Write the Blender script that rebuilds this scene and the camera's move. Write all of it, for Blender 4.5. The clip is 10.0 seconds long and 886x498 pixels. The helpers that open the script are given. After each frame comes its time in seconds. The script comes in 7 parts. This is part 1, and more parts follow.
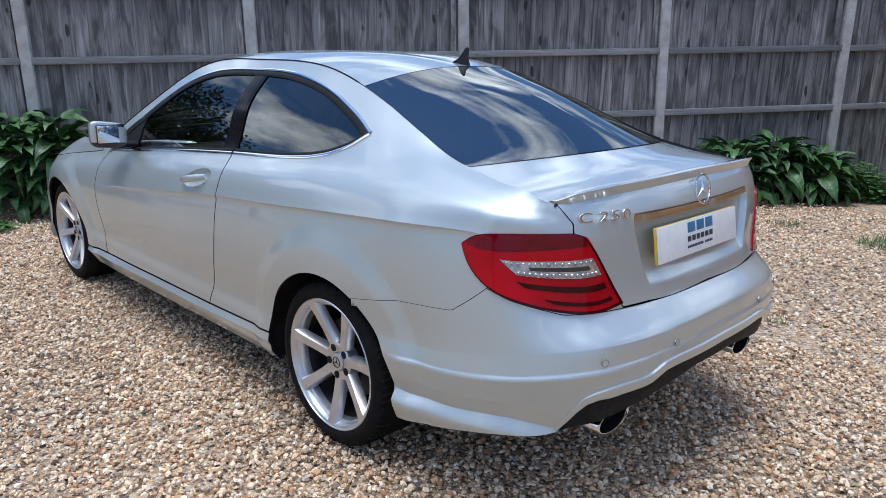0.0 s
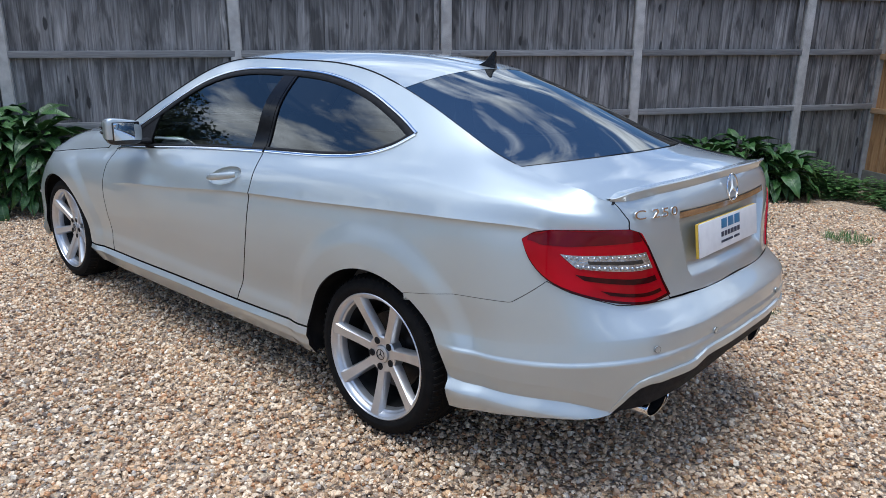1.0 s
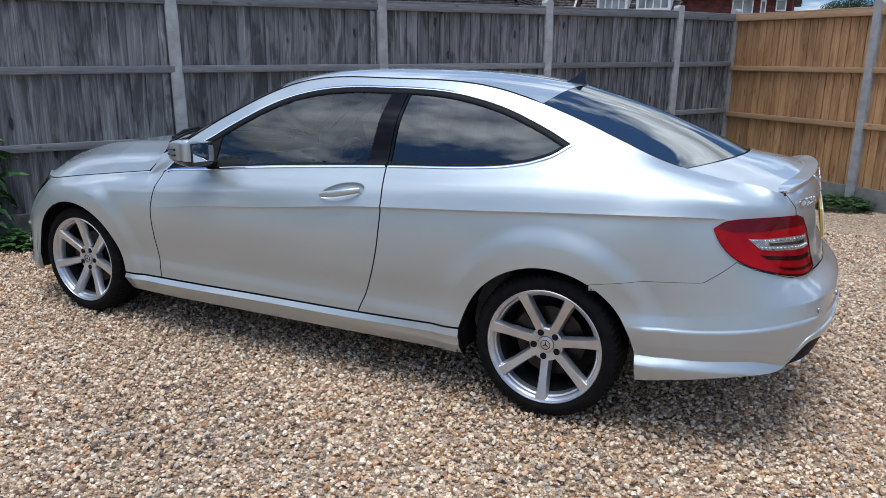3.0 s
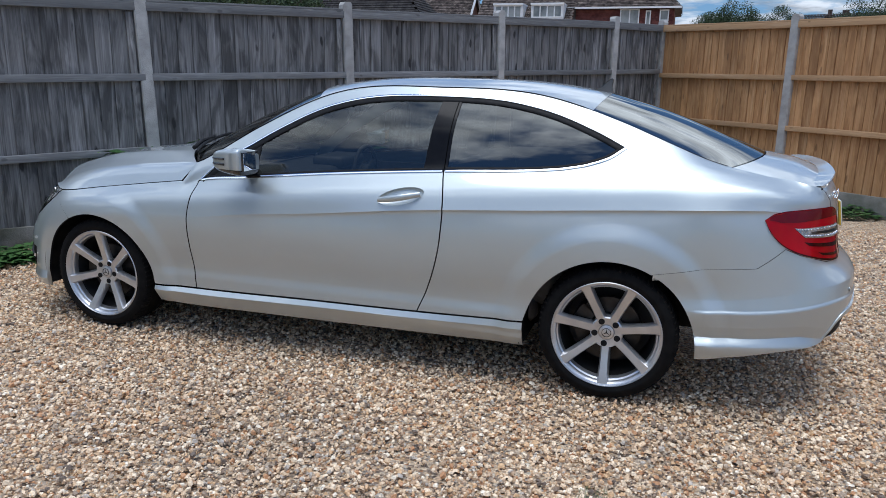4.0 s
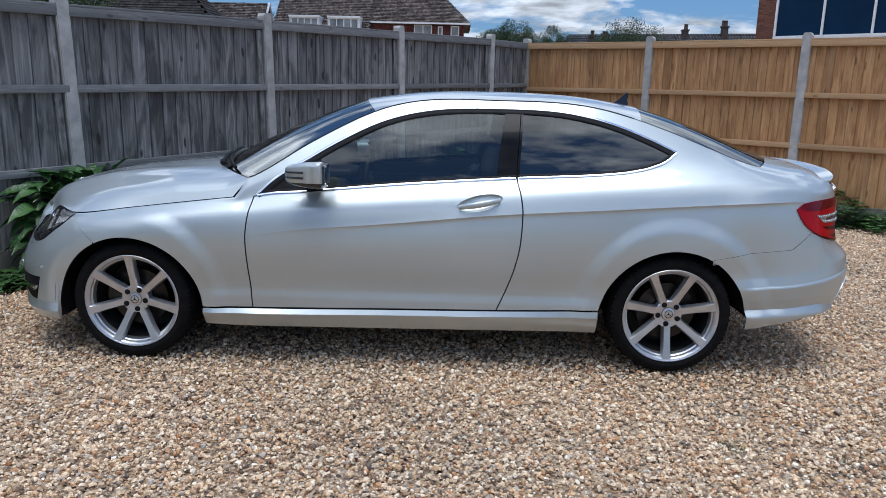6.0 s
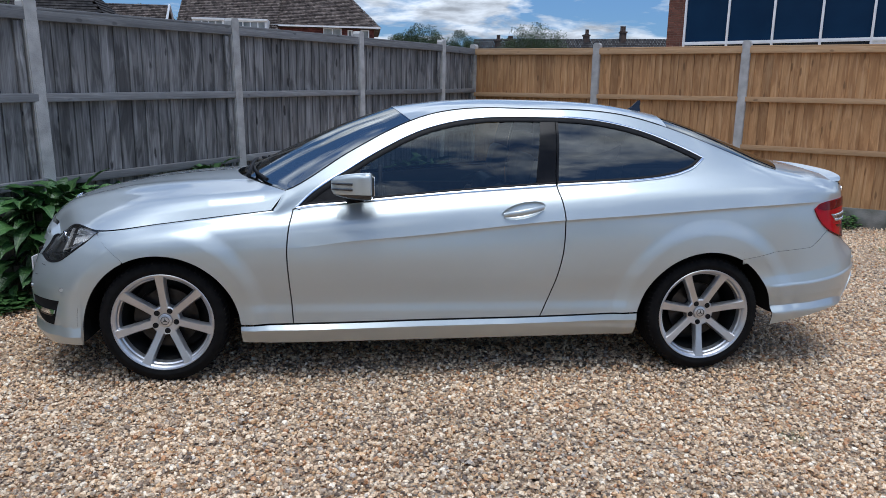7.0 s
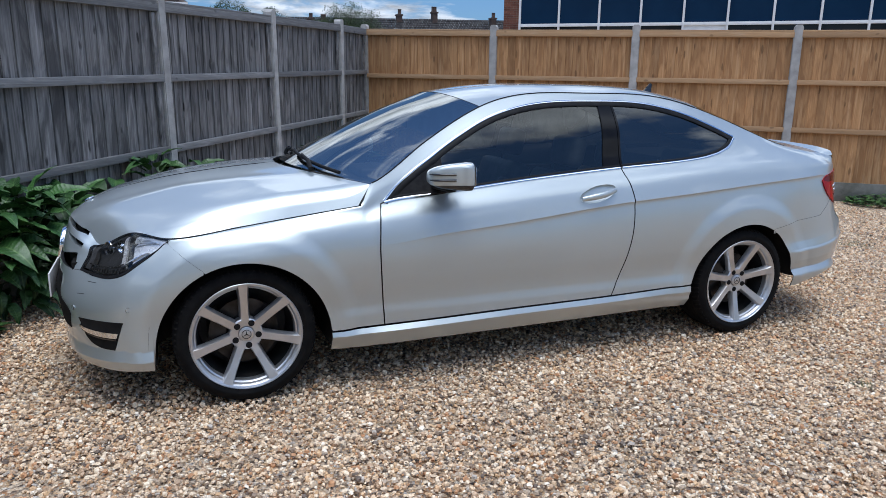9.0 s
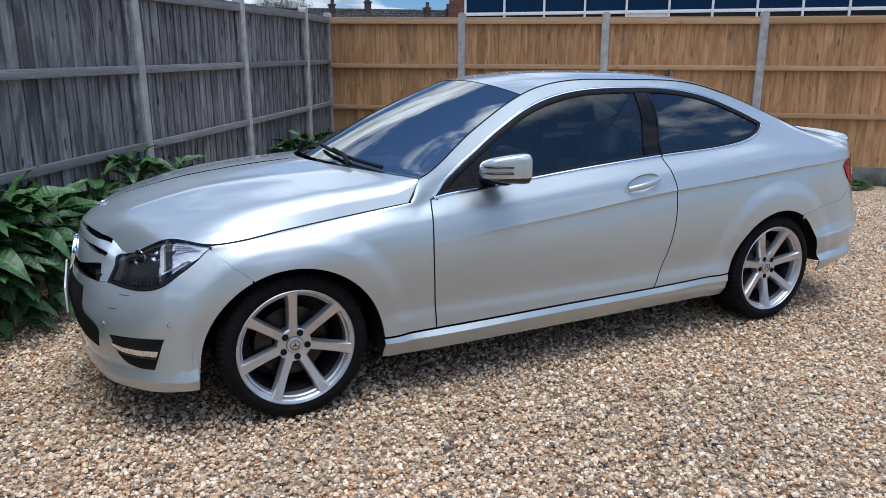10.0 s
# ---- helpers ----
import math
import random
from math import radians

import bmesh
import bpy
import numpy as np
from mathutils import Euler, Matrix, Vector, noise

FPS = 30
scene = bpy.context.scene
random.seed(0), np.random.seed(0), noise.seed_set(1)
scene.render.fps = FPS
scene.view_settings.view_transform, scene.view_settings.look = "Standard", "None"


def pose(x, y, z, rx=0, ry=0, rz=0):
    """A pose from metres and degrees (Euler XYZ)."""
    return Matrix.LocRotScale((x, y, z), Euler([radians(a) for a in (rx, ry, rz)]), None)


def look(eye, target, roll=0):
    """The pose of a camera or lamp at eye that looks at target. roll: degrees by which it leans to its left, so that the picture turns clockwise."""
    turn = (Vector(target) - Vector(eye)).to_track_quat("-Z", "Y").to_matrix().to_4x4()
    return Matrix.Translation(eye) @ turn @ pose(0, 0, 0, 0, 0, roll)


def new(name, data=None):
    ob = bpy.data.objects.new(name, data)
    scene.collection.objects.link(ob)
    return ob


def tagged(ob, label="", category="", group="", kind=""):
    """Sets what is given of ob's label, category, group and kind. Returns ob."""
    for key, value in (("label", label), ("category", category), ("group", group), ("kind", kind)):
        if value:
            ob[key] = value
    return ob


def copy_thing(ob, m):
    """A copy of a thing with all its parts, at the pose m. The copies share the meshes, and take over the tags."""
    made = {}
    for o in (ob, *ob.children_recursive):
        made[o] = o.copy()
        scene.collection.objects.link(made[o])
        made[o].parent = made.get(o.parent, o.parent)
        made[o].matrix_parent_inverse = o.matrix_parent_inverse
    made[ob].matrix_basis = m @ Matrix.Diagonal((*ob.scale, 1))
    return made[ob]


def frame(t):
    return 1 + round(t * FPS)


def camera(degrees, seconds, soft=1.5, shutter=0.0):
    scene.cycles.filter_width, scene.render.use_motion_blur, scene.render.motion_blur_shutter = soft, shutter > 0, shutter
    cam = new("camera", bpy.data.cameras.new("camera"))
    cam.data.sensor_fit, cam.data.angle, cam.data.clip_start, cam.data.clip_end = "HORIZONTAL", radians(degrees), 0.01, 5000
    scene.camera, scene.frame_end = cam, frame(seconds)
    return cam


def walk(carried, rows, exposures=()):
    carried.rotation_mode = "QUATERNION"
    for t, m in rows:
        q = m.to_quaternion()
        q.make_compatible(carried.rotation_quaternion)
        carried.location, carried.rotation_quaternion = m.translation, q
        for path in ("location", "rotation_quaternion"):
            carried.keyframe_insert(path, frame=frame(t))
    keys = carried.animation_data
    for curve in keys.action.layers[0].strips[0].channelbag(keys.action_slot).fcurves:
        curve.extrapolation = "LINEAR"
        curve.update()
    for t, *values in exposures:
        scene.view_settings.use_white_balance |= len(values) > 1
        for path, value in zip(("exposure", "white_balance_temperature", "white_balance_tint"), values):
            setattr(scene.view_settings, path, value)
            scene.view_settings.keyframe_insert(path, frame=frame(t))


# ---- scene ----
cam = camera(63.6, 10.0, soft=0.75)
PATH = [
    (0, (-1.975, 2.209, 1.378), (-0.591, 0.861, 0.863), 0.6),
    (0.5, (-1.927, 2.343, 1.386), (-0.583, 0.955, 0.867), 1.0),
    (1, (-1.808, 2.521, 1.4), (-0.529, 1.076, 0.877), 1.4),
    (1.5, (-1.602, 2.724, 1.417), (-0.404, 1.209, 0.894), 1.4),
    (2, (-1.39, 3.001, 1.429), (-0.294, 1.41, 0.912), 1.3),
    (2.5, (-1.17, 3.242, 1.423), (-0.177, 1.581, 0.919), 1.1),
    (3, (-0.826, 3.491, 1.409), (0.024, 1.748, 0.922), 1.1),
    (4.5, (0.089, 4.139, 1.412), (0.55, 2.245, 0.964), 1.2),
    (5, (0.44, 4.327, 1.406), (0.751, 2.398, 0.98), 1.4),
    (5.5, (0.769, 4.353, 1.391), (0.939, 2.407, 0.961), 1.4),
    (7, (1.775, 4.314, 1.405), (1.56, 2.369, 0.996), 1.0),
    (7.5, (2.108, 4.26, 1.412), (1.774, 2.333, 0.995), 0.9),
    (8, (2.415, 4.201, 1.408), (1.954, 2.3, 0.99), 0.8),
    (8.5, (2.708, 4.036, 1.427), (2.119, 2.178, 0.981), 0.9),
    (9, (3.039, 3.924, 1.415), (2.333, 2.109, 0.96), 0.7),
    (9.5, (3.265, 3.763, 1.414), (2.471, 1.99, 0.937), 0.5),
    (10, (3.439, 3.544, 1.399), (2.576, 1.805, 0.92), 0.1),
]
walk(cam, [(t, look(eye, target, roll)) for t, eye, target, roll in PATH], exposures=[(0.0, 1.41, 5950, 9), (2.5, 1.29, 6020, 9), (5.0, 1.10, 6040, 9), (7.5, 1.17, 6020, 9), (10.0, 1.25, 5970, 9)])


# ---- sky and sun ----
SUN_EL, SUN_AZ = 82.0, 78.0  # degrees; azimuth from +x towards +y, where the light comes from
aim = Vector((math.cos(radians(SUN_EL)) * math.cos(radians(SUN_AZ)), math.cos(radians(SUN_EL)) * math.sin(radians(SUN_AZ)), math.sin(radians(SUN_EL))))
sky = bpy.data.worlds.new("sky")
scene.world = sky
sky.use_nodes = True
nt = sky.node_tree
nodes, links = nt.nodes, nt.links
bg = nodes["Background"]
air = nodes.new("ShaderNodeTexSky")
air.sky_type, air.sun_disc = "NISHITA", False
air.air_density, air.ozone_density, air.dust_density = 0.8, 1.6, 0.3
air.sun_elevation, air.sun_rotation = radians(SUN_EL), radians(90 - SUN_AZ)


def sky_math(kind, a, b=None, clamp=False):
    n = nodes.new("ShaderNodeMath")
    n.operation, n.use_clamp = kind, clamp
    for k, v in ((0, a), (1, b)):
        if isinstance(v, (int, float)):
            n.inputs[k].default_value = v
        elif v is not None:
            links.new(v, n.inputs[k])
    return n.outputs[0]


def sky_noise(vector, scale, detail, rough, twist=0.0):
    n = nodes.new("ShaderNodeTexNoise")
    n.inputs["Scale"].default_value, n.inputs["Detail"].default_value = scale, detail
    n.inputs["Roughness"].default_value, n.inputs["Distortion"].default_value = rough, twist
    links.new(vector, n.inputs["Vector"])
    return n.outputs["Fac"]


# broken cloud on one flat layer, so that it closes up towards the horizon
coord = nodes.new("ShaderNodeTexCoord")
axes = nodes.new("ShaderNodeSeparateXYZ")
links.new(coord.outputs["Generated"], axes.inputs[0])
rise = sky_math("ADD", sky_math("MAXIMUM", axes.outputs["Z"], 0.0), 0.16)
layer = nodes.new("ShaderNodeCombineXYZ")
links.new(sky_math("ADD", sky_math("DIVIDE", axes.outputs["X"], rise), 24.888), layer.inputs["X"])
links.new(sky_math("ADD", sky_math("DIVIDE", axes.outputs["Y"], rise), 17.834), layer.inputs["Y"])
layer.inputs["Z"].default_value = 1.48
puff = sky_noise(layer.outputs[0], 1.5, 11.0, 0.58, 0.2)
cover = nodes.new("ShaderNodeValToRGB")
cover.color_ramp.elements[0].position, cover.color_ramp.elements[1].position = 0.485, 0.575
links.new(puff, cover.inputs["Fac"])
shade = nodes.new("ShaderNodeMapRange")
shade.inputs[1].default_value, shade.inputs[2].default_value, shade.inputs[3].default_value, shade.inputs[4].default_value = 0.36, 0.62, 0.50, 1.25
links.new(sky_noise(layer.outputs[0], 3.6, 8.0, 0.6, 0.3), shade.inputs[0])
# cloud is brightest round the veiled sun
toward = nodes.new("ShaderNodeVectorMath")
toward.operation = "DOT_PRODUCT"
links.new(coord.outputs["Generated"], toward.inputs[0])
toward.inputs[1].default_value = aim
glow = sky_math("ADD", sky_math("MULTIPLY", sky_math("POWER", sky_math("MAXIMUM", toward.outputs["Value"], 0.0), 3.0), 0.15), 1.0)
glow = sky_math("MULTIPLY", glow, sky_math("ADD", sky_math("MULTIPLY", sky_math("POWER", sky_math("MAXIMUM", axes.outputs["Z"], 0.0), 0.52), 1.3), 0.04))
bright = nodes.new("ShaderNodeVectorMath")
bright.operation = "SCALE"
bright.inputs[0].default_value = (6.3, 6.7, 7.3)
links.new(sky_math("MULTIPLY", shade.outputs[0], glow), bright.inputs["Scale"])
mixed = nodes.new("ShaderNodeMix")
mixed.data_type = "RGBA"
links.new(cover.outputs["Color"], mixed.inputs[0])
deep = nodes.new("ShaderNodeMix")
deep.data_type, deep.blend_type = "RGBA", "MULTIPLY"
deep.inputs[0].default_value, deep.inputs[7].default_value = 1.0, (0.48, 0.62, 0.76, 1)
links.new(air.outputs["Color"], deep.inputs[6])
clear = nodes.new("ShaderNodeVectorMath")
clear.operation = "SCALE"
links.new(deep.outputs[2], clear.inputs[0])
links.new(sky_math("ADD", sky_math("MULTIPLY", sky_math("POWER", sky_math("MAXIMUM", axes.outputs["Z"], 0.0), 0.5), 0.72), 0.28), clear.inputs["Scale"])  # clear sky dimmed towards the horizon
links.new(clear.outputs[0], mixed.inputs[6])
links.new(bright.outputs[0], mixed.inputs[7])
links.new(mixed.outputs[2], bg.inputs["Color"])
bg.inputs["Strength"].default_value = 0.112
sun = new("sun", bpy.data.lights.new("sun", "SUN"))
sun.data.energy, sun.data.angle, sun.data.color = 0.95, radians(38), (1.0, 0.965, 0.92)
sun.matrix_world = look(aim * 40, (0, 0, 0))


# ---- mesh helpers ----
def rig(name, label, category, loc=(0, 0, 0), rz=0.0, group="", kind=""):
    """An empty at a thing's base, to which its parts are parented."""
    ob = new(name)
    ob.matrix_basis = pose(*loc, 0, 0, rz)
    return tagged(ob, label, category, group, kind)


def part(name, mesh, material, parent=None, label=""):
    """Links a mesh or bmesh as one object under a thing or part."""
    if isinstance(mesh, bmesh.types.BMesh):
        me = bpy.data.meshes.new(name)
        mesh.to_mesh(me)
        mesh.free()
        mesh = me
    if material and not mesh.materials:
        mesh.materials.append(material)
    ob = new(name, mesh)
    ob.parent = parent
    if label:
        ob["label"] = label
    return ob


def smooth(bm, angle=35):
    """Smooth shading, with edges sharper than the angle kept hard."""
    for f in bm.faces:
        f.smooth = True
    for e in bm.edges:
        if len(e.link_faces) == 2 and e.calc_face_angle(0) > radians(angle):
            e.smooth = False
    return bm


def block(x0, x1, y0, y1, z0, z1, bevel=0.0, segments=2):
    bm = bmesh.new()
    bmesh.ops.create_cube(bm, size=1)
    bm.transform(Matrix.Translation(((x0 + x1) / 2, (y0 + y1) / 2, (z0 + z1) / 2)) @ Matrix.Diagonal((x1 - x0, y1 - y0, z1 - z0, 1)))
    if bevel:
        bmesh.ops.bevel(bm, geom=bm.edges[:], offset=bevel, segments=segments, affect="EDGES", profile=0.6)
        smooth(bm, 50)
    return bm


def join(*bms):
    """One bmesh out of several."""
    out = bmesh.new()
    for b in bms:
        me = bpy.data.meshes.new("tmp")
        b.to_mesh(me)
        b.free()
        out.from_mesh(me)
        bpy.data.meshes.remove(me)
    return out


def lathe(profile, segments=64, axis="Y", angle=40):
    """Turns a profile of (radius, along) round the y axis (or z)."""
    bm = bmesh.new()
    rings = []
    for k in range(segments):
        a = 2 * math.pi * k / segments
        c, s = math.cos(a), math.sin(a)
        rings.append([bm.verts.new((r * c, d, r * s) if axis == "Y" else (r * c, r * s, d)) for r, d in profile])
    for k in range(segments):
        a, b = rings[k], rings[(k + 1) % segments]
        for i in range(len(profile) - 1):
            bm.faces.new((a[i], a[i + 1], b[i + 1], b[i]) if axis == "Y" else (a[i], b[i], b[i + 1], a[i + 1]))
    bmesh.ops.recalc_face_normals(bm, faces=bm.faces[:])
    return smooth(bm, angle)


def tube(points, radius, sides=8, caps=True):
    """A round bar along points."""
    bm = bmesh.new()
    pts = [Vector(p) for p in points]
    rings = []
    for i, p in enumerate(pts):
        d = (pts[min(i + 1, len(pts) - 1)] - pts[max(i - 1, 0)]).normalized()
        up = Vector((0, 0, 1)) if abs(d.z) < 0.9 else Vector((1, 0, 0))
        s = d.cross(up).normalized()
        w = s.cross(d)
        r = radius[i] if isinstance(radius, (list, tuple)) else radius
        rings.append([bm.verts.new(p + r * (math.cos(2 * math.pi * k / sides) * s + math.sin(2 * math.pi * k / sides) * w)) for k in range(sides)])
    for a, b in zip(rings, rings[1:]):
        for k in range(sides):
            bm.faces.new((a[k], a[(k + 1) % sides], b[(k + 1) % sides], b[k]))
    if caps:
        bm.faces.new(rings[0][::-1])
        bm.faces.new(rings[-1])
    bmesh.ops.recalc_face_normals(bm, faces=bm.faces[:])
    return smooth(bm, 50)


def prism(outline, y0, y1, bevel=0.0):
    """A flat outline in x, z made thick along y."""
    bm = bmesh.new()
    f = bm.faces.new([bm.verts.new((x, y0, z)) for x, z in outline])
    got = bmesh.ops.extrude_face_region(bm, geom=[f])
    for v in got["geom"]:
        if isinstance(v, bmesh.types.BMVert):
            v.co.y = y1
    bmesh.ops.recalc_face_normals(bm, faces=bm.faces[:])
    if bevel:
        bmesh.ops.bevel(bm, geom=bm.edges[:], offset=bevel, segments=2, affect="EDGES")
    return smooth(bm, 40)


def curve_of(knots):
    """A smooth function through knots (t, a, b, ...), giving the rest as a vector (or a number)."""
    t = np.array([k[0] for k in knots], float)
    p = np.array([k[1:] for k in knots], float)
    if t[0] > t[-1]:
        t, p = t[::-1], p[::-1]
    m = np.empty_like(p)
    d = np.diff(p, axis=0) / np.diff(t)[:, None]
    m[0], m[-1] = d[0], d[-1]
    h = np.diff(t)[:, None]
    m[1:-1] = (d[:-1] * h[1:] + d[1:] * h[:-1]) / (h[1:] + h[:-1])

    def at(x):
        x = np.clip(np.asarray(x, float), t[0], t[-1])
        i = np.clip(np.searchsorted(t, x, side="right") - 1, 0, len(t) - 2)
        hh = (t[i + 1] - t[i])[..., None]
        s = (x - t[i])[..., None] / hh
        q = (2 * s**3 - 3 * s**2 + 1) * p[i] + (s**3 - 2 * s**2 + s) * hh * m[i] + (3 * s**2 - 2 * s**3) * p[i + 1] + (s**3 - s**2) * hh * m[i + 1]
        return q if p.shape[1] > 1 else q[..., 0]

    return at


# ---- materials ----
def surface(name, base, second=None, scale=8.0, rough=0.5, rough_to=None, metal=0.0, coat=0.0, bump=0.0, bump_scale=60.0, stretch=(1, 1, 1), spread=(0.35, 0.65), detail=6.0, random=0.0, island=0.0, ior=1.5, fine=0.0):
    """A principled material: two colours mixed by noise, with relief; random and island vary it from piece to piece."""
    m = bpy.data.materials.new(name)
    m.use_nodes = True
    nt = m.node_tree
    b = nt.nodes["Principled BSDF"]
    b.inputs["Roughness"].default_value, b.inputs["Metallic"].default_value, b.inputs["IOR"].default_value = rough, metal, ior
    b.inputs["Coat Weight"].default_value, b.inputs["Coat Roughness"].default_value = coat, 0.03
    b.inputs["Base Color"].default_value = (*base, 1)
    co = nt.nodes.new("ShaderNodeTexCoord")
    mp = nt.nodes.new("ShaderNodeMapping")
    mp.inputs["Scale"].default_value = stretch
    nt.links.new(co.outputs["Object"], mp.inputs["Vector"])
    where = mp.outputs["Vector"]
    if random:
        info = nt.nodes.new("ShaderNodeObjectInfo")
        far = nt.nodes.new("ShaderNodeMath")
        far.operation = "MULTIPLY"
        far.inputs[1].default_value = 57.0
        nt.links.new(info.outputs["Random"], far.inputs[0])
        add = nt.nodes.new("ShaderNodeVectorMath")
        nt.links.new(where, add.inputs[0])
        nt.links.new(far.outputs[0], add.inputs[1])
        where = add.outputs[0]
    if second:
        n = nt.nodes.new("ShaderNodeTexNoise")
        n.inputs["Scale"].default_value, n.inputs["Detail"].default_value = scale, detail
        nt.links.new(where, n.inputs["Vector"])
        r = nt.nodes.new("ShaderNodeMapRange")
        r.inputs[1].default_value, r.inputs[2].default_value = spread
        nt.links.new(n.outputs["Fac"], r.inputs[0])
        mx = nt.nodes.new("ShaderNodeMix")
        mx.data_type = "RGBA"
        mx.inputs[6].default_value, mx.inputs[7].default_value = (*base, 1), (*second, 1)
        nt.links.new(r.outputs[0], mx.inputs[0])
        out = mx.outputs[2]
        for amount, node, socket in ((random, "ShaderNodeObjectInfo", "Random"), (island, "ShaderNodeNewGeometry", "Random Per Island")):
            if amount:
                g = nt.nodes.new(node)
                mr = nt.nodes.new("ShaderNodeMapRange")
                mr.inputs[3].default_value, mr.inputs[4].default_value = 1 - amount, 1 + amount
                nt.links.new(g.outputs[socket], mr.inputs[0])
                hs = nt.nodes.new("ShaderNodeHueSaturation")
                nt.links.new(mr.outputs[0], hs.inputs["Value"])
                nt.links.new(out, hs.inputs["Color"])
                out = hs.outputs["Color"]
        nt.links.new(out, b.inputs["Base Color"])
        if rough_to is not None:
            rr = nt.nodes.new("ShaderNodeMapRange")
            rr.inputs[3].default_value, rr.inputs[4].default_value = rough, rough_to
            nt.links.new(n.outputs["Fac"], rr.inputs[0])
            nt.links.new(rr.outputs[0], b.inputs["Roughness"])
    if bump:
        n2 = nt.nodes.new("ShaderNodeTexNoise")
        n2.inputs["Scale"].default_value, n2.inputs["Detail"].default_value = bump_scale, 8.0
        nt.links.new(where, n2.inputs["Vector"])
        bp = nt.nodes.new("ShaderNodeBump")
        bp.inputs["Strength"].default_value, bp.inputs["Distance"].default_value = bump, 0.01
        nt.links.new(n2.outputs["Fac"], bp.inputs["Height"])
        nt.links.new(bp.outputs["Normal"], b.inputs["Normal"])
    return m


def glass(name, tint, gloss=1.0, rough=0.0, ior=1.95):
    """A thin pane: tinted see-through, with the sky's reflection on it."""
    m = bpy.data.materials.new(name)
    m.use_nodes = True
    nt = m.node_tree
    nt.nodes.remove(nt.nodes["Principled BSDF"])
    clear, shine, mix, fres = (nt.nodes.new(k) for k in ("ShaderNodeBsdfTransparent", "ShaderNodeBsdfGlossy", "ShaderNodeMixShader", "ShaderNodeFresnel"))
    clear.inputs["Color"].default_value = (*tint, 1)
    shine.inputs["Roughness"].default_value = rough
    shine.inputs["Color"].default_value = (gloss, gloss, 0.95 * gloss, 1)
    fres.inputs["IOR"].default_value = ior
    nt.links.new(fres.outputs[0], mix.inputs[0])
    nt.links.new(clear.outputs[0], mix.inputs[1])
    nt.links.new(shine.outputs[0], mix.inputs[2])
    nt.links.new(mix.outputs[0], nt.nodes["Material Output"].inputs["Surface"])
    return m


PAINT = surface("silver_paint", (0.465, 0.508, 0.508), (0.485, 0.528, 0.528), scale=2.0, rough=0.40, rough_to=0.44, metal=0.62, coat=1.0)
PAINT.node_tree.nodes["Principled BSDF"].inputs["Coat IOR"].default_value = 1.58
SEAL = surface("black_seal", (0.010, 0.010, 0.011), (0.016, 0.016, 0.017), scale=30, rough=0.5, ior=1.2)
GLOSS_BLACK = surface("gloss_black", (0.010, 0.010, 0.012), (0.016, 0.016, 0.018), scale=12, rough=0.12, coat=0.5)
PILLAR = surface("pillar_black", (0.008, 0.008, 0.009), (0.012, 0.012, 0.013), scale=14, rough=0.14, ior=1.22)
PLASTIC = surface("black_plastic", (0.010, 0.010, 0.011), (0.018, 0.018, 0.019), scale=40, rough=0.6, ior=1.22, bump=0.15, bump_scale=400)
UNDER = surface("underbody_dark", (0.012, 0.012, 0.012), (0.022, 0.02, 0.018), scale=12, rough=0.85, ior=1.12)
LAMP_INNER = surface("lamp_housing", (0.055, 0.056, 0.060), (0.035, 0.036, 0.039), scale=20, rough=0.28, metal=0.4)
CHROME = surface("chrome", (0.82, 0.83, 0.84), (0.78, 0.79, 0.80), scale=10, rough=0.06, rough_to=0.10, metal=1.0)
ALLOY = surface("alloy_silver", (0.60, 0.605, 0.615), (0.52, 0.525, 0.535), scale=14, rough=0.28, rough_to=0.38, metal=0.8, coat=0.5)
# barrel alloy and brake iron: shade between the spokes put into near-black base colours
ALLOY_IN = surface("alloy_barrel_shade", (0.034, 0.034, 0.035), (0.020, 0.019, 0.018), scale=18, rough=0.45, rough_to=0.6, metal=0.6)
IRON = surface("brake_iron", (0.055, 0.053, 0.052), (0.032, 0.028, 0.025), scale=20, rough=0.4, metal=0.9, bump=0.1, bump_scale=80)
RUBBER = surface("tyre_rubber", (0.006, 0.006, 0.0065), (0.011, 0.0107, 0.0105), scale=25, rough=0.62, rough_to=0.8, bump=0.12, bump_scale=200, ior=1.18)
GLASS = glass("window_glass", (0.46, 0.52, 0.52), ior=1.75)
GLASS_REAR = glass("privacy_glass", (0.13, 0.15, 0.16))
GLASS_SCREEN = glass("screen_glass", (0.40, 0.45, 0.45), ior=3.9)
GLASS_BACK = glass("rear_screen_glass", (0.08, 0.10, 0.12), ior=3.0)
GLASS_LAMP = glass("lamp_glass", (0.97, 0.975, 0.98), ior=1.5)
LENS_RED = surface("red_lens", (0.46, 0.001, 0.010), (0.30, 0.001, 0.006), scale=5, rough=0.05, ior=1.3)
LENS_DEEP = surface("deep_red_lens", (0.15, 0.0008, 0.007), (0.08, 0.0006, 0.004), scale=7, rough=0.04, ior=1.36)
LENS_DARK = surface("dark_red_lens", (0.045, 0.001, 0.003), (0.025, 0.001, 0.002), scale=30, rough=0.05, ior=1.3)
LENS_CLEAR = surface("clear_lens", (0.55, 0.55, 0.56), (0.30, 0.30, 0.31), scale=60, rough=0.15, metal=0.85, coat=0.6, bump=0.25, bump_scale=120)
REFLECTOR = surface("silvered_reflector", (0.90, 0.90, 0.91), (0.80, 0.80, 0.81), scale=30, rough=0.22, rough_to=0.32, metal=0.6)
MIRROR = surface("mirror_glass", (0.9, 0.9, 0.9), (0.88, 0.88, 0.88), rough=0.01, metal=1.0)
PLATE_WHITE = surface("white_plastic", (0.78, 0.78, 0.77), (0.72, 0.72, 0.71), scale=25, rough=0.3)
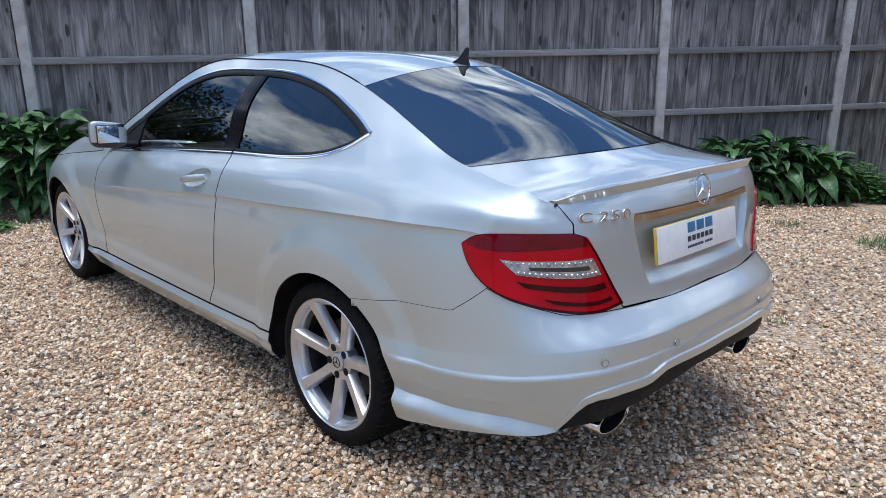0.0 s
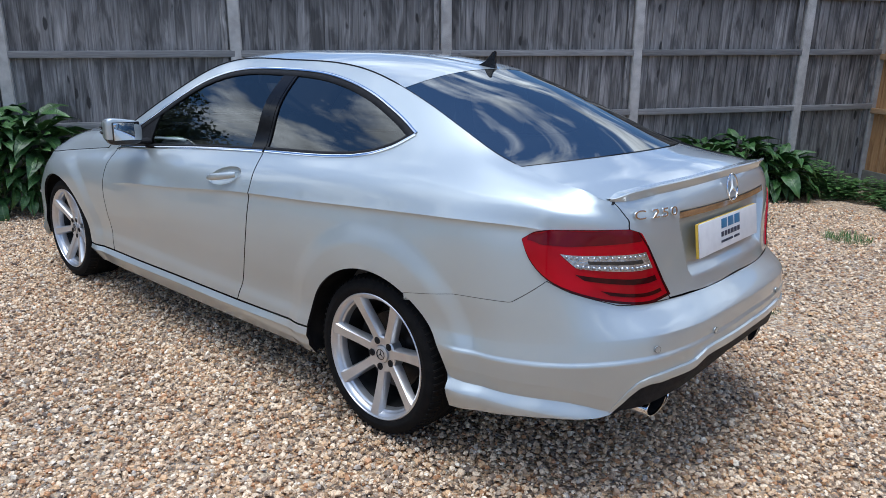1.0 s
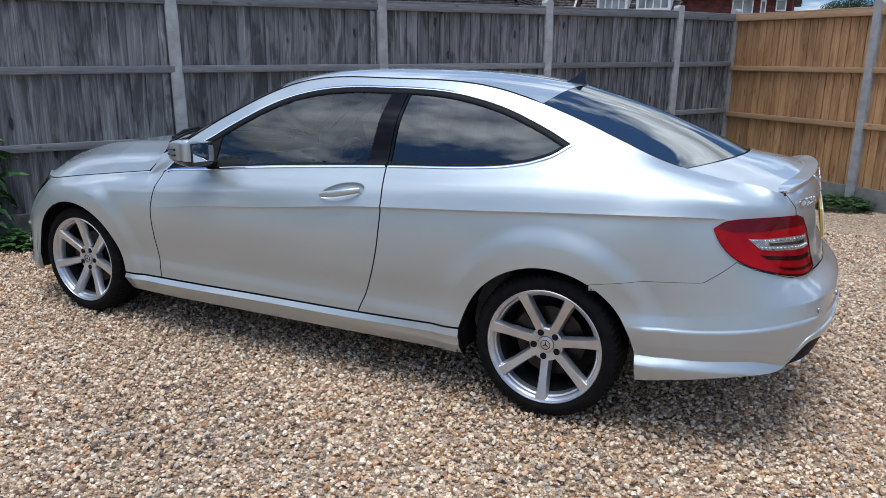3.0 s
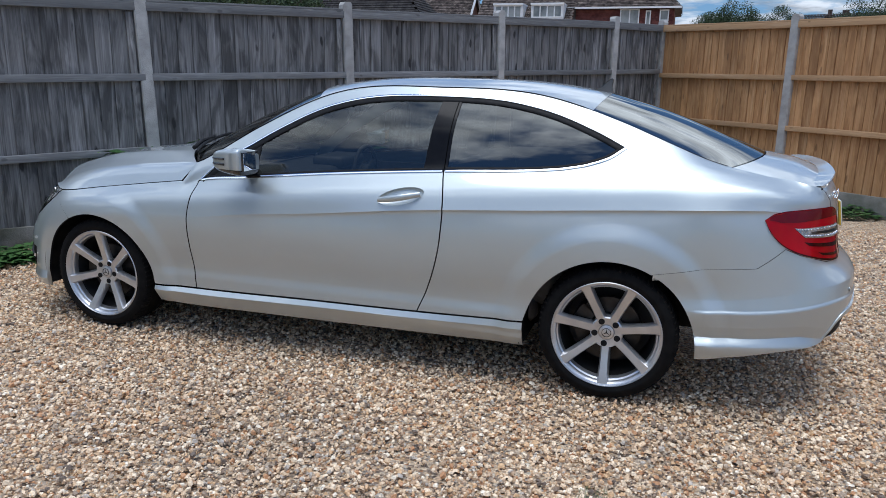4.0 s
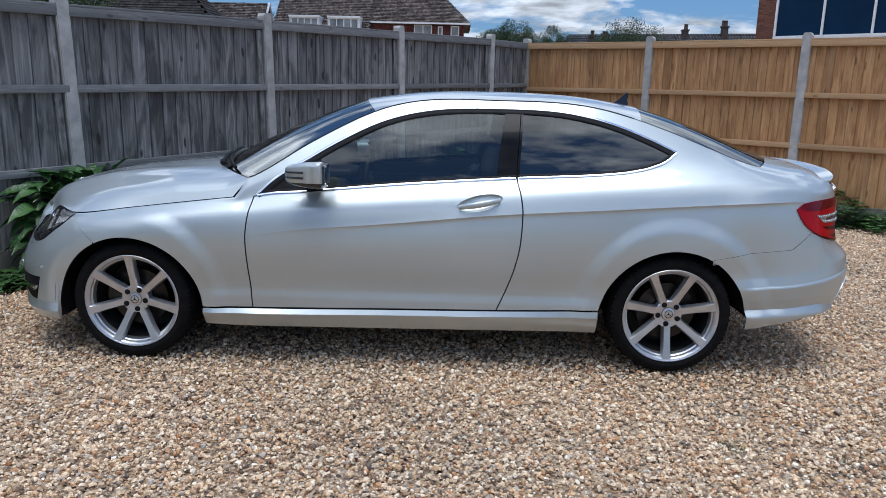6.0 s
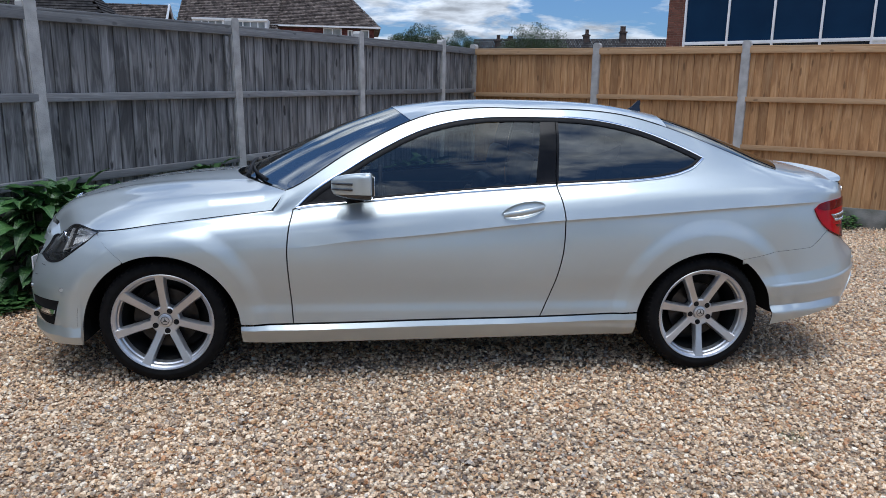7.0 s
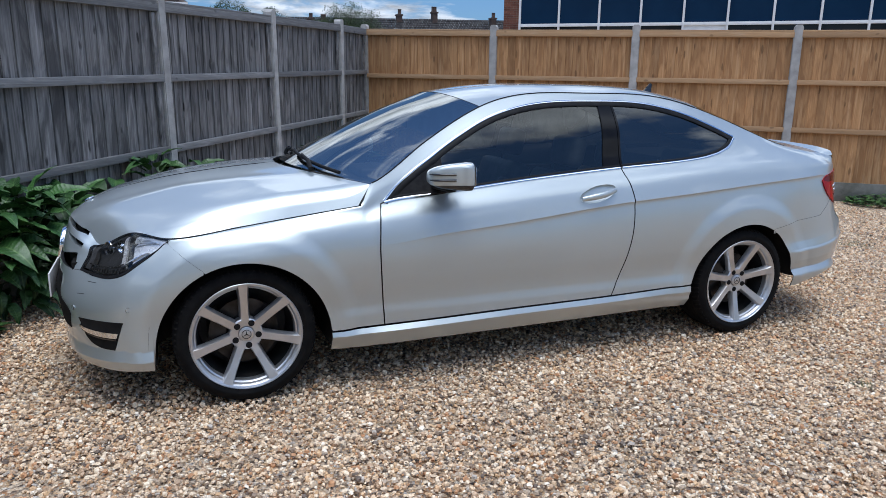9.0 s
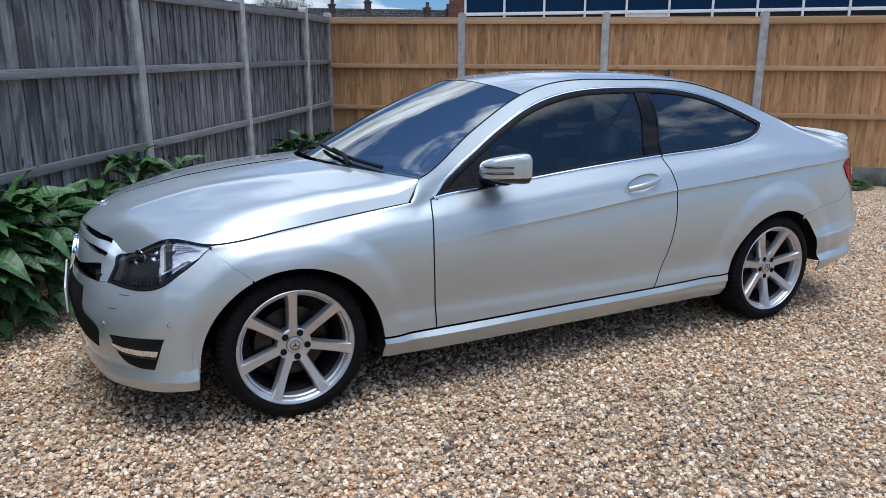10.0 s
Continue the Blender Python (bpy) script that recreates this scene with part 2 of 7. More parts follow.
PLATE_YELLOW = surface("yellow_plastic", (0.70, 0.47, 0.06), (0.62, 0.40, 0.05), scale=25, rough=0.35)
PRINT_BLUE = surface("blue_print", (0.03, 0.16, 0.30), (0.04, 0.19, 0.34), scale=40, rough=0.35)
PRINT_DARK = surface("dark_print", (0.02, 0.03, 0.06), (0.03, 0.04, 0.07), scale=40, rough=0.35)
LEATHER = surface("grey_leather", (0.13, 0.125, 0.12), (0.09, 0.088, 0.085), scale=16, rough=0.5, bump=0.2, bump_scale=250)
TRIM_DARK = surface("dark_trim", (0.025, 0.025, 0.027), (0.04, 0.04, 0.042), scale=20, rough=0.6, bump=0.1, bump_scale=300)
LINING = surface("pale_lining", (0.42, 0.41, 0.39), (0.38, 0.37, 0.35), scale=20, rough=0.9)


def wood(name, dark, light, tone, stain, knot=0.5, vary=0.45, lengthwise=False):
    """Weathered upright boards: long grain, patches of grey, knots; each board has its own tone."""
    m = bpy.data.materials.new(name)
    m.use_nodes = True
    nt = m.node_tree
    N, L = nt.nodes.new, nt.links.new
    b = nt.nodes["Principled BSDF"]
    b.inputs["Roughness"].default_value = 0.82
    co, info = N("ShaderNodeTexCoord"), N("ShaderNodeObjectInfo")
    off = N("ShaderNodeVectorMath")
    off.operation = "SCALE"
    off.inputs[0].default_value = (31.0, 17.0, 43.0)
    L(info.outputs["Random"], off.inputs["Scale"])
    add = N("ShaderNodeVectorMath")
    L(co.outputs["Object"], add.inputs[0])
    L(off.outputs[0], add.inputs[1])

    def tex(kind, scale, stretch, detail=6.0):
        mp, n = N("ShaderNodeMapping"), N(kind)
        mp.inputs["Scale"].default_value = stretch[::-1] if lengthwise else stretch
        L(add.outputs[0], mp.inputs["Vector"])
        L(mp.outputs["Vector"], n.inputs["Vector"])
        n.inputs["Scale"].default_value = scale
        if kind == "ShaderNodeTexNoise":
            n.inputs["Detail"].default_value = detail
        return n

    def rng(socket, a, b_, c, d):
        r = N("ShaderNodeMapRange")
        r.inputs[1].default_value, r.inputs[2].default_value, r.inputs[3].default_value, r.inputs[4].default_value = a, b_, c, d
        L(socket, r.inputs[0])
        return r.outputs[0]

    def mix(fac, a, b_, kind="MIX"):
        x = N("ShaderNodeMix")
        x.data_type, x.blend_type = "RGBA", kind
        L(fac, x.inputs[0])
        for k, v in ((6, a), (7, b_)):
            if isinstance(v, tuple):
                x.inputs[k].default_value = (*v, 1)
            else:
                L(v, x.inputs[k])
        return x.outputs[2]

    grain = tex("ShaderNodeTexNoise", 1.0, (130, 130, 3.0), 8.0)
    grain.inputs["Distortion"].default_value = 0.4
    patch = tex("ShaderNodeTexNoise", 1.0, (12, 12, 4.6), 10.0)
    patch.inputs["Distortion"].default_value = 0.9
    drip = tex("ShaderNodeTexNoise", 1.0, (28, 28, 3.2), 9.0)
    drip.inputs["Distortion"].default_value = 0.7
    spots = tex("ShaderNodeTexVoronoi", 1.0, (9, 9, 4.6))
    rings = tex("ShaderNodeTexNoise", 1.0, (34, 34, 16), 4.0)
    col = mix(rng(grain.outputs["Fac"], 0.22, 0.78, 0, 1), dark, light)
    col = mix(rng(patch.outputs["Fac"], 0.43, 0.62, 0, 0.7), col, tone)
    col = mix(rng(drip.outputs["Fac"], 0.52, 0.70, 0, 0.42), col, stain)
    ragged = N("ShaderNodeMath")
    ragged.operation = "MULTIPLY_ADD"
    L(rings.outputs["Fac"], ragged.inputs[0])
    ragged.inputs[1].default_value = 0.22
    L(spots.outputs["Distance"], ragged.inputs[2])
    col = mix(rng(ragged.outputs[0], 0.210, 0.265, knot, 0), col, tuple(0.30 * v for v in dark))
    hs = N("ShaderNodeHueSaturation")
    L(rng(info.outputs["Random"], 0, 1, 1 - vary, 1 + vary), hs.inputs["Value"])
    L(col, hs.inputs["Color"])
    L(hs.outputs["Color"], b.inputs["Base Color"])
    bp = N("ShaderNodeBump")
    bp.inputs["Strength"].default_value, bp.inputs["Distance"].default_value = 0.5, 0.004
    L(grain.outputs["Fac"], bp.inputs["Height"])
    L(bp.outputs["Normal"], b.inputs["Normal"])
    return m


def stones(name, cells=None):
    """Mixed flint gravel: cream, buff, grey, rust and dark stones. cells: for the bed below, stones drawn at that scale."""
    m = bpy.data.materials.new(name)
    m.use_nodes = True
    nt = m.node_tree
    N, L = nt.nodes.new, nt.links.new
    b = nt.nodes["Principled BSDF"]
    b.inputs["Roughness"].default_value = 0.62
    ramp = N("ShaderNodeValToRGB")
    ramp.color_ramp.interpolation = "CONSTANT"
    tones = [(0.0, (0.70, 0.52, 0.345)), (0.16, (0.49, 0.340, 0.222)), (0.29, (0.82, 0.665, 0.48)), (0.41, (0.42, 0.325, 0.235)), (0.50, (0.61, 0.405, 0.235)), (0.61, (0.26, 0.190, 0.135)), (0.67, (0.76, 0.60, 0.425)), (0.80, (0.48, 0.262, 0.140)), (0.865, (0.46, 0.400, 0.335)), (0.905, (0.85, 0.745, 0.585)), (0.96, (0.14, 0.105, 0.080))]
    el = ramp.color_ramp.elements
    for k, (p, c) in enumerate(tones):
        e = el[k] if k < 2 else el.new(p)
        e.position, e.color = p, (*c, 1)
    co = N("ShaderNodeTexCoord")
    fine = N("ShaderNodeTexNoise")
    fine.inputs["Scale"].default_value, fine.inputs["Detail"].default_value = 150.0, 4.0
    L(co.outputs["Object"], fine.inputs["Vector"])
    broad = N("ShaderNodeTexNoise")
    broad.inputs["Scale"].default_value, broad.inputs["Detail"].default_value = 0.9, 4.0
    L(co.outputs["Object"], broad.inputs["Vector"])
    if cells:
        vo = N("ShaderNodeTexVoronoi")
        vo.inputs["Scale"].default_value = cells
        L(co.outputs["Object"], vo.inputs["Vector"])
        sep = N("ShaderNodeSeparateColor")
        L(vo.outputs["Color"], sep.inputs[0])
        L(sep.outputs[0], ramp.inputs["Fac"])
        bp = N("ShaderNodeBump")
        bp.inputs["Strength"].default_value, bp.inputs["Distance"].default_value = 1.0, 0.02
        bp.invert = True
        L(vo.outputs["Distance"], bp.inputs["Height"])
        L(bp.outputs["Normal"], b.inputs["Normal"])
    else:
        g = N("ShaderNodeNewGeometry")
        L(g.outputs["Random Per Island"], ramp.inputs["Fac"])
    hs = N("ShaderNodeHueSaturation")
    r = N("ShaderNodeMapRange")
    r.inputs[1].default_value, r.inputs[2].default_value, r.inputs[3].default_value, r.inputs[4].default_value = 0.3, 0.7, 0.76, 1.20
    L(fine.outputs["Fac"], r.inputs[0])
    # the bed's colour is dimmed, painting in shade between the loose stones
    r2 = N("ShaderNodeMapRange")
    r2.inputs[1].default_value, r2.inputs[2].default_value, r2.inputs[3].default_value, r2.inputs[4].default_value = 0.3, 0.7, *((0.76, 0.96) if cells else (1.00, 1.22))
    L(broad.outputs["Fac"], r2.inputs[0])
    mul = N("ShaderNodeMath")
    mul.operation = "MULTIPLY"
    L(r.outputs[0], mul.inputs[0])
    L(r2.outputs[0], mul.inputs[1])
    hs.inputs["Saturation"].default_value = 1.06
    L(mul.outputs[0], hs.inputs["Value"])
    L(ramp.outputs["Color"], hs.inputs["Color"])
    L(hs.outputs["Color"], b.inputs["Base Color"])
    return m


def leaf(name, a, b_, rough=0.5):
    return surface(name, a, b_, scale=14, rough=rough, random=0.28, bump=0.35, bump_scale=45)


def ribbed(m):
    """Adds a pale midrib along a leaf's own x axis and side veins in relief."""
    nt = m.node_tree
    N, L = nt.nodes.new, nt.links.new
    b = nt.nodes["Principled BSDF"]
    old = b.inputs["Base Color"].links[0].from_socket
    co, sep, away, rib, mx, veins, bp = (N(k) for k in ("ShaderNodeTexCoord", "ShaderNodeSeparateXYZ", "ShaderNodeMath", "ShaderNodeMapRange", "ShaderNodeMix", "ShaderNodeTexWave", "ShaderNodeBump"))
    L(co.outputs["Object"], sep.inputs[0])
    away.operation = "ABSOLUTE"
    L(sep.outputs["Y"], away.inputs[0])
    rib.inputs[1].default_value, rib.inputs[2].default_value, rib.inputs[3].default_value, rib.inputs[4].default_value = 0.0015, 0.006, 0.6, 0.0
    L(away.outputs[0], rib.inputs[0])
    mx.data_type = "RGBA"
    mx.inputs[7].default_value = (0.13, 0.22, 0.07, 1)
    L(rib.outputs[0], mx.inputs[0])
    L(old, mx.inputs[6])
    L(mx.outputs[2], b.inputs["Base Color"])
    veins.inputs["Scale"].default_value, veins.inputs["Distortion"].default_value = 14.0, 1.5
    bp.inputs["Strength"].default_value, bp.inputs["Distance"].default_value = 0.22, 0.006
    L(co.outputs["Object"], veins.inputs["Vector"])
    L(veins.outputs["Fac"], bp.inputs["Height"])
    L(b.inputs["Normal"].links[0].from_socket, bp.inputs["Normal"])
    L(bp.outputs["Normal"], b.inputs["Normal"])


GREY_WOOD = wood("weathered_grey_wood", (0.094, 0.091, 0.089), (0.285, 0.277, 0.270), (0.036, 0.035, 0.035), (0.50, 0.49, 0.48), 0.95, 0.24)
RAIL_GREY = wood("weathered_rail_wood", (0.115, 0.115, 0.116), (0.255, 0.255, 0.252), (0.165, 0.165, 0.166), (0.34, 0.34, 0.335), 0.5, 0.2, True)
TAN_WOOD = wood("treated_tan_wood", (0.365, 0.187, 0.076), (0.56, 0.317, 0.141), (0.275, 0.131, 0.050), (0.66, 0.43, 0.228), 0.6, 0.16)
RAIL_TAN = wood("tan_rail_wood", (0.37, 0.215, 0.105), (0.53, 0.335, 0.175), (0.44, 0.27, 0.14), (0.56, 0.40, 0.26), 0.5, 0.2, True)
CONCRETE = surface("post_concrete", (0.46, 0.45, 0.43), (0.33, 0.32, 0.305), scale=9, rough=0.9, bump=0.5, bump_scale=120, random=0.12)
FOOT_CONCRETE = surface("stained_concrete", (0.24, 0.23, 0.205), (0.10, 0.10, 0.075), scale=5, rough=0.95, bump=0.5, bump_scale=90, random=0.15)
GRAVEL = stones("gravel_stones")
GRAVEL_BED = stones("gravel_bed", 62.0)
LEAF_BIG = leaf("comfrey_leaf", (0.022, 0.070, 0.015), (0.047, 0.116, 0.028), 0.42)
ribbed(LEAF_BIG)
LEAF_SMALL = leaf("weed_leaf", (0.035, 0.095, 0.022), (0.075, 0.165, 0.040))
LEAF_TREE = surface("tree_foliage", (0.018, 0.040, 0.014), (0.045, 0.075, 0.025), scale=3, rough=0.7, island=0.4)
STEM = surface("plant_stem", (0.07, 0.13, 0.04), (0.10, 0.15, 0.05), scale=20, rough=0.6)
BARK = surface("bark", (0.06, 0.045, 0.035), (0.10, 0.08, 0.06), scale=12, rough=0.9, bump=0.4, bump_scale=30)
BRICK = surface("red_brick", (0.115, 0.042, 0.028), (0.18, 0.076, 0.05), scale=3, rough=0.9, random=0.2)
MORTAR = surface("mortar", (0.34, 0.30, 0.25), (0.28, 0.25, 0.21), scale=20, rough=0.95)
ROOF_TILE = surface("brown_roof_tile", (0.060, 0.047, 0.042), (0.14, 0.115, 0.10), scale=1.5, rough=0.9, island=0.6, ior=1.3)
HUNG_TILE = surface("red_hung_tile", (0.125, 0.038, 0.033), (0.19, 0.065, 0.052), scale=1.5, rough=0.85, island=0.25)
SLATE = surface("dark_slate", (0.026, 0.025, 0.026), (0.052, 0.048, 0.046), scale=1.5, rough=0.9, island=0.3, ior=1.25)
WHITE_FRAME = surface("white_frame", (0.78, 0.79, 0.79), (0.70, 0.71, 0.71), scale=4, rough=0.35)
BLUE_PANEL = surface("blue_glass_panel", (0.004, 0.020, 0.052), (0.006, 0.027, 0.066), scale=0.8, rough=0.2, ior=1.2)
PANE_DARK = surface("dark_pane", (0.012, 0.014, 0.016), (0.022, 0.025, 0.028), scale=1.0, rough=0.08, ior=1.3)
PANE = surface("far_pane", (0.16, 0.18, 0.18), (0.34, 0.36, 0.35), scale=1.0, rough=0.08)
OLD_BRICK = surface("sooty_brick", (0.045, 0.032, 0.028), (0.075, 0.052, 0.043), scale=1.5, rough=0.9)
POT = surface("chimney_pot", (0.075, 0.048, 0.038), (0.055, 0.038, 0.032), scale=5, rough=0.9)


# ---- the car: its surface ----
# The body is lofted: stations run round the left half from the tail's middle to the nose's middle, each with eleven levels
# from the lower lip to the edge of boot lid, roof and bonnet. Along the side, u is x.
def station(u, *levels):
    return u, np.array(levels, float)


def side(x, *levels):
    return x, np.array([(x, y, z) for y, z in levels], float)


STATIONS = [
    station(-1.65, (-1.0, 0, 0.26), (-1.03, 0, 0.36), (-1.037, 0, 0.40), (-1.056, 0, 0.572), (-1.052, 0, 0.625), (-0.985, 0, 0.69), (-0.95, 0, 0.90), (-0.94, 0, 0.96), (-0.93, 0, 0.985), (-0.92, 0, 1.005), (-0.905, 0, 1.025)),
    station(-1.40, (-0.99, 0.25, 0.26), (-1.02, 0.25, 0.36), (-1.027, 0.25, 0.40), (-1.046, 0.25, 0.563), (-1.043, 0.25, 0.62), (-0.975, 0.25, 0.69), (-0.94, 0.25, 0.90), (-0.93, 0.25, 0.955), (-0.92, 0.25, 0.98), (-0.91, 0.25, 1.0), (-0.895, 0.25, 1.02)),
    station(-1.20, (-0.96, 0.43, 0.255), (-0.992, 0.438, 0.335), (-1.0, 0.44, 0.375), (-1.018, 0.45, 0.553), (-1.012, 0.445, 0.614), (-0.945, 0.43, 0.682), (-0.915, 0.43, 0.90), (-0.905, 0.43, 0.95), (-0.895, 0.43, 0.975), (-0.885, 0.43, 0.995), (-0.87, 0.43, 1.013)),
    station(-1.00, (-0.905, 0.575, 0.26), (-0.935, 0.60, 0.315), (-0.934, 0.597, 0.35), (-0.953, 0.61, 0.540), (-0.945, 0.602, 0.605), (-0.895, 0.58, 0.675), (-0.855, 0.59, 0.905), (-0.845, 0.59, 0.945), (-0.835, 0.595, 0.965), (-0.825, 0.60, 0.98), (-0.808, 0.606, 0.998)),
    station(-0.80, (-0.765, 0.705, 0.257), (-0.792, 0.735, 0.335), (-0.781, 0.722, 0.378), (-0.794, 0.735, 0.510), (-0.785, 0.725, 0.575), (-0.755, 0.715, 0.70), (-0.715, 0.70, 0.90), (-0.71, 0.69, 0.955), (-0.71, 0.66, 0.98), (-0.71, 0.64, 0.995), (-0.71, 0.61, 1.018)),
    side(-0.577, (0.785, 0.255), (0.807, 0.335), (0.788, 0.366), (0.801, 0.484), (0.79, 0.54), (0.779, 0.67), (0.750, 0.905), (0.72, 0.975), (0.675, 1.005), (0.645, 1.02), (0.603, 1.036)),
    side(-0.37, (0.795, 0.250), (0.818, 0.325), (0.793, 0.358), (0.812, 0.472), (0.80, 0.52), (0.805, 0.655), (0.792, 0.898), (0.74, 0.985), (0.685, 1.03), (0.65, 1.053), (0.583, 1.083)),
    side(-0.20, (0.77, 0.24), (0.818, 0.315), (0.80, 0.355), (0.812, 0.455), (0.815, 0.53), (0.822, 0.655), (0.80, 0.888), (0.752, 0.98), (0.688, 1.037), (0.63, 1.085), (0.557, 1.147)),
    side(0.0, (0.77, 0.22), (0.815, 0.30), (0.81, 0.34), (0.815, 0.44), (0.825, 0.55), (0.83, 0.67), (0.808, 0.875), (0.765, 0.965), (0.692, 1.037), (0.617, 1.125), (0.527, 1.225)),
    side(0.37, (0.77, 0.21), (0.818, 0.300), (0.813, 0.332), (0.81, 0.43), (0.825, 0.55), (0.83, 0.68), (0.815, 0.848), (0.77, 0.945), (0.70, 1.015), (0.62, 1.17), (0.49, 1.335)),
    side(0.85, (0.775, 0.205), (0.826, 0.292), (0.813, 0.318), (0.812, 0.42), (0.825, 0.54), (0.828, 0.66), (0.815, 0.815), (0.775, 0.90), (0.706, 0.985), (0.630, 1.19), (0.488, 1.365)),
    side(1.5, (0.78, 0.20), (0.828, 0.284), (0.813, 0.308), (0.812, 0.42), (0.826, 0.54), (0.832, 0.64), (0.824, 0.75), (0.79, 0.85), (0.722, 0.935), (0.630, 1.135), (0.508, 1.31)),
    side(1.85, (0.78, 0.197), (0.828, 0.277), (0.810, 0.30), (0.811, 0.415), (0.827, 0.54), (0.833, 0.635), (0.828, 0.72), (0.795, 0.82), (0.734, 0.900), (0.675, 1.02), (0.60, 1.14)),
    side(2.13, (0.78, 0.195), (0.826, 0.273), (0.805, 0.295), (0.81, 0.41), (0.828, 0.54), (0.834, 0.63), (0.83, 0.69), (0.80, 0.79), (0.742, 0.868), (0.725, 0.92), (0.70, 0.968)),
    side(2.17, (0.779, 0.195), (0.825, 0.273), (0.806, 0.295), (0.810, 0.410), (0.828, 0.540), (0.834, 0.629), (0.831, 0.690), (0.801, 0.788), (0.748, 0.856), (0.738, 0.895), (0.708, 0.949)),
    side(2.225, (0.778, 0.195), (0.824, 0.273), (0.808, 0.295), (0.811, 0.41), (0.829, 0.54), (0.835, 0.627), (0.832, 0.69), (0.802, 0.785), (0.757, 0.845), (0.752, 0.855), (0.745, 0.863)),
    side(2.235, (0.778, 0.195), (0.824, 0.273), (0.808, 0.295), (0.811, 0.41), (0.829, 0.54), (0.835, 0.627), (0.832, 0.69), (0.802, 0.785), (0.7573, 0.844), (0.752, 0.854), (0.7448, 0.8618)),
    side(2.39, (0.77, 0.20), (0.82, 0.274), (0.813, 0.295), (0.815, 0.40), (0.832, 0.53), (0.838, 0.62), (0.835, 0.69), (0.805, 0.78), (0.762, 0.825), (0.753, 0.835), (0.742, 0.843)),
    side(2.76, (0.77, 0.20), (0.81, 0.26), (0.80, 0.30), (0.815, 0.40), (0.83, 0.52), (0.838, 0.60), (0.835, 0.68), (0.80, 0.750), (0.765, 0.781), (0.755, 0.789), (0.738, 0.796)),
    side(3.05, (0.785, 0.20), (0.81, 0.25), (0.79, 0.29), (0.79, 0.40), (0.805, 0.50), (0.808, 0.57), (0.795, 0.645), (0.77, 0.71), (0.752, 0.739), (0.746, 0.750), (0.735, 0.762)),
    station(3.25, (3.25, 0.76, 0.20), (3.255, 0.775, 0.245), (3.25, 0.765, 0.29), (3.25, 0.765, 0.40), (3.25, 0.765, 0.48), (3.245, 0.755, 0.54), (3.235, 0.73, 0.61), (3.215, 0.685, 0.695), (3.205, 0.65, 0.735), (3.20, 0.638, 0.757), (3.19, 0.628, 0.775)),
    station(3.50, (3.43, 0.57, 0.20), (3.445, 0.585, 0.24), (3.44, 0.58, 0.29), (3.445, 0.585, 0.40), (3.445, 0.58, 0.47), (3.435, 0.565, 0.52), (3.41, 0.53, 0.59), (3.375, 0.49, 0.65), (3.36, 0.47, 0.675), (3.35, 0.46, 0.685), (3.34, 0.445, 0.695)),
    station(3.66, (3.485, 0.431, 0.200), (3.503, 0.438, 0.240), (3.498, 0.436, 0.290), (3.509, 0.438, 0.400), (3.511, 0.436, 0.464), (3.498, 0.428, 0.518), (3.475, 0.411, 0.593), (3.444, 0.393, 0.658), (3.424, 0.385, 0.703), (3.405, 0.365, 0.722), (3.385, 0.352, 0.738)),
    station(3.80, (3.51, 0.30, 0.20), (3.53, 0.30, 0.24), (3.525, 0.3, 0.29), (3.54, 0.3, 0.40), (3.545, 0.3, 0.46), (3.53, 0.3, 0.52), (3.51, 0.3, 0.60), (3.485, 0.3, 0.675), (3.463, 0.3, 0.715), (3.447, 0.3, 0.735), (3.422, 0.3, 0.752)),
    station(4.10, (3.53, 0, 0.20), (3.555, 0, 0.24), (3.55, 0, 0.29), (3.57, 0, 0.40), (3.575, 0, 0.46), (3.56, 0, 0.53), (3.54, 0, 0.62), (3.52, 0, 0.70), (3.51, 0, 0.73), (3.505, 0, 0.75), (3.49, 0, 0.768)),
]
U_TAIL, U_NOSE = -1.65, 4.10
U_KEYS = np.array([u for u, _ in STATIONS])
NET = np.array([p for _, p in STATIONS])  # station, level, xyz


def u_tangents():
    d = np.diff(NET, axis=0) / np.diff(U_KEYS)[:, None, None]
    h = np.diff(U_KEYS)[:, None, None]
    m = np.empty_like(NET)
    m[1:-1] = (d[:-1] * h[1:] + d[1:] * h[:-1]) / (h[1:] + h[:-1])
    for end, k in ((0, 0), (-1, -1)):
        m[end] = d[k]
        m[end][:, 0] = m[end][:, 2] = 0.0  # the middle line is crossed square
    return m


TANGENTS = u_tangents()
# how hard the crease is at each level: along the sill, the bumper lines and the waist line
CREASE = np.array([1, 0.95, 0.95, 0.0, 0.0, 0.0, 0.75, 0.0, 0.0, 0.0, 1.0])


def hermite(p0, p1, m0, m1, s):
    return (2 * s**3 - 3 * s**2 + 1) * p0 + (s**3 - 2 * s**2 + s) * m0 + (3 * s**2 - 2 * s**3) * p1 + (s**3 - s**2) * m1


def creases(u):
    """The waist line fades towards the front wing; the rear bumper has a line of its own."""
    c = np.repeat(CREASE[None], len(u), 0)
    ease = lambda t: np.clip(t, 0, 1) ** 2 * (3 - 2 * np.clip(t, 0, 1))
    c[:, 6] *= ease((2.45 - u) / 0.7)
    rear = ease((-0.26 - u) / 0.2)
    c[:, 3], c[:, 4] = 0.9 * rear, 0.5 * rear
    c[:, 1] *= 1 - 0.8 * rear
    c[:, 5] = 0.6 * ease((-0.66 - u) / 0.45)
    return c[:, :, None]


HUBS = (0.0, 2.76)
HUB_Z = 0.315
ARCH_X, ARCH_Z = 0.375, 0.342


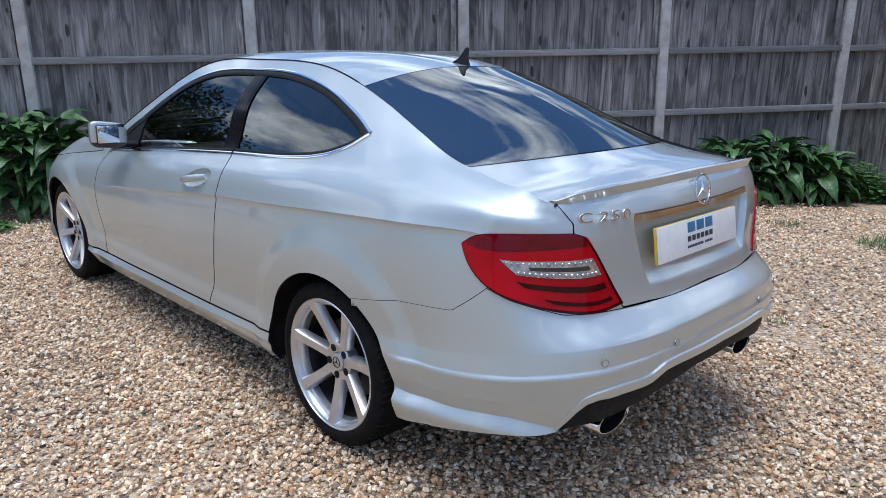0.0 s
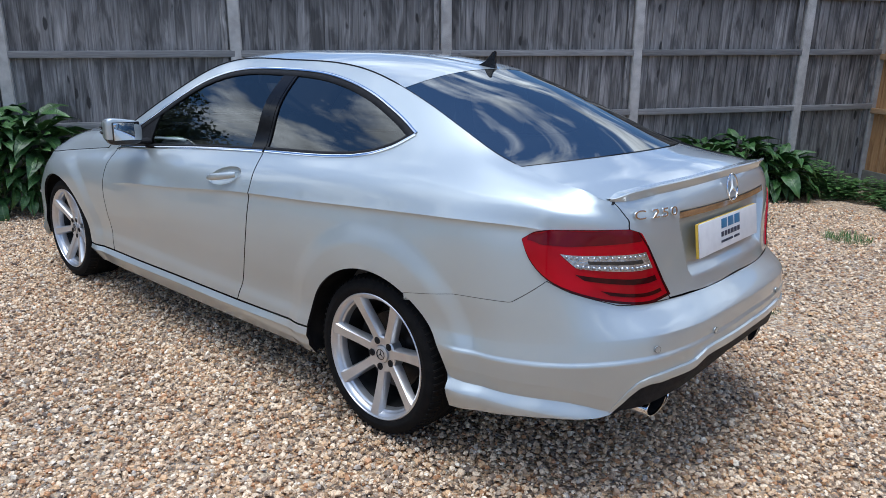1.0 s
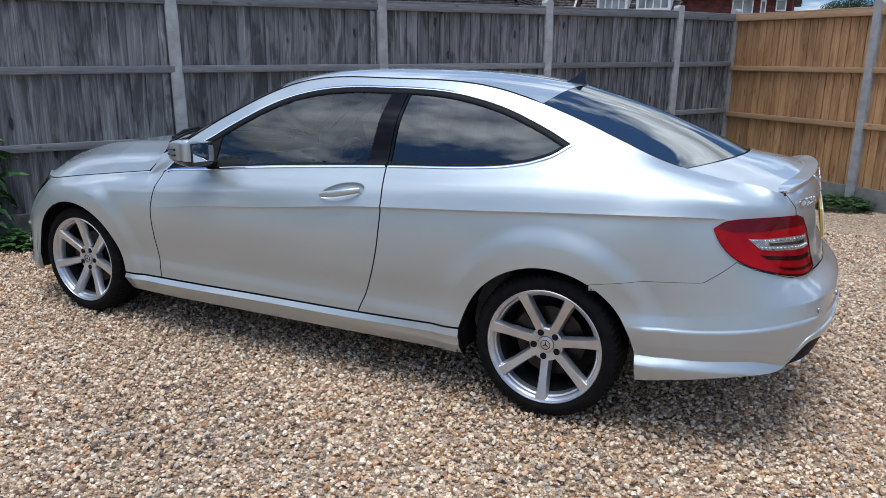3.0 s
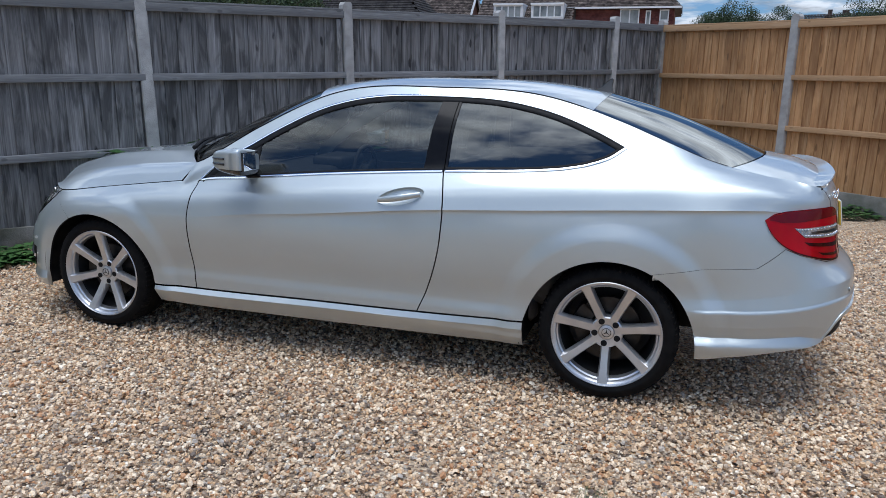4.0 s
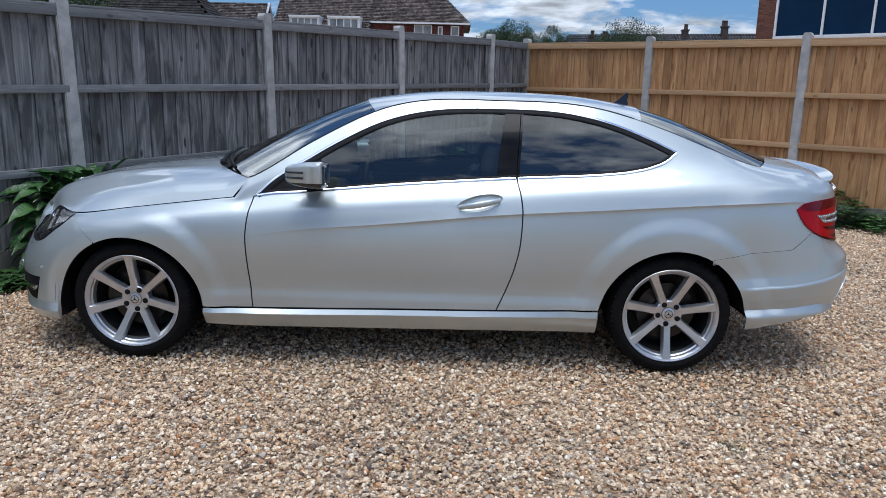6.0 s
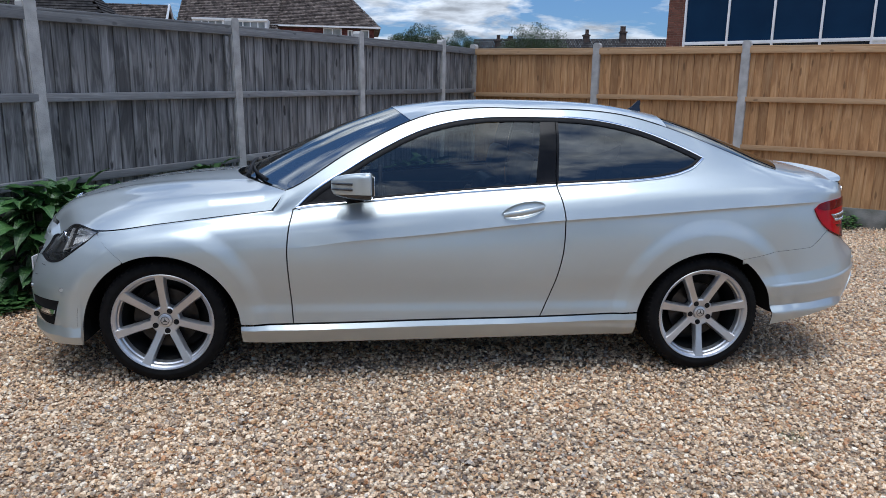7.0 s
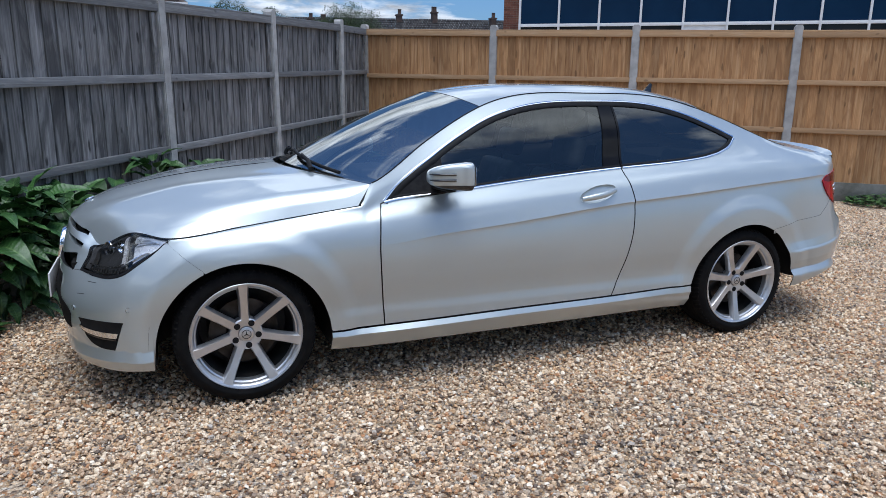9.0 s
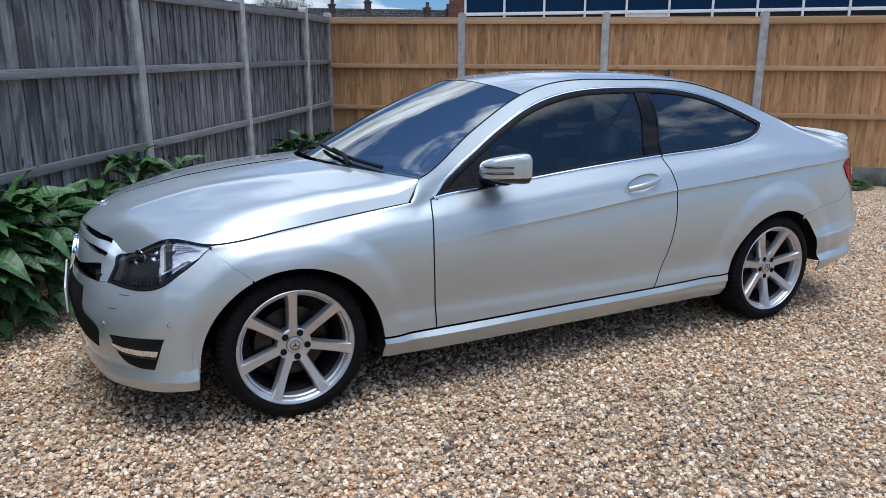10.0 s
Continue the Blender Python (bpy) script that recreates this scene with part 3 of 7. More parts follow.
def body(u, v):
    """The body's surface, for arrays of u and v."""
    u, v = np.broadcast_arrays(np.asarray(u, float), np.asarray(v, float))
    shape, u, v = u.shape, np.clip(u.ravel(), U_TAIL, U_NOSE), np.clip(v.ravel(), 0, 10)
    i = np.clip(np.searchsorted(U_KEYS, u, side="right") - 1, 0, len(U_KEYS) - 2)
    h = (U_KEYS[i + 1] - U_KEYS[i])[:, None, None]
    p = hermite(NET[i], NET[i + 1], h * TANGENTS[i], h * TANGENTS[i + 1], (u - U_KEYS[i])[:, None, None] / h)
    d = np.diff(p, axis=1)
    ln = np.linalg.norm(d, axis=2, keepdims=True) + 1e-6
    w = d / ln
    c = creases(u)
    avg = (w[:, :-1] * ln[:, 1:] + w[:, 1:] * ln[:, :-1]) / (ln[:, 1:] + ln[:, :-1])
    left, right = np.empty_like(p), np.empty_like(p)
    left[:, 1:-1] = (avg * (1 - c[:, 1:-1]) + w[:, :-1] * c[:, 1:-1]) * ln[:, :-1]
    right[:, 1:-1] = (avg * (1 - c[:, 1:-1]) + w[:, 1:] * c[:, 1:-1]) * ln[:, 1:]
    left[:, 0] = right[:, 0] = d[:, 0]
    left[:, -1] = right[:, -1] = d[:, -1]
    k = np.clip(v.astype(int), 0, 9)
    n = np.arange(len(u))
    q = hermite(p[n, k], p[n, k + 1], right[n, k], left[n, k + 1], (v - k)[:, None])
    drop = p[:, 6, 2] - q[:, 2]  # a fine step under the waist line
    fade = np.clip((2.10 - u) / 0.9, 0, 1) * np.clip((u + 0.75) / 0.25, 0, 1) ** 2 * (3 - 2 * np.clip((u + 0.75) / 0.25, 0, 1))
    q[:, 1] -= fade * np.where(drop > 0, 0.0105 * np.exp(-drop / 0.060) * (1 - np.exp(-drop / 0.011)), 0)
    zc, zl = p[:, 3, 2], p[:, 2, 2]  # the ledge round the rear bumper
    step = np.clip((zc - q[:, 2] + 0.009) / 0.018, 0, 1)
    ledge = 0.006 * step * step * (3 - 2 * step) * np.clip((q[:, 2] - zl) / 0.05, 0, 1) * np.clip((-0.34 - u) / 0.06, 0, 1)
    out = np.stack([np.minimum(q[:, 0] + 0.45, 0), np.maximum(q[:, 1] - 0.35, 0)], 1)
    q[:, :2] += out / (np.linalg.norm(out, axis=1, keepdims=True) + 1e-9) * ledge[:, None]
    gx, gz = (q[:, 0] - 0.985) / 0.113, (q[:, 2] - 0.866 + 0.20 * (q[:, 0] - 0.985)) / 0.037  # scoop behind the door handle
    dish = np.clip(1 - gx**2 - gz**2, 0, 1)
    q[:, 1] -= np.where(q[:, 1] > 0.5, 0.020 * (1 - (1 - dish) ** 3), 0)
    t = np.clip((0.408 - q[:, 2]) / 0.055, 0, 1)  # the doors turn out above the sill
    q[:, 1] += np.where(q[:, 1] > 0.5, 0.006 * t * t * (3 - 2 * t) * np.clip((u - 0.36) / 0.10, 0, 1) * np.clip((2.40 - u) / 0.10, 0, 1), 0)
    for hx in HUBS:  # flared arches
        r = np.hypot(q[:, 0] - hx, q[:, 2] - HUB_Z)
        f = np.clip((0.515 - r) / 0.090, 0, 1) * ((q[:, 2] > 0.2) & (q[:, 1] > 0.5))
        q[:, 1] += 0.015 * f * f * (3 - 2 * f)
    return q.reshape(*shape, 3)


def v_at(u, z):
    """The level at which the section at u has the height z."""
    u, z = np.broadcast_arrays(np.asarray(u, float), np.asarray(z, float))
    lo, hi = np.zeros_like(u), np.full_like(u, 10.0)
    for _ in range(22):
        mid = (lo + hi) / 2
        low = body(u, mid)[..., 2] < z
        lo, hi = np.where(low, mid, lo), np.where(low, hi, mid)
    return (lo + hi) / 2


def arch(u):
    """Height of the wheel arch over u, or 0 away from the wheels."""
    z = np.zeros_like(np.asarray(u, float))
    for hx in HUBS:
        s = 1 - ((u - hx) / ARCH_X) ** 2
        z = np.where(s > 0, HUB_Z - 0.04 + (ARCH_Z + 0.04) * np.sqrt(np.maximum(s, 0)), z)
    return z


ARCH_U = np.unique(np.concatenate([hx + ARCH_X * np.cos(np.linspace(0, math.pi, 181)) for hx in HUBS]))
ARCH_V = v_at(ARCH_U, arch(ARCH_U))


def v_arch(u):
    """The level of the wheel arch's edge over u."""
    u = np.asarray(u, float)
    near = np.minimum(abs(u), abs(u - HUBS[1])) < ARCH_X
    return np.where(near, np.interp(u, ARCH_U, ARCH_V), 0.0)


def spaced(lo, hi, n, arched=True):
    """Shares of the way from lo to hi, closer together at the ends of the wheel arches."""
    extra = [hx + ARCH_X * np.cos(np.linspace(0, math.pi, 49)) for hx in HUBS] if arched else []
    edges = [hx + s * ARCH_X * 1.0005 for hx in HUBS for s in (-1, 1)] if arched else []
    u = np.unique(np.concatenate([np.linspace(lo, hi, n), *extra, edges]).round(5))
    u = u[(u >= min(lo, hi)) & (u <= max(lo, hi))]
    return thinned(np.concatenate([[0, 1], (u - lo) / (hi - lo)]), 0.0015 / abs(hi - lo))


def thinned(s, least):
    """Sorted shares without those that lie closer together than least."""
    s = np.unique(s)
    keep = [s[0]]
    for q in s[1:-1]:
        if q - keep[-1] > least and s[-1] - q > least:
            keep.append(q)
    return np.array(keep + [s[-1]])


ON_BODY = {}  # panels that lie on the body, with their u and v


def sheet(fn, na, nb, flange=0.014, lift=0.0, mirrored=False, us=None, bs=None, facing=None):
    """A panel out of fn(a, b) for a, b in 0..1 (a forward, b up or inwards), with true normals and its edges folded in."""
    aa = us if us is not None else np.linspace(0, 1, na)
    bb = bs if bs is not None else np.linspace(0, 1, nb)
    na, nb = len(aa), len(bb)
    A, B = np.meshgrid(aa, bb, indexing="ij")
    P = fn(A, B)
    if fn in ON_BODY:
        U, W = ON_BODY[fn](A, B)
        e = 8e-4
        da = (body(U + e, W) - body(U - e, W)) * np.sign(U[-1, 0] - U[0, 0])
        db = body(U, np.minimum(W + 0.008, 10)) - body(U, np.maximum(W - 0.008, 0))
        if np.median(W[:, -1] - W[:, 0]) < 0:
            db = -db
    else:
        e = 1e-3
        da = fn(np.minimum(A + e, 1), B) - fn(np.maximum(A - e, 0), B)
        db = fn(A, np.minimum(B + e, 1)) - fn(A, np.maximum(B - e, 0))
    N = np.cross(db, da)
    ln = np.linalg.norm(N, axis=2, keepdims=True)
    N = N / np.maximum(ln, 1e-15)
    bad = ln[:, :, 0] < 1e-11
    if bad.any():
        mean = N[~bad].mean(0)
        N[bad] = mean / np.linalg.norm(mean)
    if facing is not None:
        N = facing(P)
    P = P + lift * N
    verts, norms = P.reshape(-1, 3), N.reshape(-1, 3)
    I, J = np.meshgrid(np.arange(na - 1), np.arange(nb - 1), indexing="ij")
    q = (I * nb + J).ravel()
    faces = np.stack([q, q + 1, q + nb + 1, q + nb], 1)
    if flange:
        rim = [(i, 0) for i in range(na)] + [(na - 1, j) for j in range(1, nb)] + [(i, nb - 1) for i in range(na - 2, -1, -1)] + [(0, j) for j in range(nb - 2, 0, -1)]
        R = np.array(rim)
        p, n = P[R[:, 0], R[:, 1]], N[R[:, 0], R[:, 1]]
        t = np.roll(p, -1, 0) - np.roll(p, 1, 0)
        out = np.cross(n, t)
        out /= np.maximum(np.linalg.norm(out, axis=1, keepdims=True), 1e-9)
        start, m = len(verts), len(rim)
        verts = np.concatenate([verts, p, p - flange * n])
        norms = np.concatenate([norms, out, out])
        k = np.arange(m)
        l = np.roll(k, -1)
        faces = np.concatenate([faces, np.stack([start + k, start + l, start + m + l, start + m + k], 1)])
    if mirrored:
        flip = np.array((1, -1, 1))
        verts, norms, faces = verts * flip, norms * flip, faces[:, ::-1]
    return verts.tolist(), faces.tolist(), norms.tolist(), (na - 1) * (nb - 1)


def panel(name, sheets, shade_fold=False):
    """A mesh out of one or more sheets; painted panels get black folded edges, standing in for the shade in shut lines.
    """
    V, F, N, fold = [], [], [], []
    for v, f, n, front in sheets:
        F += [tuple(i + len(V) for i in q) for q in f]
        fold += [0] * front + [1] * (len(f) - front)
        V += v
        N += n
    me = bpy.data.meshes.new(name)
    me.from_pydata(V, [], F)
    me.polygons.foreach_set("use_smooth", [True] * len(F))
    me.normals_split_custom_set_from_vertices(N)
    # the folds are silver too; the seal's black paints the gap's shade on them
    if sum(fold) and shade_fold:
        me.materials.append(PAINT)
        me.materials.append(SEAL)
        me.polygons.foreach_set("material_index", fold)
    return me


def both(fn, na, nb, **kw):
    return [sheet(fn, na, nb, **kw), sheet(fn, na, nb, mirrored=True, **kw)]


def between(ulo, uhi, vlo, vhi, knot=None, share=0.62):
    """A panel's outline on the body: its ends as functions of v, its lower and upper edges as functions of u. knot: a level that one row follows."""

    def uv(a, b):
        v = np.full_like(a, 5.0)
        for _ in range(4):
            u = ulo(v) + a * (uhi(v) - ulo(v))
            lo, hi = vlo(u), vhi(u)
            if knot is None:
                v = lo + b * (hi - lo)
            else:
                k = np.clip(knot, lo + 0.2, hi - 0.2)
                v = np.where(b < share, lo + (k - lo) * b / share, k + (hi - k) * (b - share) / (1 - share))
        return u, v

    def fn(a, b):
        return body(*uv(a, b))

    ON_BODY[fn] = uv
    return fn


def flat(value):
    """An edge that stays at one u or v."""
    return lambda t: np.full_like(np.asarray(t, float), value)


def coons(c0, c1, d0, d1, ease=None):
    """A surface between four edges: c0, c1 run along a (at b = 0, 1); d0, d1 run along b (at a = 0, 1)."""

    def fn(a, b):
        z, o = np.zeros(1), np.ones(1)
        p00, p10, p01, p11 = c0(z)[0], c0(o)[0], c1(z)[0], c1(o)[0]
        A, B = a[..., None] if ease is None else ease(a)[..., None], b[..., None]
        return (1 - B) * c0(a) + B * c1(a) + (1 - A) * d0(b) + A * d1(b) - ((1 - A) * (1 - B) * p00 + A * (1 - B) * p10 + (1 - A) * B * p01 + A * B * p11)

    return fn


def edge(u0, u1, v=10.0):
    """The body's line at one level, from u0 to u1."""
    return lambda a: body(u0 + np.asarray(a, float) * (u1 - u0), v)


def bow(p, q, power=2.0, lift=0.0):
    """From a point p on the side to a point q on the middle line: flat in the middle, bent towards the side."""
    p, q = np.array(p, float), np.array(q, float)

    def at(b):
        f = (1 - np.asarray(b, float))[..., None]
        w = f**power
        out = q + (p - q) * w
        out[..., 1] = (p[1] * f)[..., 0]
        return out

    return at


# ---- the car: its parts ----
CAR_Y = 0.04
car = rig("car", "silver two-door coupe with seven-spoke alloy wheels parked on gravel", "car", (0, CAR_Y, 0))
GAP = 0.0032
ROWS_SIDE = np.unique(np.concatenate([np.linspace(0, 1, 70), np.linspace(0.575, 0.625, 26), [0.62]]))


def pair(name, fn, na, nb, material, label="", **kw):
    """A panel on the left and its twin on the right."""
    dark = material == PAINT
    a, b = (part(name, panel(name, [sheet(fn, na, nb, mirrored=flip, **kw)], dark), None if dark else material, car, label) for flip in (False, True))
    return a, b


# seams
door_back = curve_of([(2, 0.890), (3, 0.845), (4, 0.805), (5, 0.780), (6, 0.772), (7, 0.782), (8, 0.800), (9, 0.790), (10, 0.775)])
door_front = curve_of([(2, 2.133), (3, 2.140), (4, 2.150), (5, 2.155), (6, 2.155), (7, 2.145), (8, 2.128), (10, 2.12)])
lid_edge = curve_of([(4, -1.25), (5, -1.20), (6, -1.03), (7, -1.015), (10, -1.0)])
seam_z = lambda u: np.interp(u, (-1.65, -1.2, -0.95, -0.80, -0.72, -0.585, -0.37, -0.177), (0.690, 0.686, 0.688, 0.725, 0.752, 0.668, 0.650, 0.616))
SEAM_U = np.linspace(U_TAIL, -0.17, 160)
SEAM_V = v_at(SEAM_U, seam_z(SEAM_U))
seam_v = lambda u: np.interp(u, SEAM_U, SEAM_V)
lamp_z = curve_of([(3.04, 0.756), (3.06, 0.748), (3.117, 0.705), (3.187, 0.658), (3.252, 0.614), (3.33, 0.592), (3.41, 0.589), (3.53, 0.596), (3.60, 0.592)])
lamp_in = curve_of([(5.8, 3.530), (7.2, 3.530), (8.3, 3.545), (8.7, 3.540), (9.25, 3.525), (9.7, 3.485), (10.0, 3.435)])
grille_in = curve_of([(5.8, 3.590), (6.3, 3.600), (7.0, 3.632), (7.6, 3.618), (8.2, 3.612), (9.0, 3.625), (10.0, 3.650)])
lamp_top_v = lambda u: np.full_like(np.asarray(u, float), 9.85)
NOSE_U = np.linspace(2.85, U_NOSE, 200)
bump_z = np.where(NOSE_U < 3.06, np.interp(NOSE_U, [2.92, 3.06], [0.625, 0.742]), np.where(NOSE_U < 3.60, lamp_z(NOSE_U), 0.592))
NOSE_V = v_at(NOSE_U, bump_z)
nose_v = lambda u: np.interp(u, NOSE_U, NOSE_V)
LAMP_U = np.linspace(3.04, 3.60, 90)
LAMP_V = v_at(LAMP_U, lamp_z(LAMP_U))
lamp_v = lambda u: np.interp(u, LAMP_U, LAMP_V)
# window outline, as levels
win_low = curve_of([(-0.012, 9.02), (0.04, 8.55), (0.12, 8.22), (0.22, 8.06), (0.35, 8.0), (0.8, 8.0), (2.12, 8.0)])
win_top = curve_of([(-0.012, 9.02), (0.06, 9.22), (0.198, 9.46), (0.489, 9.68), (0.85, 9.75), (1.364, 9.66), (1.62, 9.55), (1.834, 9.35), (1.97, 9.05), (2.06, 8.55), (2.112, 8.0)])
WIN_TIP, WIN_NOSE = -0.012, 2.112

# rear quarter, with the roof pillar behind the window
low_q = lambda u: np.where(u < -0.177, seam_v(u) + 0.012, np.where(u < 0, v_arch(u), np.maximum(v_arch(u), 2.085)))
q1 = between(lambda v: lid_edge(v) + GAP * 0.8, flat(WIN_TIP), low_q, flat(10.0), 6.0)
q2 = between(flat(WIN_TIP), lambda v: door_back(v) - GAP, low_q, win_low, 6.0)
rail = between(flat(WIN_TIP), flat(2.222), lambda u: np.where(u < WIN_NOSE, win_top(u), 8.0), flat(10.0))
fine = np.concatenate([np.linspace(0, 0.25, 16), np.linspace(0.27, 1, 42)])
for flip in (False, True):
    part("quarter_panel", panel("quarter_panel", [
        sheet(q1, 0, 0, us=np.linspace(0, 1, 130), bs=ROWS_SIDE, mirrored=flip),
        sheet(q2, 0, 0, us=thinned(np.concatenate([spaced(WIN_TIP, 0.78, 70), np.linspace(0, 1, 60)]), 0.002), bs=ROWS_SIDE, mirrored=flip),
    ], True), None, car, "silver painted rear quarter panel")
    part("roof_rail", panel("roof_rail", [sheet(rail, 0, 0, us=np.linspace(0, 1, 150), bs=np.linspace(0, 1, 12), mirrored=flip)], True), None, car)
# doors
door_fn = between(lambda v: door_back(v) + GAP, lambda v: door_front(v) - GAP, flat(2.085), flat(7.93), 6.0)
doors = pair("door", door_fn, 90, 70, PAINT, "silver door with a chrome waist strip", us=np.unique(np.concatenate([np.linspace(0, 1, 80), np.linspace(0.045, 0.25, 70)])), bs=np.unique(np.concatenate([ROWS_SIDE, np.linspace(0.66, 0.92, 60)])))
# front wings
low_w = lambda u: np.maximum(v_arch(u), np.where(u > 2.92, nose_v(u) + 0.02, np.where(u < 2.5, 2.085, 0)))
top_w = lambda u: 8.0 + 1.50 * np.clip((u - 2.205) / 0.02, 0, 1)
wing_fn = between(lambda v: door_front(v) + GAP, flat(3.055), low_w, top_w, 6.0)
wing_us = thinned(np.concatenate([spaced(2.14, 3.055, 80), np.linspace(0, 1, 60)]), 0.002)
for flip in (False, True):
    part("front_wing", panel("front_wing", [sheet(wing_fn, 0, 0, us=wing_us, bs=ROWS_SIDE, mirrored=flip)], True), None, car)
# side skirts
skirt_fn = between(flat(0.374), flat(2.386), flat(0.0), flat(2.0))


def skirt(a, b):
    """The skirt, with a ridge along it that swells to a wedge before the rear wheel."""
    p = skirt_fn(a, b)
    lean = np.clip((1.15 - p[..., 0]) / 0.75, 0, 1)
    low = 1.15 - 0.35 * lean
    w = np.clip((low - 2 * b) / 0.35, 0, 1)
    w = w * w * (3 - 2 * w) * np.clip(2 * b / 0.5, 0, 1)
    p[..., 1] += 0.010 * lean * w
    return p


pair("side_skirt", skirt, 100, 60, PAINT, "silver side skirt")
# bumpers
LOW_U, LOW_Z = (-1.65, -1.54, -1.36, -1.315, -1.255, -1.22, -1.13, -1.04, -1.006, -0.975, -0.948, -0.927, -0.888, -0.843, -0.758, -0.667, -0.567, -0.42, -0.36, -0.30), (0.505, 0.503, 0.500, 0.496, 0.472, 0.467, 0.463, 0.453, 0.443, 0.416, 0.379, 0.350, 0.340, 0.335, 0.328, 0.313, 0.292, 0.265, 0.254, 0.246)
RL_U = np.linspace(U_TAIL, -0.17, 420)
RL_V = np.where(RL_U < -0.30, v_at(RL_U, np.interp(RL_U, LOW_U, LOW_Z)), 0.0)
rear_low = lambda u: np.interp(u, RL_U, RL_V)
low_rb = lambda u: np.where(abs(u) < ARCH_X, v_arch(u), np.maximum(rear_low(u), 0))
rear_us = spaced(U_TAIL, -0.177, 230)
fn = between(flat(U_TAIL), flat(-0.177), low_rb, seam_v, 3.0, 0.5)
rear_bumper = part("rear_bumper", panel("rear_bumper", both(fn, 0, 0, flange=0.005, us=rear_us, bs=np.unique(np.concatenate([np.linspace(0, 0.5, 130), np.linspace(0.5, 0.54, 16), np.linspace(0.55, 1, 30)]))), True), None, car, "silver rear bumper")
fn = between(flat(U_TAIL), flat(-0.925), lambda u: v_at(u, 0.350 + 0.095 * np.clip((-0.93 - u) / 0.6, 0, 1)), lambda u: rear_low(u) + 0.08)
part("diffuser", panel("diffuser", both(fn, 60, 14, lift=-0.012)), PLASTIC, rear_bumper, "matt black lower valance")
low_fb = lambda u: np.where(abs(u - HUBS[1]) < ARCH_X, v_arch(u), 0.0)
nose_us = spaced(2.925, U_NOSE, 120)
fn = between(flat(2.925), flat(U_NOSE), low_fb, nose_v)
front_bumper = part("front_bumper", panel("front_bumper", both(fn, 0, 0, us=nose_us, bs=np.linspace(0, 1, 56)), True), None, car, "silver front bumper")

# bonnet, windscreen, roof, rear window and boot lid, each from the edge line to the middle line
P = lambda u: body(np.array(u), 10.0)
lid_front = bow((-0.445, 0.589, 1.0525), (-0.646, 0, 1.086), 2.0)
glass_low = bow((-0.440, 0.590, 1.055), (-0.640, 0, 1.090), 2.0)
roof_rear = bow(P(0.153), (0.105, 0, 1.350), 2.2)
roof_front = bow(P(1.536), (1.625, 0, 1.362), 2.2)
screen_low = bow((2.165, 0.690, 0.952), (2.465, 0, 1.000), 2.0)


def hood_round(b):
    """The bonnet's rear section without its corner."""
    f = 1 - np.asarray(b, float)
    e = P(2.235)
    return np.stack([2.50 - 0.335 * f**2 + (e[0] - 2.165) * f**16, e[1] * f, 0.992 - 0.022 * f**2 - (0.970 - e[2]) * f**9], -1)


def hood_back(b):
    """The bonnet's rear edge: along the foot of the screen to its corner, then down beside the pillar to the wing."""
    f = 1 - np.asarray(b, float)
    c = P(2.166)
    g = np.clip(f / 0.90, 0, 1)
    cowl_edge = np.stack([2.50 - (2.50 - c[0]) * g**2, c[1] * g, 0.992 - (0.992 - c[2]) * g**2.4], -1)
    side_edge = body(2.166 + 0.069 * np.clip((f - 0.90) / 0.10, 0, 1), 10.0)
    return np.where((f < 0.90)[..., None], cowl_edge, side_edge)



mid = lambda knots: (lambda c: (lambda a: np.stack([c(a)[..., 0], 0 * np.asarray(a, float), c(a)[..., 1]], -1)))(curve_of(knots))
lid_mid = mid([(0, -0.905, 1.025), (0.5, -0.79, 1.062), (1, -0.646, 1.086)])
glass_mid = mid([(0, -0.640, 1.090), (0.33, -0.40, 1.188), (0.66, -0.15, 1.278), (1, 0.105, 1.350)])
roof_mid = mid([(0, 0.105, 1.352), (0.25, 0.45, 1.396), (0.5, 0.83, 1.412), (0.78, 1.27, 1.402), (1, 1.625, 1.364)])
screen_mid = mid([(0, 1.625, 1.360), (0.33, 1.90, 1.262), (0.66, 2.18, 1.138), (1, 2.465, 1.000)])
hood_mid = mid([(0, 2.50, 0.992), (0.3, 2.83, 0.957), (0.6, 3.13, 0.910), (0.82, 3.35, 0.852), (0.94, 3.45, 0.802), (1, 3.49, 0.770)])


def from_edge(d0, d1, u0, u1, middle):
    return coons(edge(u0, u1), middle, d0, d1)


lid_fn = coons(edge(-1.0, -0.445), lid_mid, lambda b: body(-1.0 - 0.65 * np.asarray(b), 10.0), lid_front)
lid_back = between(flat(U_TAIL), lambda v: lid_edge(v) - GAP * 0.8, lambda u: seam_v(u) + 0.03, flat(10.0))


def lid_niche(a, b):
    """The lid's back with the sunken plate niche."""
    p = lid_back(a, b)
    step = lambda t: np.clip(t, 0, 1) ** 2 * (3 - 2 * np.clip(t, 0, 1))
    wide = 0.377 - 0.05 * np.clip((0.90 - p[..., 2]) / 0.16, 0, 1)
    deep = step((wide - p[..., 1]) / 0.022) * step((p[..., 2] - 0.728) / 0.045) * step((0.955 - p[..., 2]) / 0.02)
    p[..., 0] += 0.024 * deep
    return p


boot_lid = part("boot_lid", panel("boot_lid", both(lid_fn, 40, 40) + both(lid_niche, 110, 80), True), None, car, "silver boot lid with a lip spoiler")
bonnet_fn = coons(edge(2.235, 3.42), hood_mid, hood_round, lambda b: body(3.42 + (U_NOSE - 3.42) * np.asarray(b), 10.0))


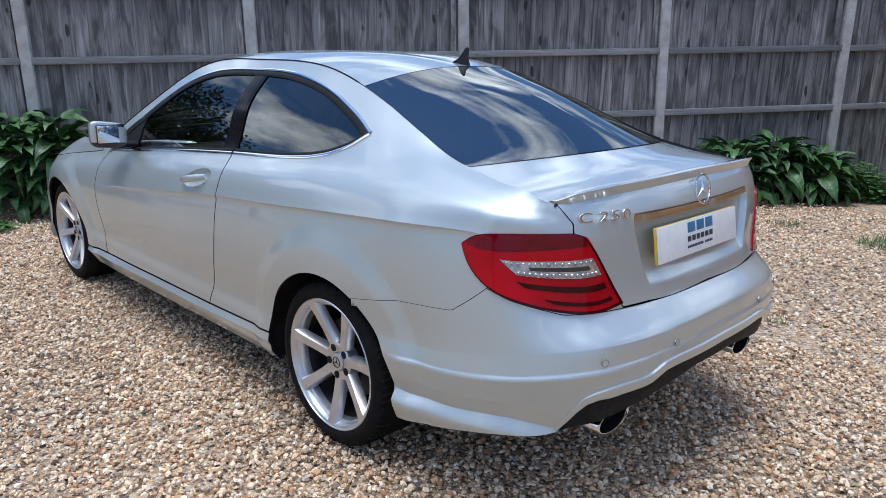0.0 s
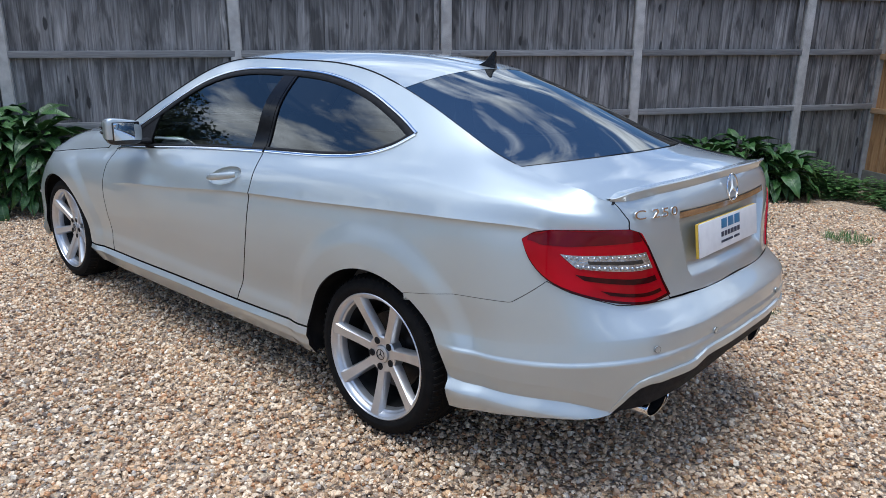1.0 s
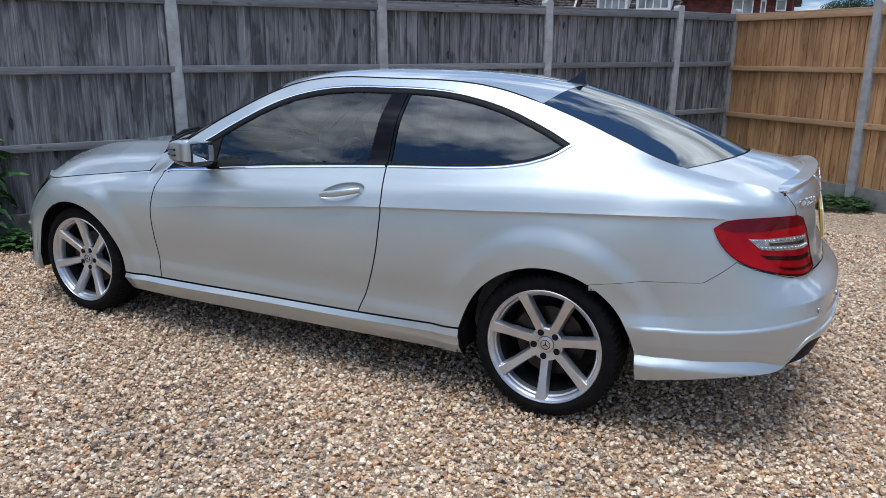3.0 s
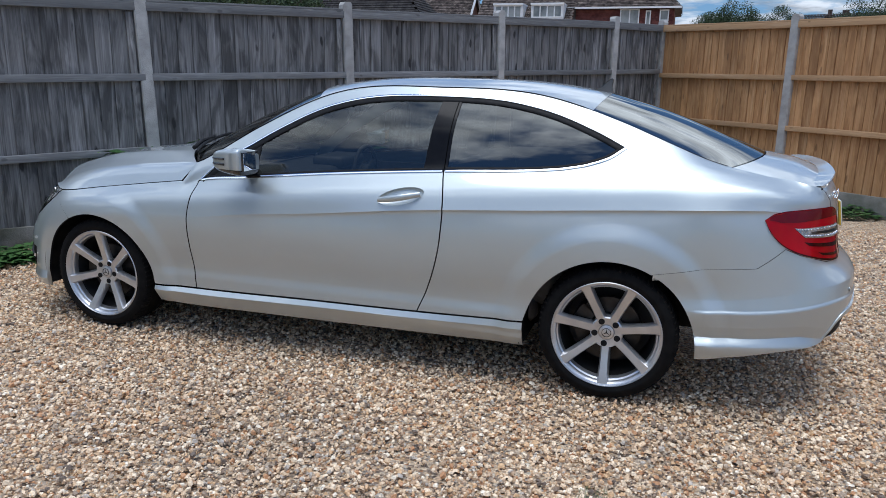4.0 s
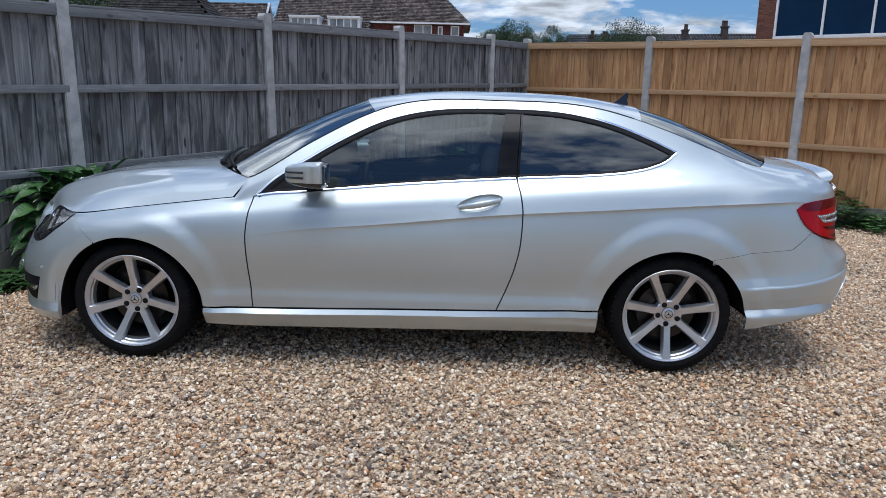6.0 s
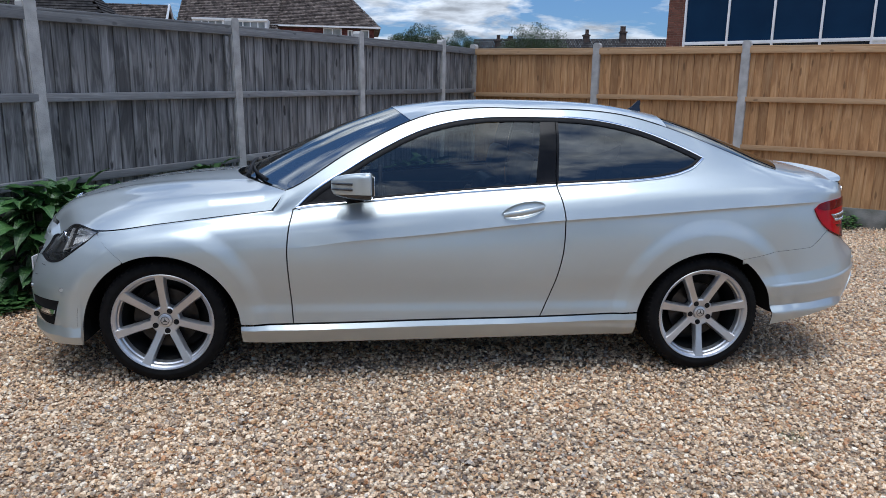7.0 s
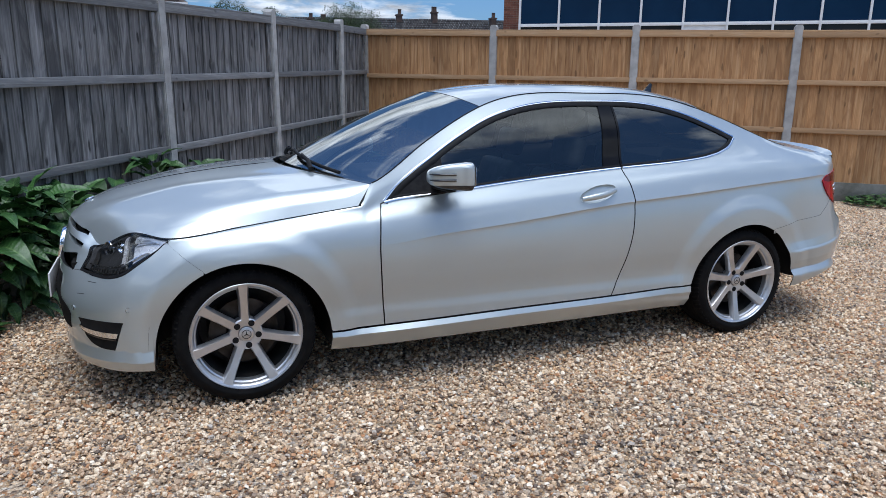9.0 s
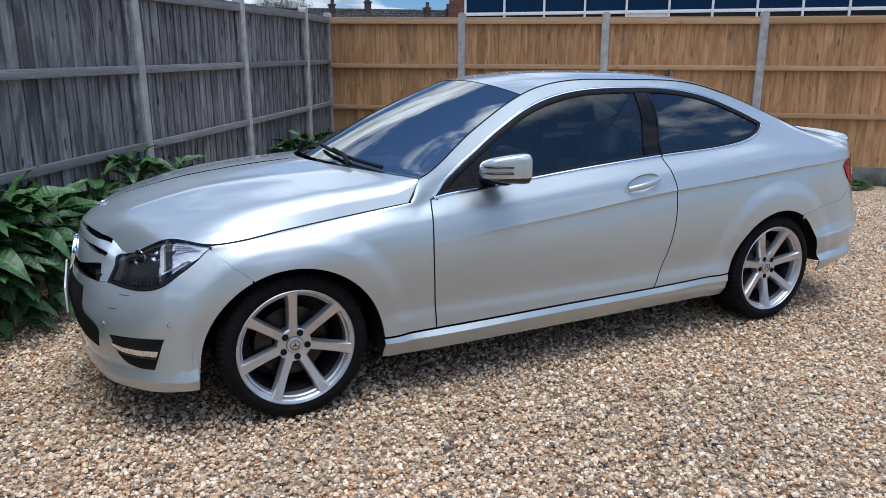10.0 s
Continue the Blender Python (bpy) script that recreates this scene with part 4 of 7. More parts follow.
shoulder = curve_of([(0, 0.700, 0.951), (0.15, 0.696, 0.930), (0.28, 0.690, 0.908), (0.41, 0.684, 0.888), (0.54, 0.676, 0.866), (0.68, 0.666, 0.840), (1, 0.64, 0.76)])


def hood_section(a, b):
    """Across the bonnet: from the wing's seam up to the shoulder, then flat over to the middle."""
    seam_pt, mid_pt, s = edge(2.235, 3.42)(a), hood_mid(a), shoulder(a)
    corner = np.stack([2.166 + (seam_pt[..., 0] - 2.166) * np.clip(a / 0.25 + 0.0, 0, 1) ** 0.8, s[..., 0], s[..., 1]], -1)
    k = np.clip(b / 0.10, 0, 1)[..., None]
    g = np.clip((1 - b) / 0.90, 0, 1)
    top = np.stack([mid_pt[..., 0] - (mid_pt[..., 0] - corner[..., 0]) * g**2, corner[..., 1] * g, mid_pt[..., 2] - (mid_pt[..., 2] - corner[..., 2]) * g**2.4], -1)
    return np.where((b < 0.10)[..., None], seam_pt + (corner - seam_pt) * k, top)


def hood(a, b):
    """The bonnet with its two raised ridges, which run in towards the nose."""
    a, b = np.broadcast_arrays(a, b)
    old = bonnet_fn(a, b)
    wide = np.minimum(b, 0.075) * np.clip(0.12 + a / 0.10, 0, 1)
    taps = np.linspace(-1, 1, 11)
    made = sum(hood_section(a, b + wide * s) * (1 - 0.6 * abs(s)) for s in taps) / sum(1 - 0.6 * abs(s) for s in taps)
    w = np.clip((a - 0.45) / 0.50, 0, 1)
    w = (w * w * (3 - 2 * w))[..., None]
    p = made * (1 - w) + old * w
    ridge = 0.60 - 0.20 * a
    d = (p[..., 1] / 0.745 - ridge) / 0.11
    p[..., 2] += (0.010 * np.exp(-(d**2)) + 0.006 / (1 + np.exp(d * 4))) * np.sin(np.clip(a, 0, 1) * math.pi) ** 0.7
    return p


bonnet = part("bonnet", panel("bonnet", both(hood, 0, 0, us=np.unique(np.concatenate([np.linspace(0, 0.25, 40), np.linspace(0.25, 1, 60)])), bs=np.unique(np.concatenate([np.linspace(0, 0.16, 33), np.linspace(0.16, 1, 50)]))), True), None, car, "silver bonnet with two raised ridges")
part("roof", panel("roof", both(from_edge(roof_rear, roof_front, 0.160, 1.530, roof_mid), 60, 40), True), None, car, "silver roof panel")
part("windscreen", panel("windscreen", both(from_edge(roof_front, screen_low, 1.540, 2.165, screen_mid), 40, 40, lift=-0.002, flange=0)), GLASS_SCREEN, car, "raked windscreen that mirrors the clouds").visible_shadow = False
part("rear_window", panel("rear_window", both(from_edge(glass_low, roof_rear, -0.440, 0.147, glass_mid), 40, 40, lift=-0.001, flange=0)), GLASS_BACK, car, "dark tinted rear window that mirrors the clouds").visible_shadow = False


# side windows
def pane_normal(p):
    """The side glass is curved from sill to roof and nearly straight lengthwise."""
    tilt = np.radians(21 + 30 * np.clip(p[..., 2] - 0.97, 0, 0.4))
    n = np.stack([0.035 * (p[..., 0] - 1.0), np.cos(tilt), np.sin(tilt)], -1)
    return n / np.linalg.norm(n, axis=-1, keepdims=True)


glass_back = curve_of([(8, 0.905), (9, 0.880), (10, 0.850)])
side_front = between(glass_back, flat(1.80), win_low, win_top)
side_rear = between(flat(WIN_TIP), lambda v: door_back(v) - 0.012, win_low, win_top)
b_pillar = between(lambda v: door_back(v) + 0.002, glass_back, win_low, win_top)
sail = between(flat(1.80), flat(WIN_NOSE), win_low, win_top)
for name, f, m, lab, n in (("door_window", side_front, GLASS, "lightly tinted door window", 40), ("quarter_window", side_rear, GLASS_REAR, "dark tinted quarter window", 36)):
    for ob in pair(name, f, n, 24, m, lab, lift=-0.006, flange=0, facing=pane_normal):
        ob.visible_shadow = False
pair("window_pillar", b_pillar, 8, 24, PILLAR, "black pillar trim", lift=-0.001)
pair("window_pillar", between(lambda v: door_back(v) - 0.014, lambda v: door_back(v) - 0.002, win_low, win_top), 4, 24, PILLAR, "", lift=-0.001)
pair("mirror_sail", sail, 20, 12, PLASTIC, "black triangular mirror base", lift=-0.002)


def strip(us, level, offset, width, height, taper=0):
    """A flat moulding along a line of the body. level: v as a function of u; width is taken along the body; taper: steps over which its end runs out."""
    us = np.asarray(us)
    vs = level(us)
    e = 0.02
    c = body(us, vs)
    dv = body(us, vs + e) - body(us, vs - e)
    dv /= np.linalg.norm(dv, axis=1, keepdims=True)
    du = np.gradient(c, axis=0)
    du /= np.linalg.norm(du, axis=1, keepdims=True)
    nn = np.cross(dv, du)
    nn /= np.linalg.norm(nn, axis=1, keepdims=True)
    across = np.cross(du, nn)
    bm = bmesh.new()
    rings = []
    for k in range(len(us)):
        o = c[k] + offset * across[k]
        thin = max(0.05, min(1, (len(us) - 1 - k) / taper)) ** 0.7 if taper else 1
        rings.append([bm.verts.new(o + s * thin * width / 2 * across[k] + h * thin * height * nn[k]) for s, h in ((-1, -0.6), (-0.85, 0.7), (0, 1), (0.85, 0.7), (1, -0.6))])
    for a, b in zip(rings, rings[1:]):
        for i in range(4):
            bm.faces.new((a[i], a[i + 1], b[i + 1], b[i]))
    bmesh.ops.recalc_face_normals(bm, faces=bm.faces[:])
    return smooth(bm, 60)


def flipped(bm):
    out = bm.copy()
    for v in out.verts:
        v.co.y = -v.co.y
    bmesh.ops.reverse_faces(out, faces=out.faces[:])
    return out


def twin(name, bm, material, label="", parent=car):
    other = flipped(bm)
    return part(name, bm, material, parent, label), part(name, other, material, parent, label)


top_us = np.concatenate([np.linspace(WIN_TIP, 0.1, 20), np.linspace(0.12, 1.9, 90), np.linspace(1.91, WIN_NOSE, 24)])
low_us = np.concatenate([np.linspace(WIN_TIP, 0.3, 30), np.linspace(0.32, 0.792, 20)])
twin("window_trim", strip(top_us, win_top, 0.004, 0.012, 0.005), CHROME, "bright window surround")
twin("window_trim", strip(low_us, win_low, -0.004, 0.013, 0.005), CHROME)
twin("window_trim", strip(np.linspace(0.806, WIN_NOSE, 50), win_low, -0.004, 0.014, 0.005), CHROME)
twin("window_seal", strip(top_us, win_top, -0.016, 0.028, 0.0015), SEAL, "black rubber window seal")
twin("window_seal", strip(low_us, win_low, 0.010, 0.016, 0.0015), SEAL)
twin("window_seal", strip(np.linspace(0.806, WIN_NOSE, 50), win_low, 0.009, 0.014, 0.0015), SEAL)


for s in (1, -1):
    pts = [(p[0], s * p[1], p[2] + 0.001) for p in body(np.linspace(-0.44, 2.16, 90), 10.0)]
    part("roof_moulding", tube(pts, [0.0014 if p[0] < 0.2 else 0.0030 for p in pts], 6), SEAL, car, "black roof and screen moulding" if s > 0 else "")


bead_us = np.linspace(U_TAIL, -0.925, 120)
twin("bumper_bead", strip(bead_us, lambda u: rear_low(u) + 0.06, 0.006, 0.034, 0.011, 26), PAINT, "rolled silver edge above the valance", rear_bumper)


# lamps at the tail
def region(bottom, top, u_of=None):
    """A patch of the body between two lines given as (share, u, z)."""
    s = np.linspace(0, 1, 60)
    bot, up = curve_of(bottom)(s), curve_of(top)(s)
    bv, tv = v_at(bot[:, 0], bot[:, 1]), v_at(up[:, 0], up[:, 1])

    def uv(a, b):
        u0, v0, u1, v1 = (np.interp(a, s, q) for q in (bot[:, 0], bv, up[:, 0], tv))
        return u0 + b * (u1 - u0), v0 + b * (v1 - v0)

    def fn(a, b):
        return body(*uv(a, b))

    ON_BODY[fn] = uv
    return fn


def turned(fn):
    """The same patch, run the other way along a."""
    return lambda a, b: fn(1 - a, b)


tail_fn = turned(region(
    [(0, -0.600, 0.866), (0.12, -0.635, 0.818), (0.3, -0.72, 0.758), (0.5, -0.85, 0.715), (0.7, -0.98, 0.692), (0.85, -1.09, 0.689), (1, -1.193, 0.702)],
    [(0, -0.600, 0.870), (0.12, -0.645, 0.893), (0.3, -0.72, 0.905), (0.5, -0.80, 0.910), (0.7, -0.88, 0.914), (0.85, -0.95, 0.917), (1, -1.012, 0.918)]))
lamps = pair("tail_light", tail_fn, 40, 30, LENS_RED, "red tail light with a clear middle band", lift=0.005, flange=0.02)


def window_of(fn, a0, a1, b0, b1, skew=0.0):
    return lambda a, b: fn(a0 + (a1 - a0 + skew * b) * a, b0 + (b1 - b0) * b)


for k, ob in enumerate(lamps):
    flip = bool(k)
    for name, m, box, lab in (("clear_band", LENS_CLEAR, (0.045, 0.50, 0.37, 0.545, 0.09), "clear ribbed lamp band"), ("dark_band", LENS_DARK, (0.05, 0.48, 0.225, 0.285, 0.04), "dark lower lamp stripe"), ("dark_band", LENS_DARK, (0.05, 0.37, 0.085, 0.125, 0.04), ""), ("upper_band", LENS_DEEP, (0.03, 0.93, 0.66, 0.93, 0.0), "deep red upper band"), ("lens_rim", LENS_DARK, (0.0, 1.0, 0.0, 0.03, 0.0), ""), ("lens_rim", LENS_DARK, (0.0, 1.0, 0.965, 1.0, 0.0), ""), ("lens_rim", LENS_DARK, (0.0, 0.016, 0.0, 1.0, 0.0), "")):
        part(name, panel(name, [sheet(window_of(tail_fn, *box), 24, 6, lift=0.0062, flange=0.002, mirrored=flip)]), m, ob, lab)
    part("reflector", panel("reflector", [sheet(window_of(tail_fn, 0.10, 0.42, 0.440, 0.480), 16, 4, lift=0.0072, flange=0.002, mirrored=flip)]), GLOSS_BLACK, ob)
    for row, (b_at, n_beads, a_to) in enumerate(((0.40, 15, 0.50), (0.515, 15, 0.56))):
        beads = []
        for i in range(n_beads):
            p = tail_fn(np.array([0.065 + (a_to - 0.075) * i / (n_beads - 1)]), np.array([b_at]))[0]
            b = bmesh.new()
            bmesh.ops.create_icosphere(b, subdivisions=2, radius=0.0068 if row == 0 else 0.0050)
            bmesh.ops.translate(b, verts=b.verts[:], vec=(p[0] - 0.004, (p[1] + 0.004) * (-1 if flip else 1), p[2]))
            beads.append(b)
        tagged(part("lamp_bead_row", smooth(join(*beads), 80), LENS_CLEAR, ob), kind="stuff")

# headlights
head_fn = between(flat(3.045), lamp_in, lambda u: lamp_v(u) + 0.03, lamp_top_v)
heads = pair("headlight", head_fn, 60, 24, LAMP_INNER, "clear headlight with a dark inside", lift=-0.034, flange=0.01)
for k, ob in enumerate(heads):
    flip = bool(k)
    inner = lambda name, m, a0, a1, b0, b1, lift, fl, lab="": part(name, panel(name, [sheet(window_of(head_fn, a0, a1, b0, b1), 24, 12, lift=lift, flange=fl, mirrored=flip)]), m, ob, lab)
    inner("lens", GLASS_LAMP, 0, 1, 0, 1, 0.002, 0.0, "clear lamp glass").visible_shadow = False
    for box in ((0, 1, 0, 0.03), (0.97, 1, 0.03, 1), (0, 0.97, 0.982, 1)):
        inner("surround", SEAL, *box, 0.003, 0.01)
    inner("reflector", REFLECTOR, 0.05, 0.385, 0.10, 0.93, -0.016, 0.014, "bright silvered reflector")
    for q in range(4):
        inner("reflector_rib", ALLOY, 0.12 + 0.03 * q, 0.36, 0.42 + 0.09 * q, 0.432 + 0.09 * q, -0.010, 0.006)
    inner("fin", REFLECTOR, 0.455, 0.495, 0.13, 0.84, -0.008, 0.020, "bright upright fin")
    inner("fin", ALLOY_IN, 0.39, 0.445, 0.13, 0.90, -0.014, 0.016)
    inner("light_bar", CHROME, 0.22, 0.93, 0.135, 0.152, -0.006, 0.010, "bright row of daytime lamps")
    for q in range(14):
        inner("daytime_lamp", ALLOY_IN, 0.44 + 0.035 * q, 0.465 + 0.035 * q, 0.062, 0.118, -0.012, 0.008)
    inner("bezel", TRIM_DARK, 0.88, 0.96, 0.06, 0.94, -0.006, 0.02)
    inner("bezel", TRIM_DARK, 0.50, 0.90, 0.80, 0.96, -0.008, 0.02)
    for a, b, r, m in ((0.575, 0.47, 0.027, CHROME), (0.755, 0.48, 0.036, GLOSS_BLACK)):
        c = head_fn(np.array([a]), np.array([b]))[0]
        turn = -48 if a < 0.7 else -58
        bowl = lathe([(r * 0.70, -0.012), (r * 0.76, -0.002), (r * 0.98, 0.003), (r * 1.05, -0.002), (r * 1.08, -0.02)], 28)
        bowl.transform(pose(c[0] - 0.020, c[1] - 0.016, c[2], 0, 0, turn))
        lamp = part("projector", flipped(bowl) if flip else bowl, CHROME, ob, "round projector lamp")
        ball = lathe([(0.0005, 0.006), (r * 0.35, 0.003), (r * 0.6, -0.005), (r * 0.72, -0.014)], 28)
        ball.transform(pose(c[0] - 0.020, c[1] - 0.016, c[2], 0, 0, turn))
        part("projector_ball", flipped(ball) if flip else ball, m, lamp)

# spoiler lip along the boot lid
us = np.linspace(U_TAIL, -0.985, 40)
c = body(us, 10.0)
bm = bmesh.new()
rings = []
for k, u in enumerate(us):
    t = min((u + 0.985) / -0.10, 1.0)
    t = t * t * (3 - 2 * t)
    d = Vector((-1, 0.28 * (c[k][1] / 0.6) ** 2, 0)).normalized()
    o = Vector(c[k])
    rings.append([bm.verts.new(o + d * a * (0.3 + 0.7 * t) + Vector((0, 0, h * (0.25 + 0.75 * t)))) for a, h in ((-0.095, 0.006), (-0.05, 0.013), (-0.01, 0.021), (0.013, 0.027), (0.0165, 0.023), (0.009, 0.012), (0.003, -0.012))])
for a, b in zip(rings, rings[1:]):
    for i in range(6):
        bm.faces.new((a[i], a[i + 1], b[i + 1], b[i]))
bmesh.ops.recalc_face_normals(bm, faces=bm.faces[:])
smooth(bm, 30)
part("spoiler", join(flipped(bm), bm), PAINT, boot_lid, "silver lip spoiler")


# plate niche, chrome strip, plate and badges on the lid's back
def on_lid(y, z, lift=0.0):
    u = np.interp(abs(y), body(np.linspace(U_TAIL, -1.0, 80), 6.0)[:, 1], np.linspace(U_TAIL, -1.0, 80))
    p = body(u, v_at(u, z))
    return Vector((p[0] - lift, y, p[2]))


def lid_patch(y0, y1, z0, z1, n, k, lift):
    """A raised patch of the lid's back, in y and z."""

    def fn(a, b):
        y, z = y1 + a * (y0 - y1), z0 + b * (z1 - z0)
        us = np.linspace(U_TAIL, -1.0, 120)
        u = np.interp(abs(y), body(us, 6.0)[:, 1], us)
        p = body(u, v_at(u, z))
        p[..., 1] = y
        return p

    return sheet(lambda a, b: fn(1 - a, b), n, k, lift=lift, flange=abs(lift) + 0.008)


part("chrome_strip", panel("chrome_strip", [lid_patch(-0.374, 0.374, 0.929, 0.948, 40, 5, -0.003)]), CHROME, boot_lid, "bright chrome handle strip")
tilt = pose(0, 0, 0, 0, 9, 0)
plate_at = Matrix.Translation((on_lid(0, 0.845).x + 0.004, 0.044, 0.848)) @ tilt
number_plate = part("number_plate", block(-0.004, 0.004, -0.26, 0.26, -0.0555, 0.0555, 0.003), PLATE_YELLOW, boot_lid, "yellow plate behind a white dealer cover")
number_plate.matrix_basis = plate_at
plate_cover = part("plate_cover", block(-0.009, -0.0045, -0.258, 0.2565, -0.0545, 0.0545, 0.0015), PLATE_WHITE, number_plate, "white dealer cover with blue and dark bars")
for k in range(3):
    part("print_bar", block(-0.0102, -0.0092, 0.030 - k * 0.058, 0.078 - k * 0.058, 0.014, 0.046, 0.0004), PRINT_BLUE, number_plate)
for k in range(6):
    part("print_bar", block(-0.0102, -0.0092, 0.058 - k * 0.0285, 0.080 - k * 0.0285, -0.014, 0.003, 0.0004), PRINT_DARK, number_plate)
for k in range(16):
    if k != 10:
        part("print_bar", block(-0.0102, -0.0092, 0.074 - k * 0.0103, 0.081 - k * 0.0103, -0.034, -0.026), PRINT_DARK, number_plate)


def emblem(r, thick=0.006):
    """A ring with three plain bars."""
    ring = lathe([(r * 0.88, 0), (r * 0.90, thick), (r * 0.96, thick * 1.2), (r, thick * 0.6), (r, 0)], 40)
    bars = [ring]
    for a in (90, 210, 330):
        c, s = math.cos(radians(a)), math.sin(radians(a))
        bm = bmesh.new()
        tip = bm.verts.new((0.9 * r * c, thick * 0.5, 0.9 * r * s))
        w = 0.15 * r
        base = [bm.verts.new((-w * s * q, 0, w * c * q)) for q in (-1, 1)]
        top = bm.verts.new((0, thick * 1.3, 0))
        bm.faces.new((base[0], tip, top))
        bm.faces.new((tip, base[1], top))
        bars.append(bm)
    return join(*bars)


star = emblem(0.049, 0.0035)
star.transform(pose(0, 0, 0, 0, 0, 90) @ pose(0, 0, 0, 11))
e = part("emblem", star, CHROME, boot_lid, "round chrome emblem")
e.matrix_basis = Matrix.Translation(on_lid(0, 0.985, 0.004))
def letter(ch, size):
    """One raised character of the built-in font."""
    txt = bpy.data.curves.new("letter", "FONT")
    txt.body, txt.size, txt.extrude, txt.bevel_depth, txt.align_x = ch, size, 0.002, 0.0007, "CENTER"
    tmp = new("letter_tmp", txt)
    dg = bpy.context.evaluated_depsgraph_get()
    dg.update()
    me = bpy.data.meshes.new_from_object(tmp.evaluated_get(dg))
    bpy.data.objects.remove(tmp)
    me.transform(Matrix.Diagonal((1.3, 0.78, 1, 1)))
    return me


for ch, y in (("C", 0.548), ("2", 0.490), ("5", 0.450), ("0", 0.410)):
    p0, p1 = on_lid(y + 0.02, 0.945, 0.003), on_lid(y - 0.02, 0.945, 0.003)
    heading = math.degrees(math.atan2(p1.y - p0.y, p1.x - p0.x))
    badge = part("badge_letter", letter(ch, 0.050), CHROME, boot_lid, "chrome character " + ch)
    badge.matrix_basis = Matrix.Translation(on_lid(y, 0.945, 0.004)) @ pose(0, 0, 0, 82, 0, heading)

# exhaust ends
for s in (1, -1):
    at = Matrix.Translation((-0.945, s * 0.440, 0.338)) @ pose(0, 0, 0, 0, -4, -90) @ Matrix.Diagonal((2.3, 1, 1.08, 1))
    tip = lathe([(0.0315, 0.05), (0.0325, 0.004), (0.0335, 0.0), (0.0352, 0.0), (0.0362, 0.004), (0.037, 0.14)], 36)
    tip.transform(at)
    ex = part("exhaust", tip, CHROME, car, "oval chrome exhaust end")
    core = lathe([(0.001, 0.05), (0.0318, 0.045), (0.0318, 0.006)], 30)
    core.transform(at)
    part("bore", core, UNDER, ex)

# parking sensors
for u, z, par in ((-1.055, 0.568, rear_bumper), (-1.36, 0.572, rear_bumper), (3.227, 0.477, front_bumper), (3.515, 0.452, front_bumper)):
    vv = v_at(np.array(u), np.array(z))
    p = body(np.array(u), vv)
    n = np.cross(body(np.array(u), vv + 0.05) - body(np.array(u), vv - 0.05), body(np.array(u + 0.008), vv) - body(np.array(u - 0.008), vv))
    p = p + 0.0042 * n / np.linalg.norm(n)
    for s in (1, -1):
        bm = lathe([(0.0001, 0.0012), (0.0095, 0.0012), (0.0098, -0.004)], 20)
        bm.transform(Matrix.Translation((p[0], s * p[1], p[2])) @ Vector((n[0], s * n[1], n[2])).to_track_quat("Y", "Z").to_matrix().to_4x4())
        so = part("sensor", bm, PAINT, par)
        ring = lathe([(0.0096, 0.0), (0.0097, 0.0014), (0.0104, 0.0014), (0.0106, 0.0)], 20)
        ring.transform(Matrix.Translation((p[0], s * p[1], p[2])) @ Vector((n[0], s * n[1], n[2])).to_track_quat("Y", "Z").to_matrix().to_4x4())
        part("ring", ring, TRIM_DARK, so)

# door handles: a shell over a scooped bowl
for k, door in enumerate(doors):
    s = -1 if k else 1
    hv = lambda x, z: body(np.array(x), v_at(np.array(x), np.array(z)))
    pts = []
    for i in range(15):
        q = i / 14
        x = 1.090 - 0.205 * q
        z = 0.846 + 0.038 * q
        p = hv(x, z)
        pts.append((x, s * (p[1] + 0.006 + (0.838 - 0.27 * (z - 0.78) + 0.006 - p[1]) * math.sin(math.pi * min(max(q, 0.03), 0.97)) ** 0.4), z))
    h = tube(pts, [0.006 + 0.006 * math.sin(math.pi * (i + 1) / 16) ** 0.5 for i in range(15)], 10)
    for v in h.verts:
        v.co.z = v.co.z + (v.co.z - (0.846 + 0.038 * (1.090 - v.co.x) / 0.205)) * 0.35
    part("handle", h, PAINT, door, "silver bow handle")

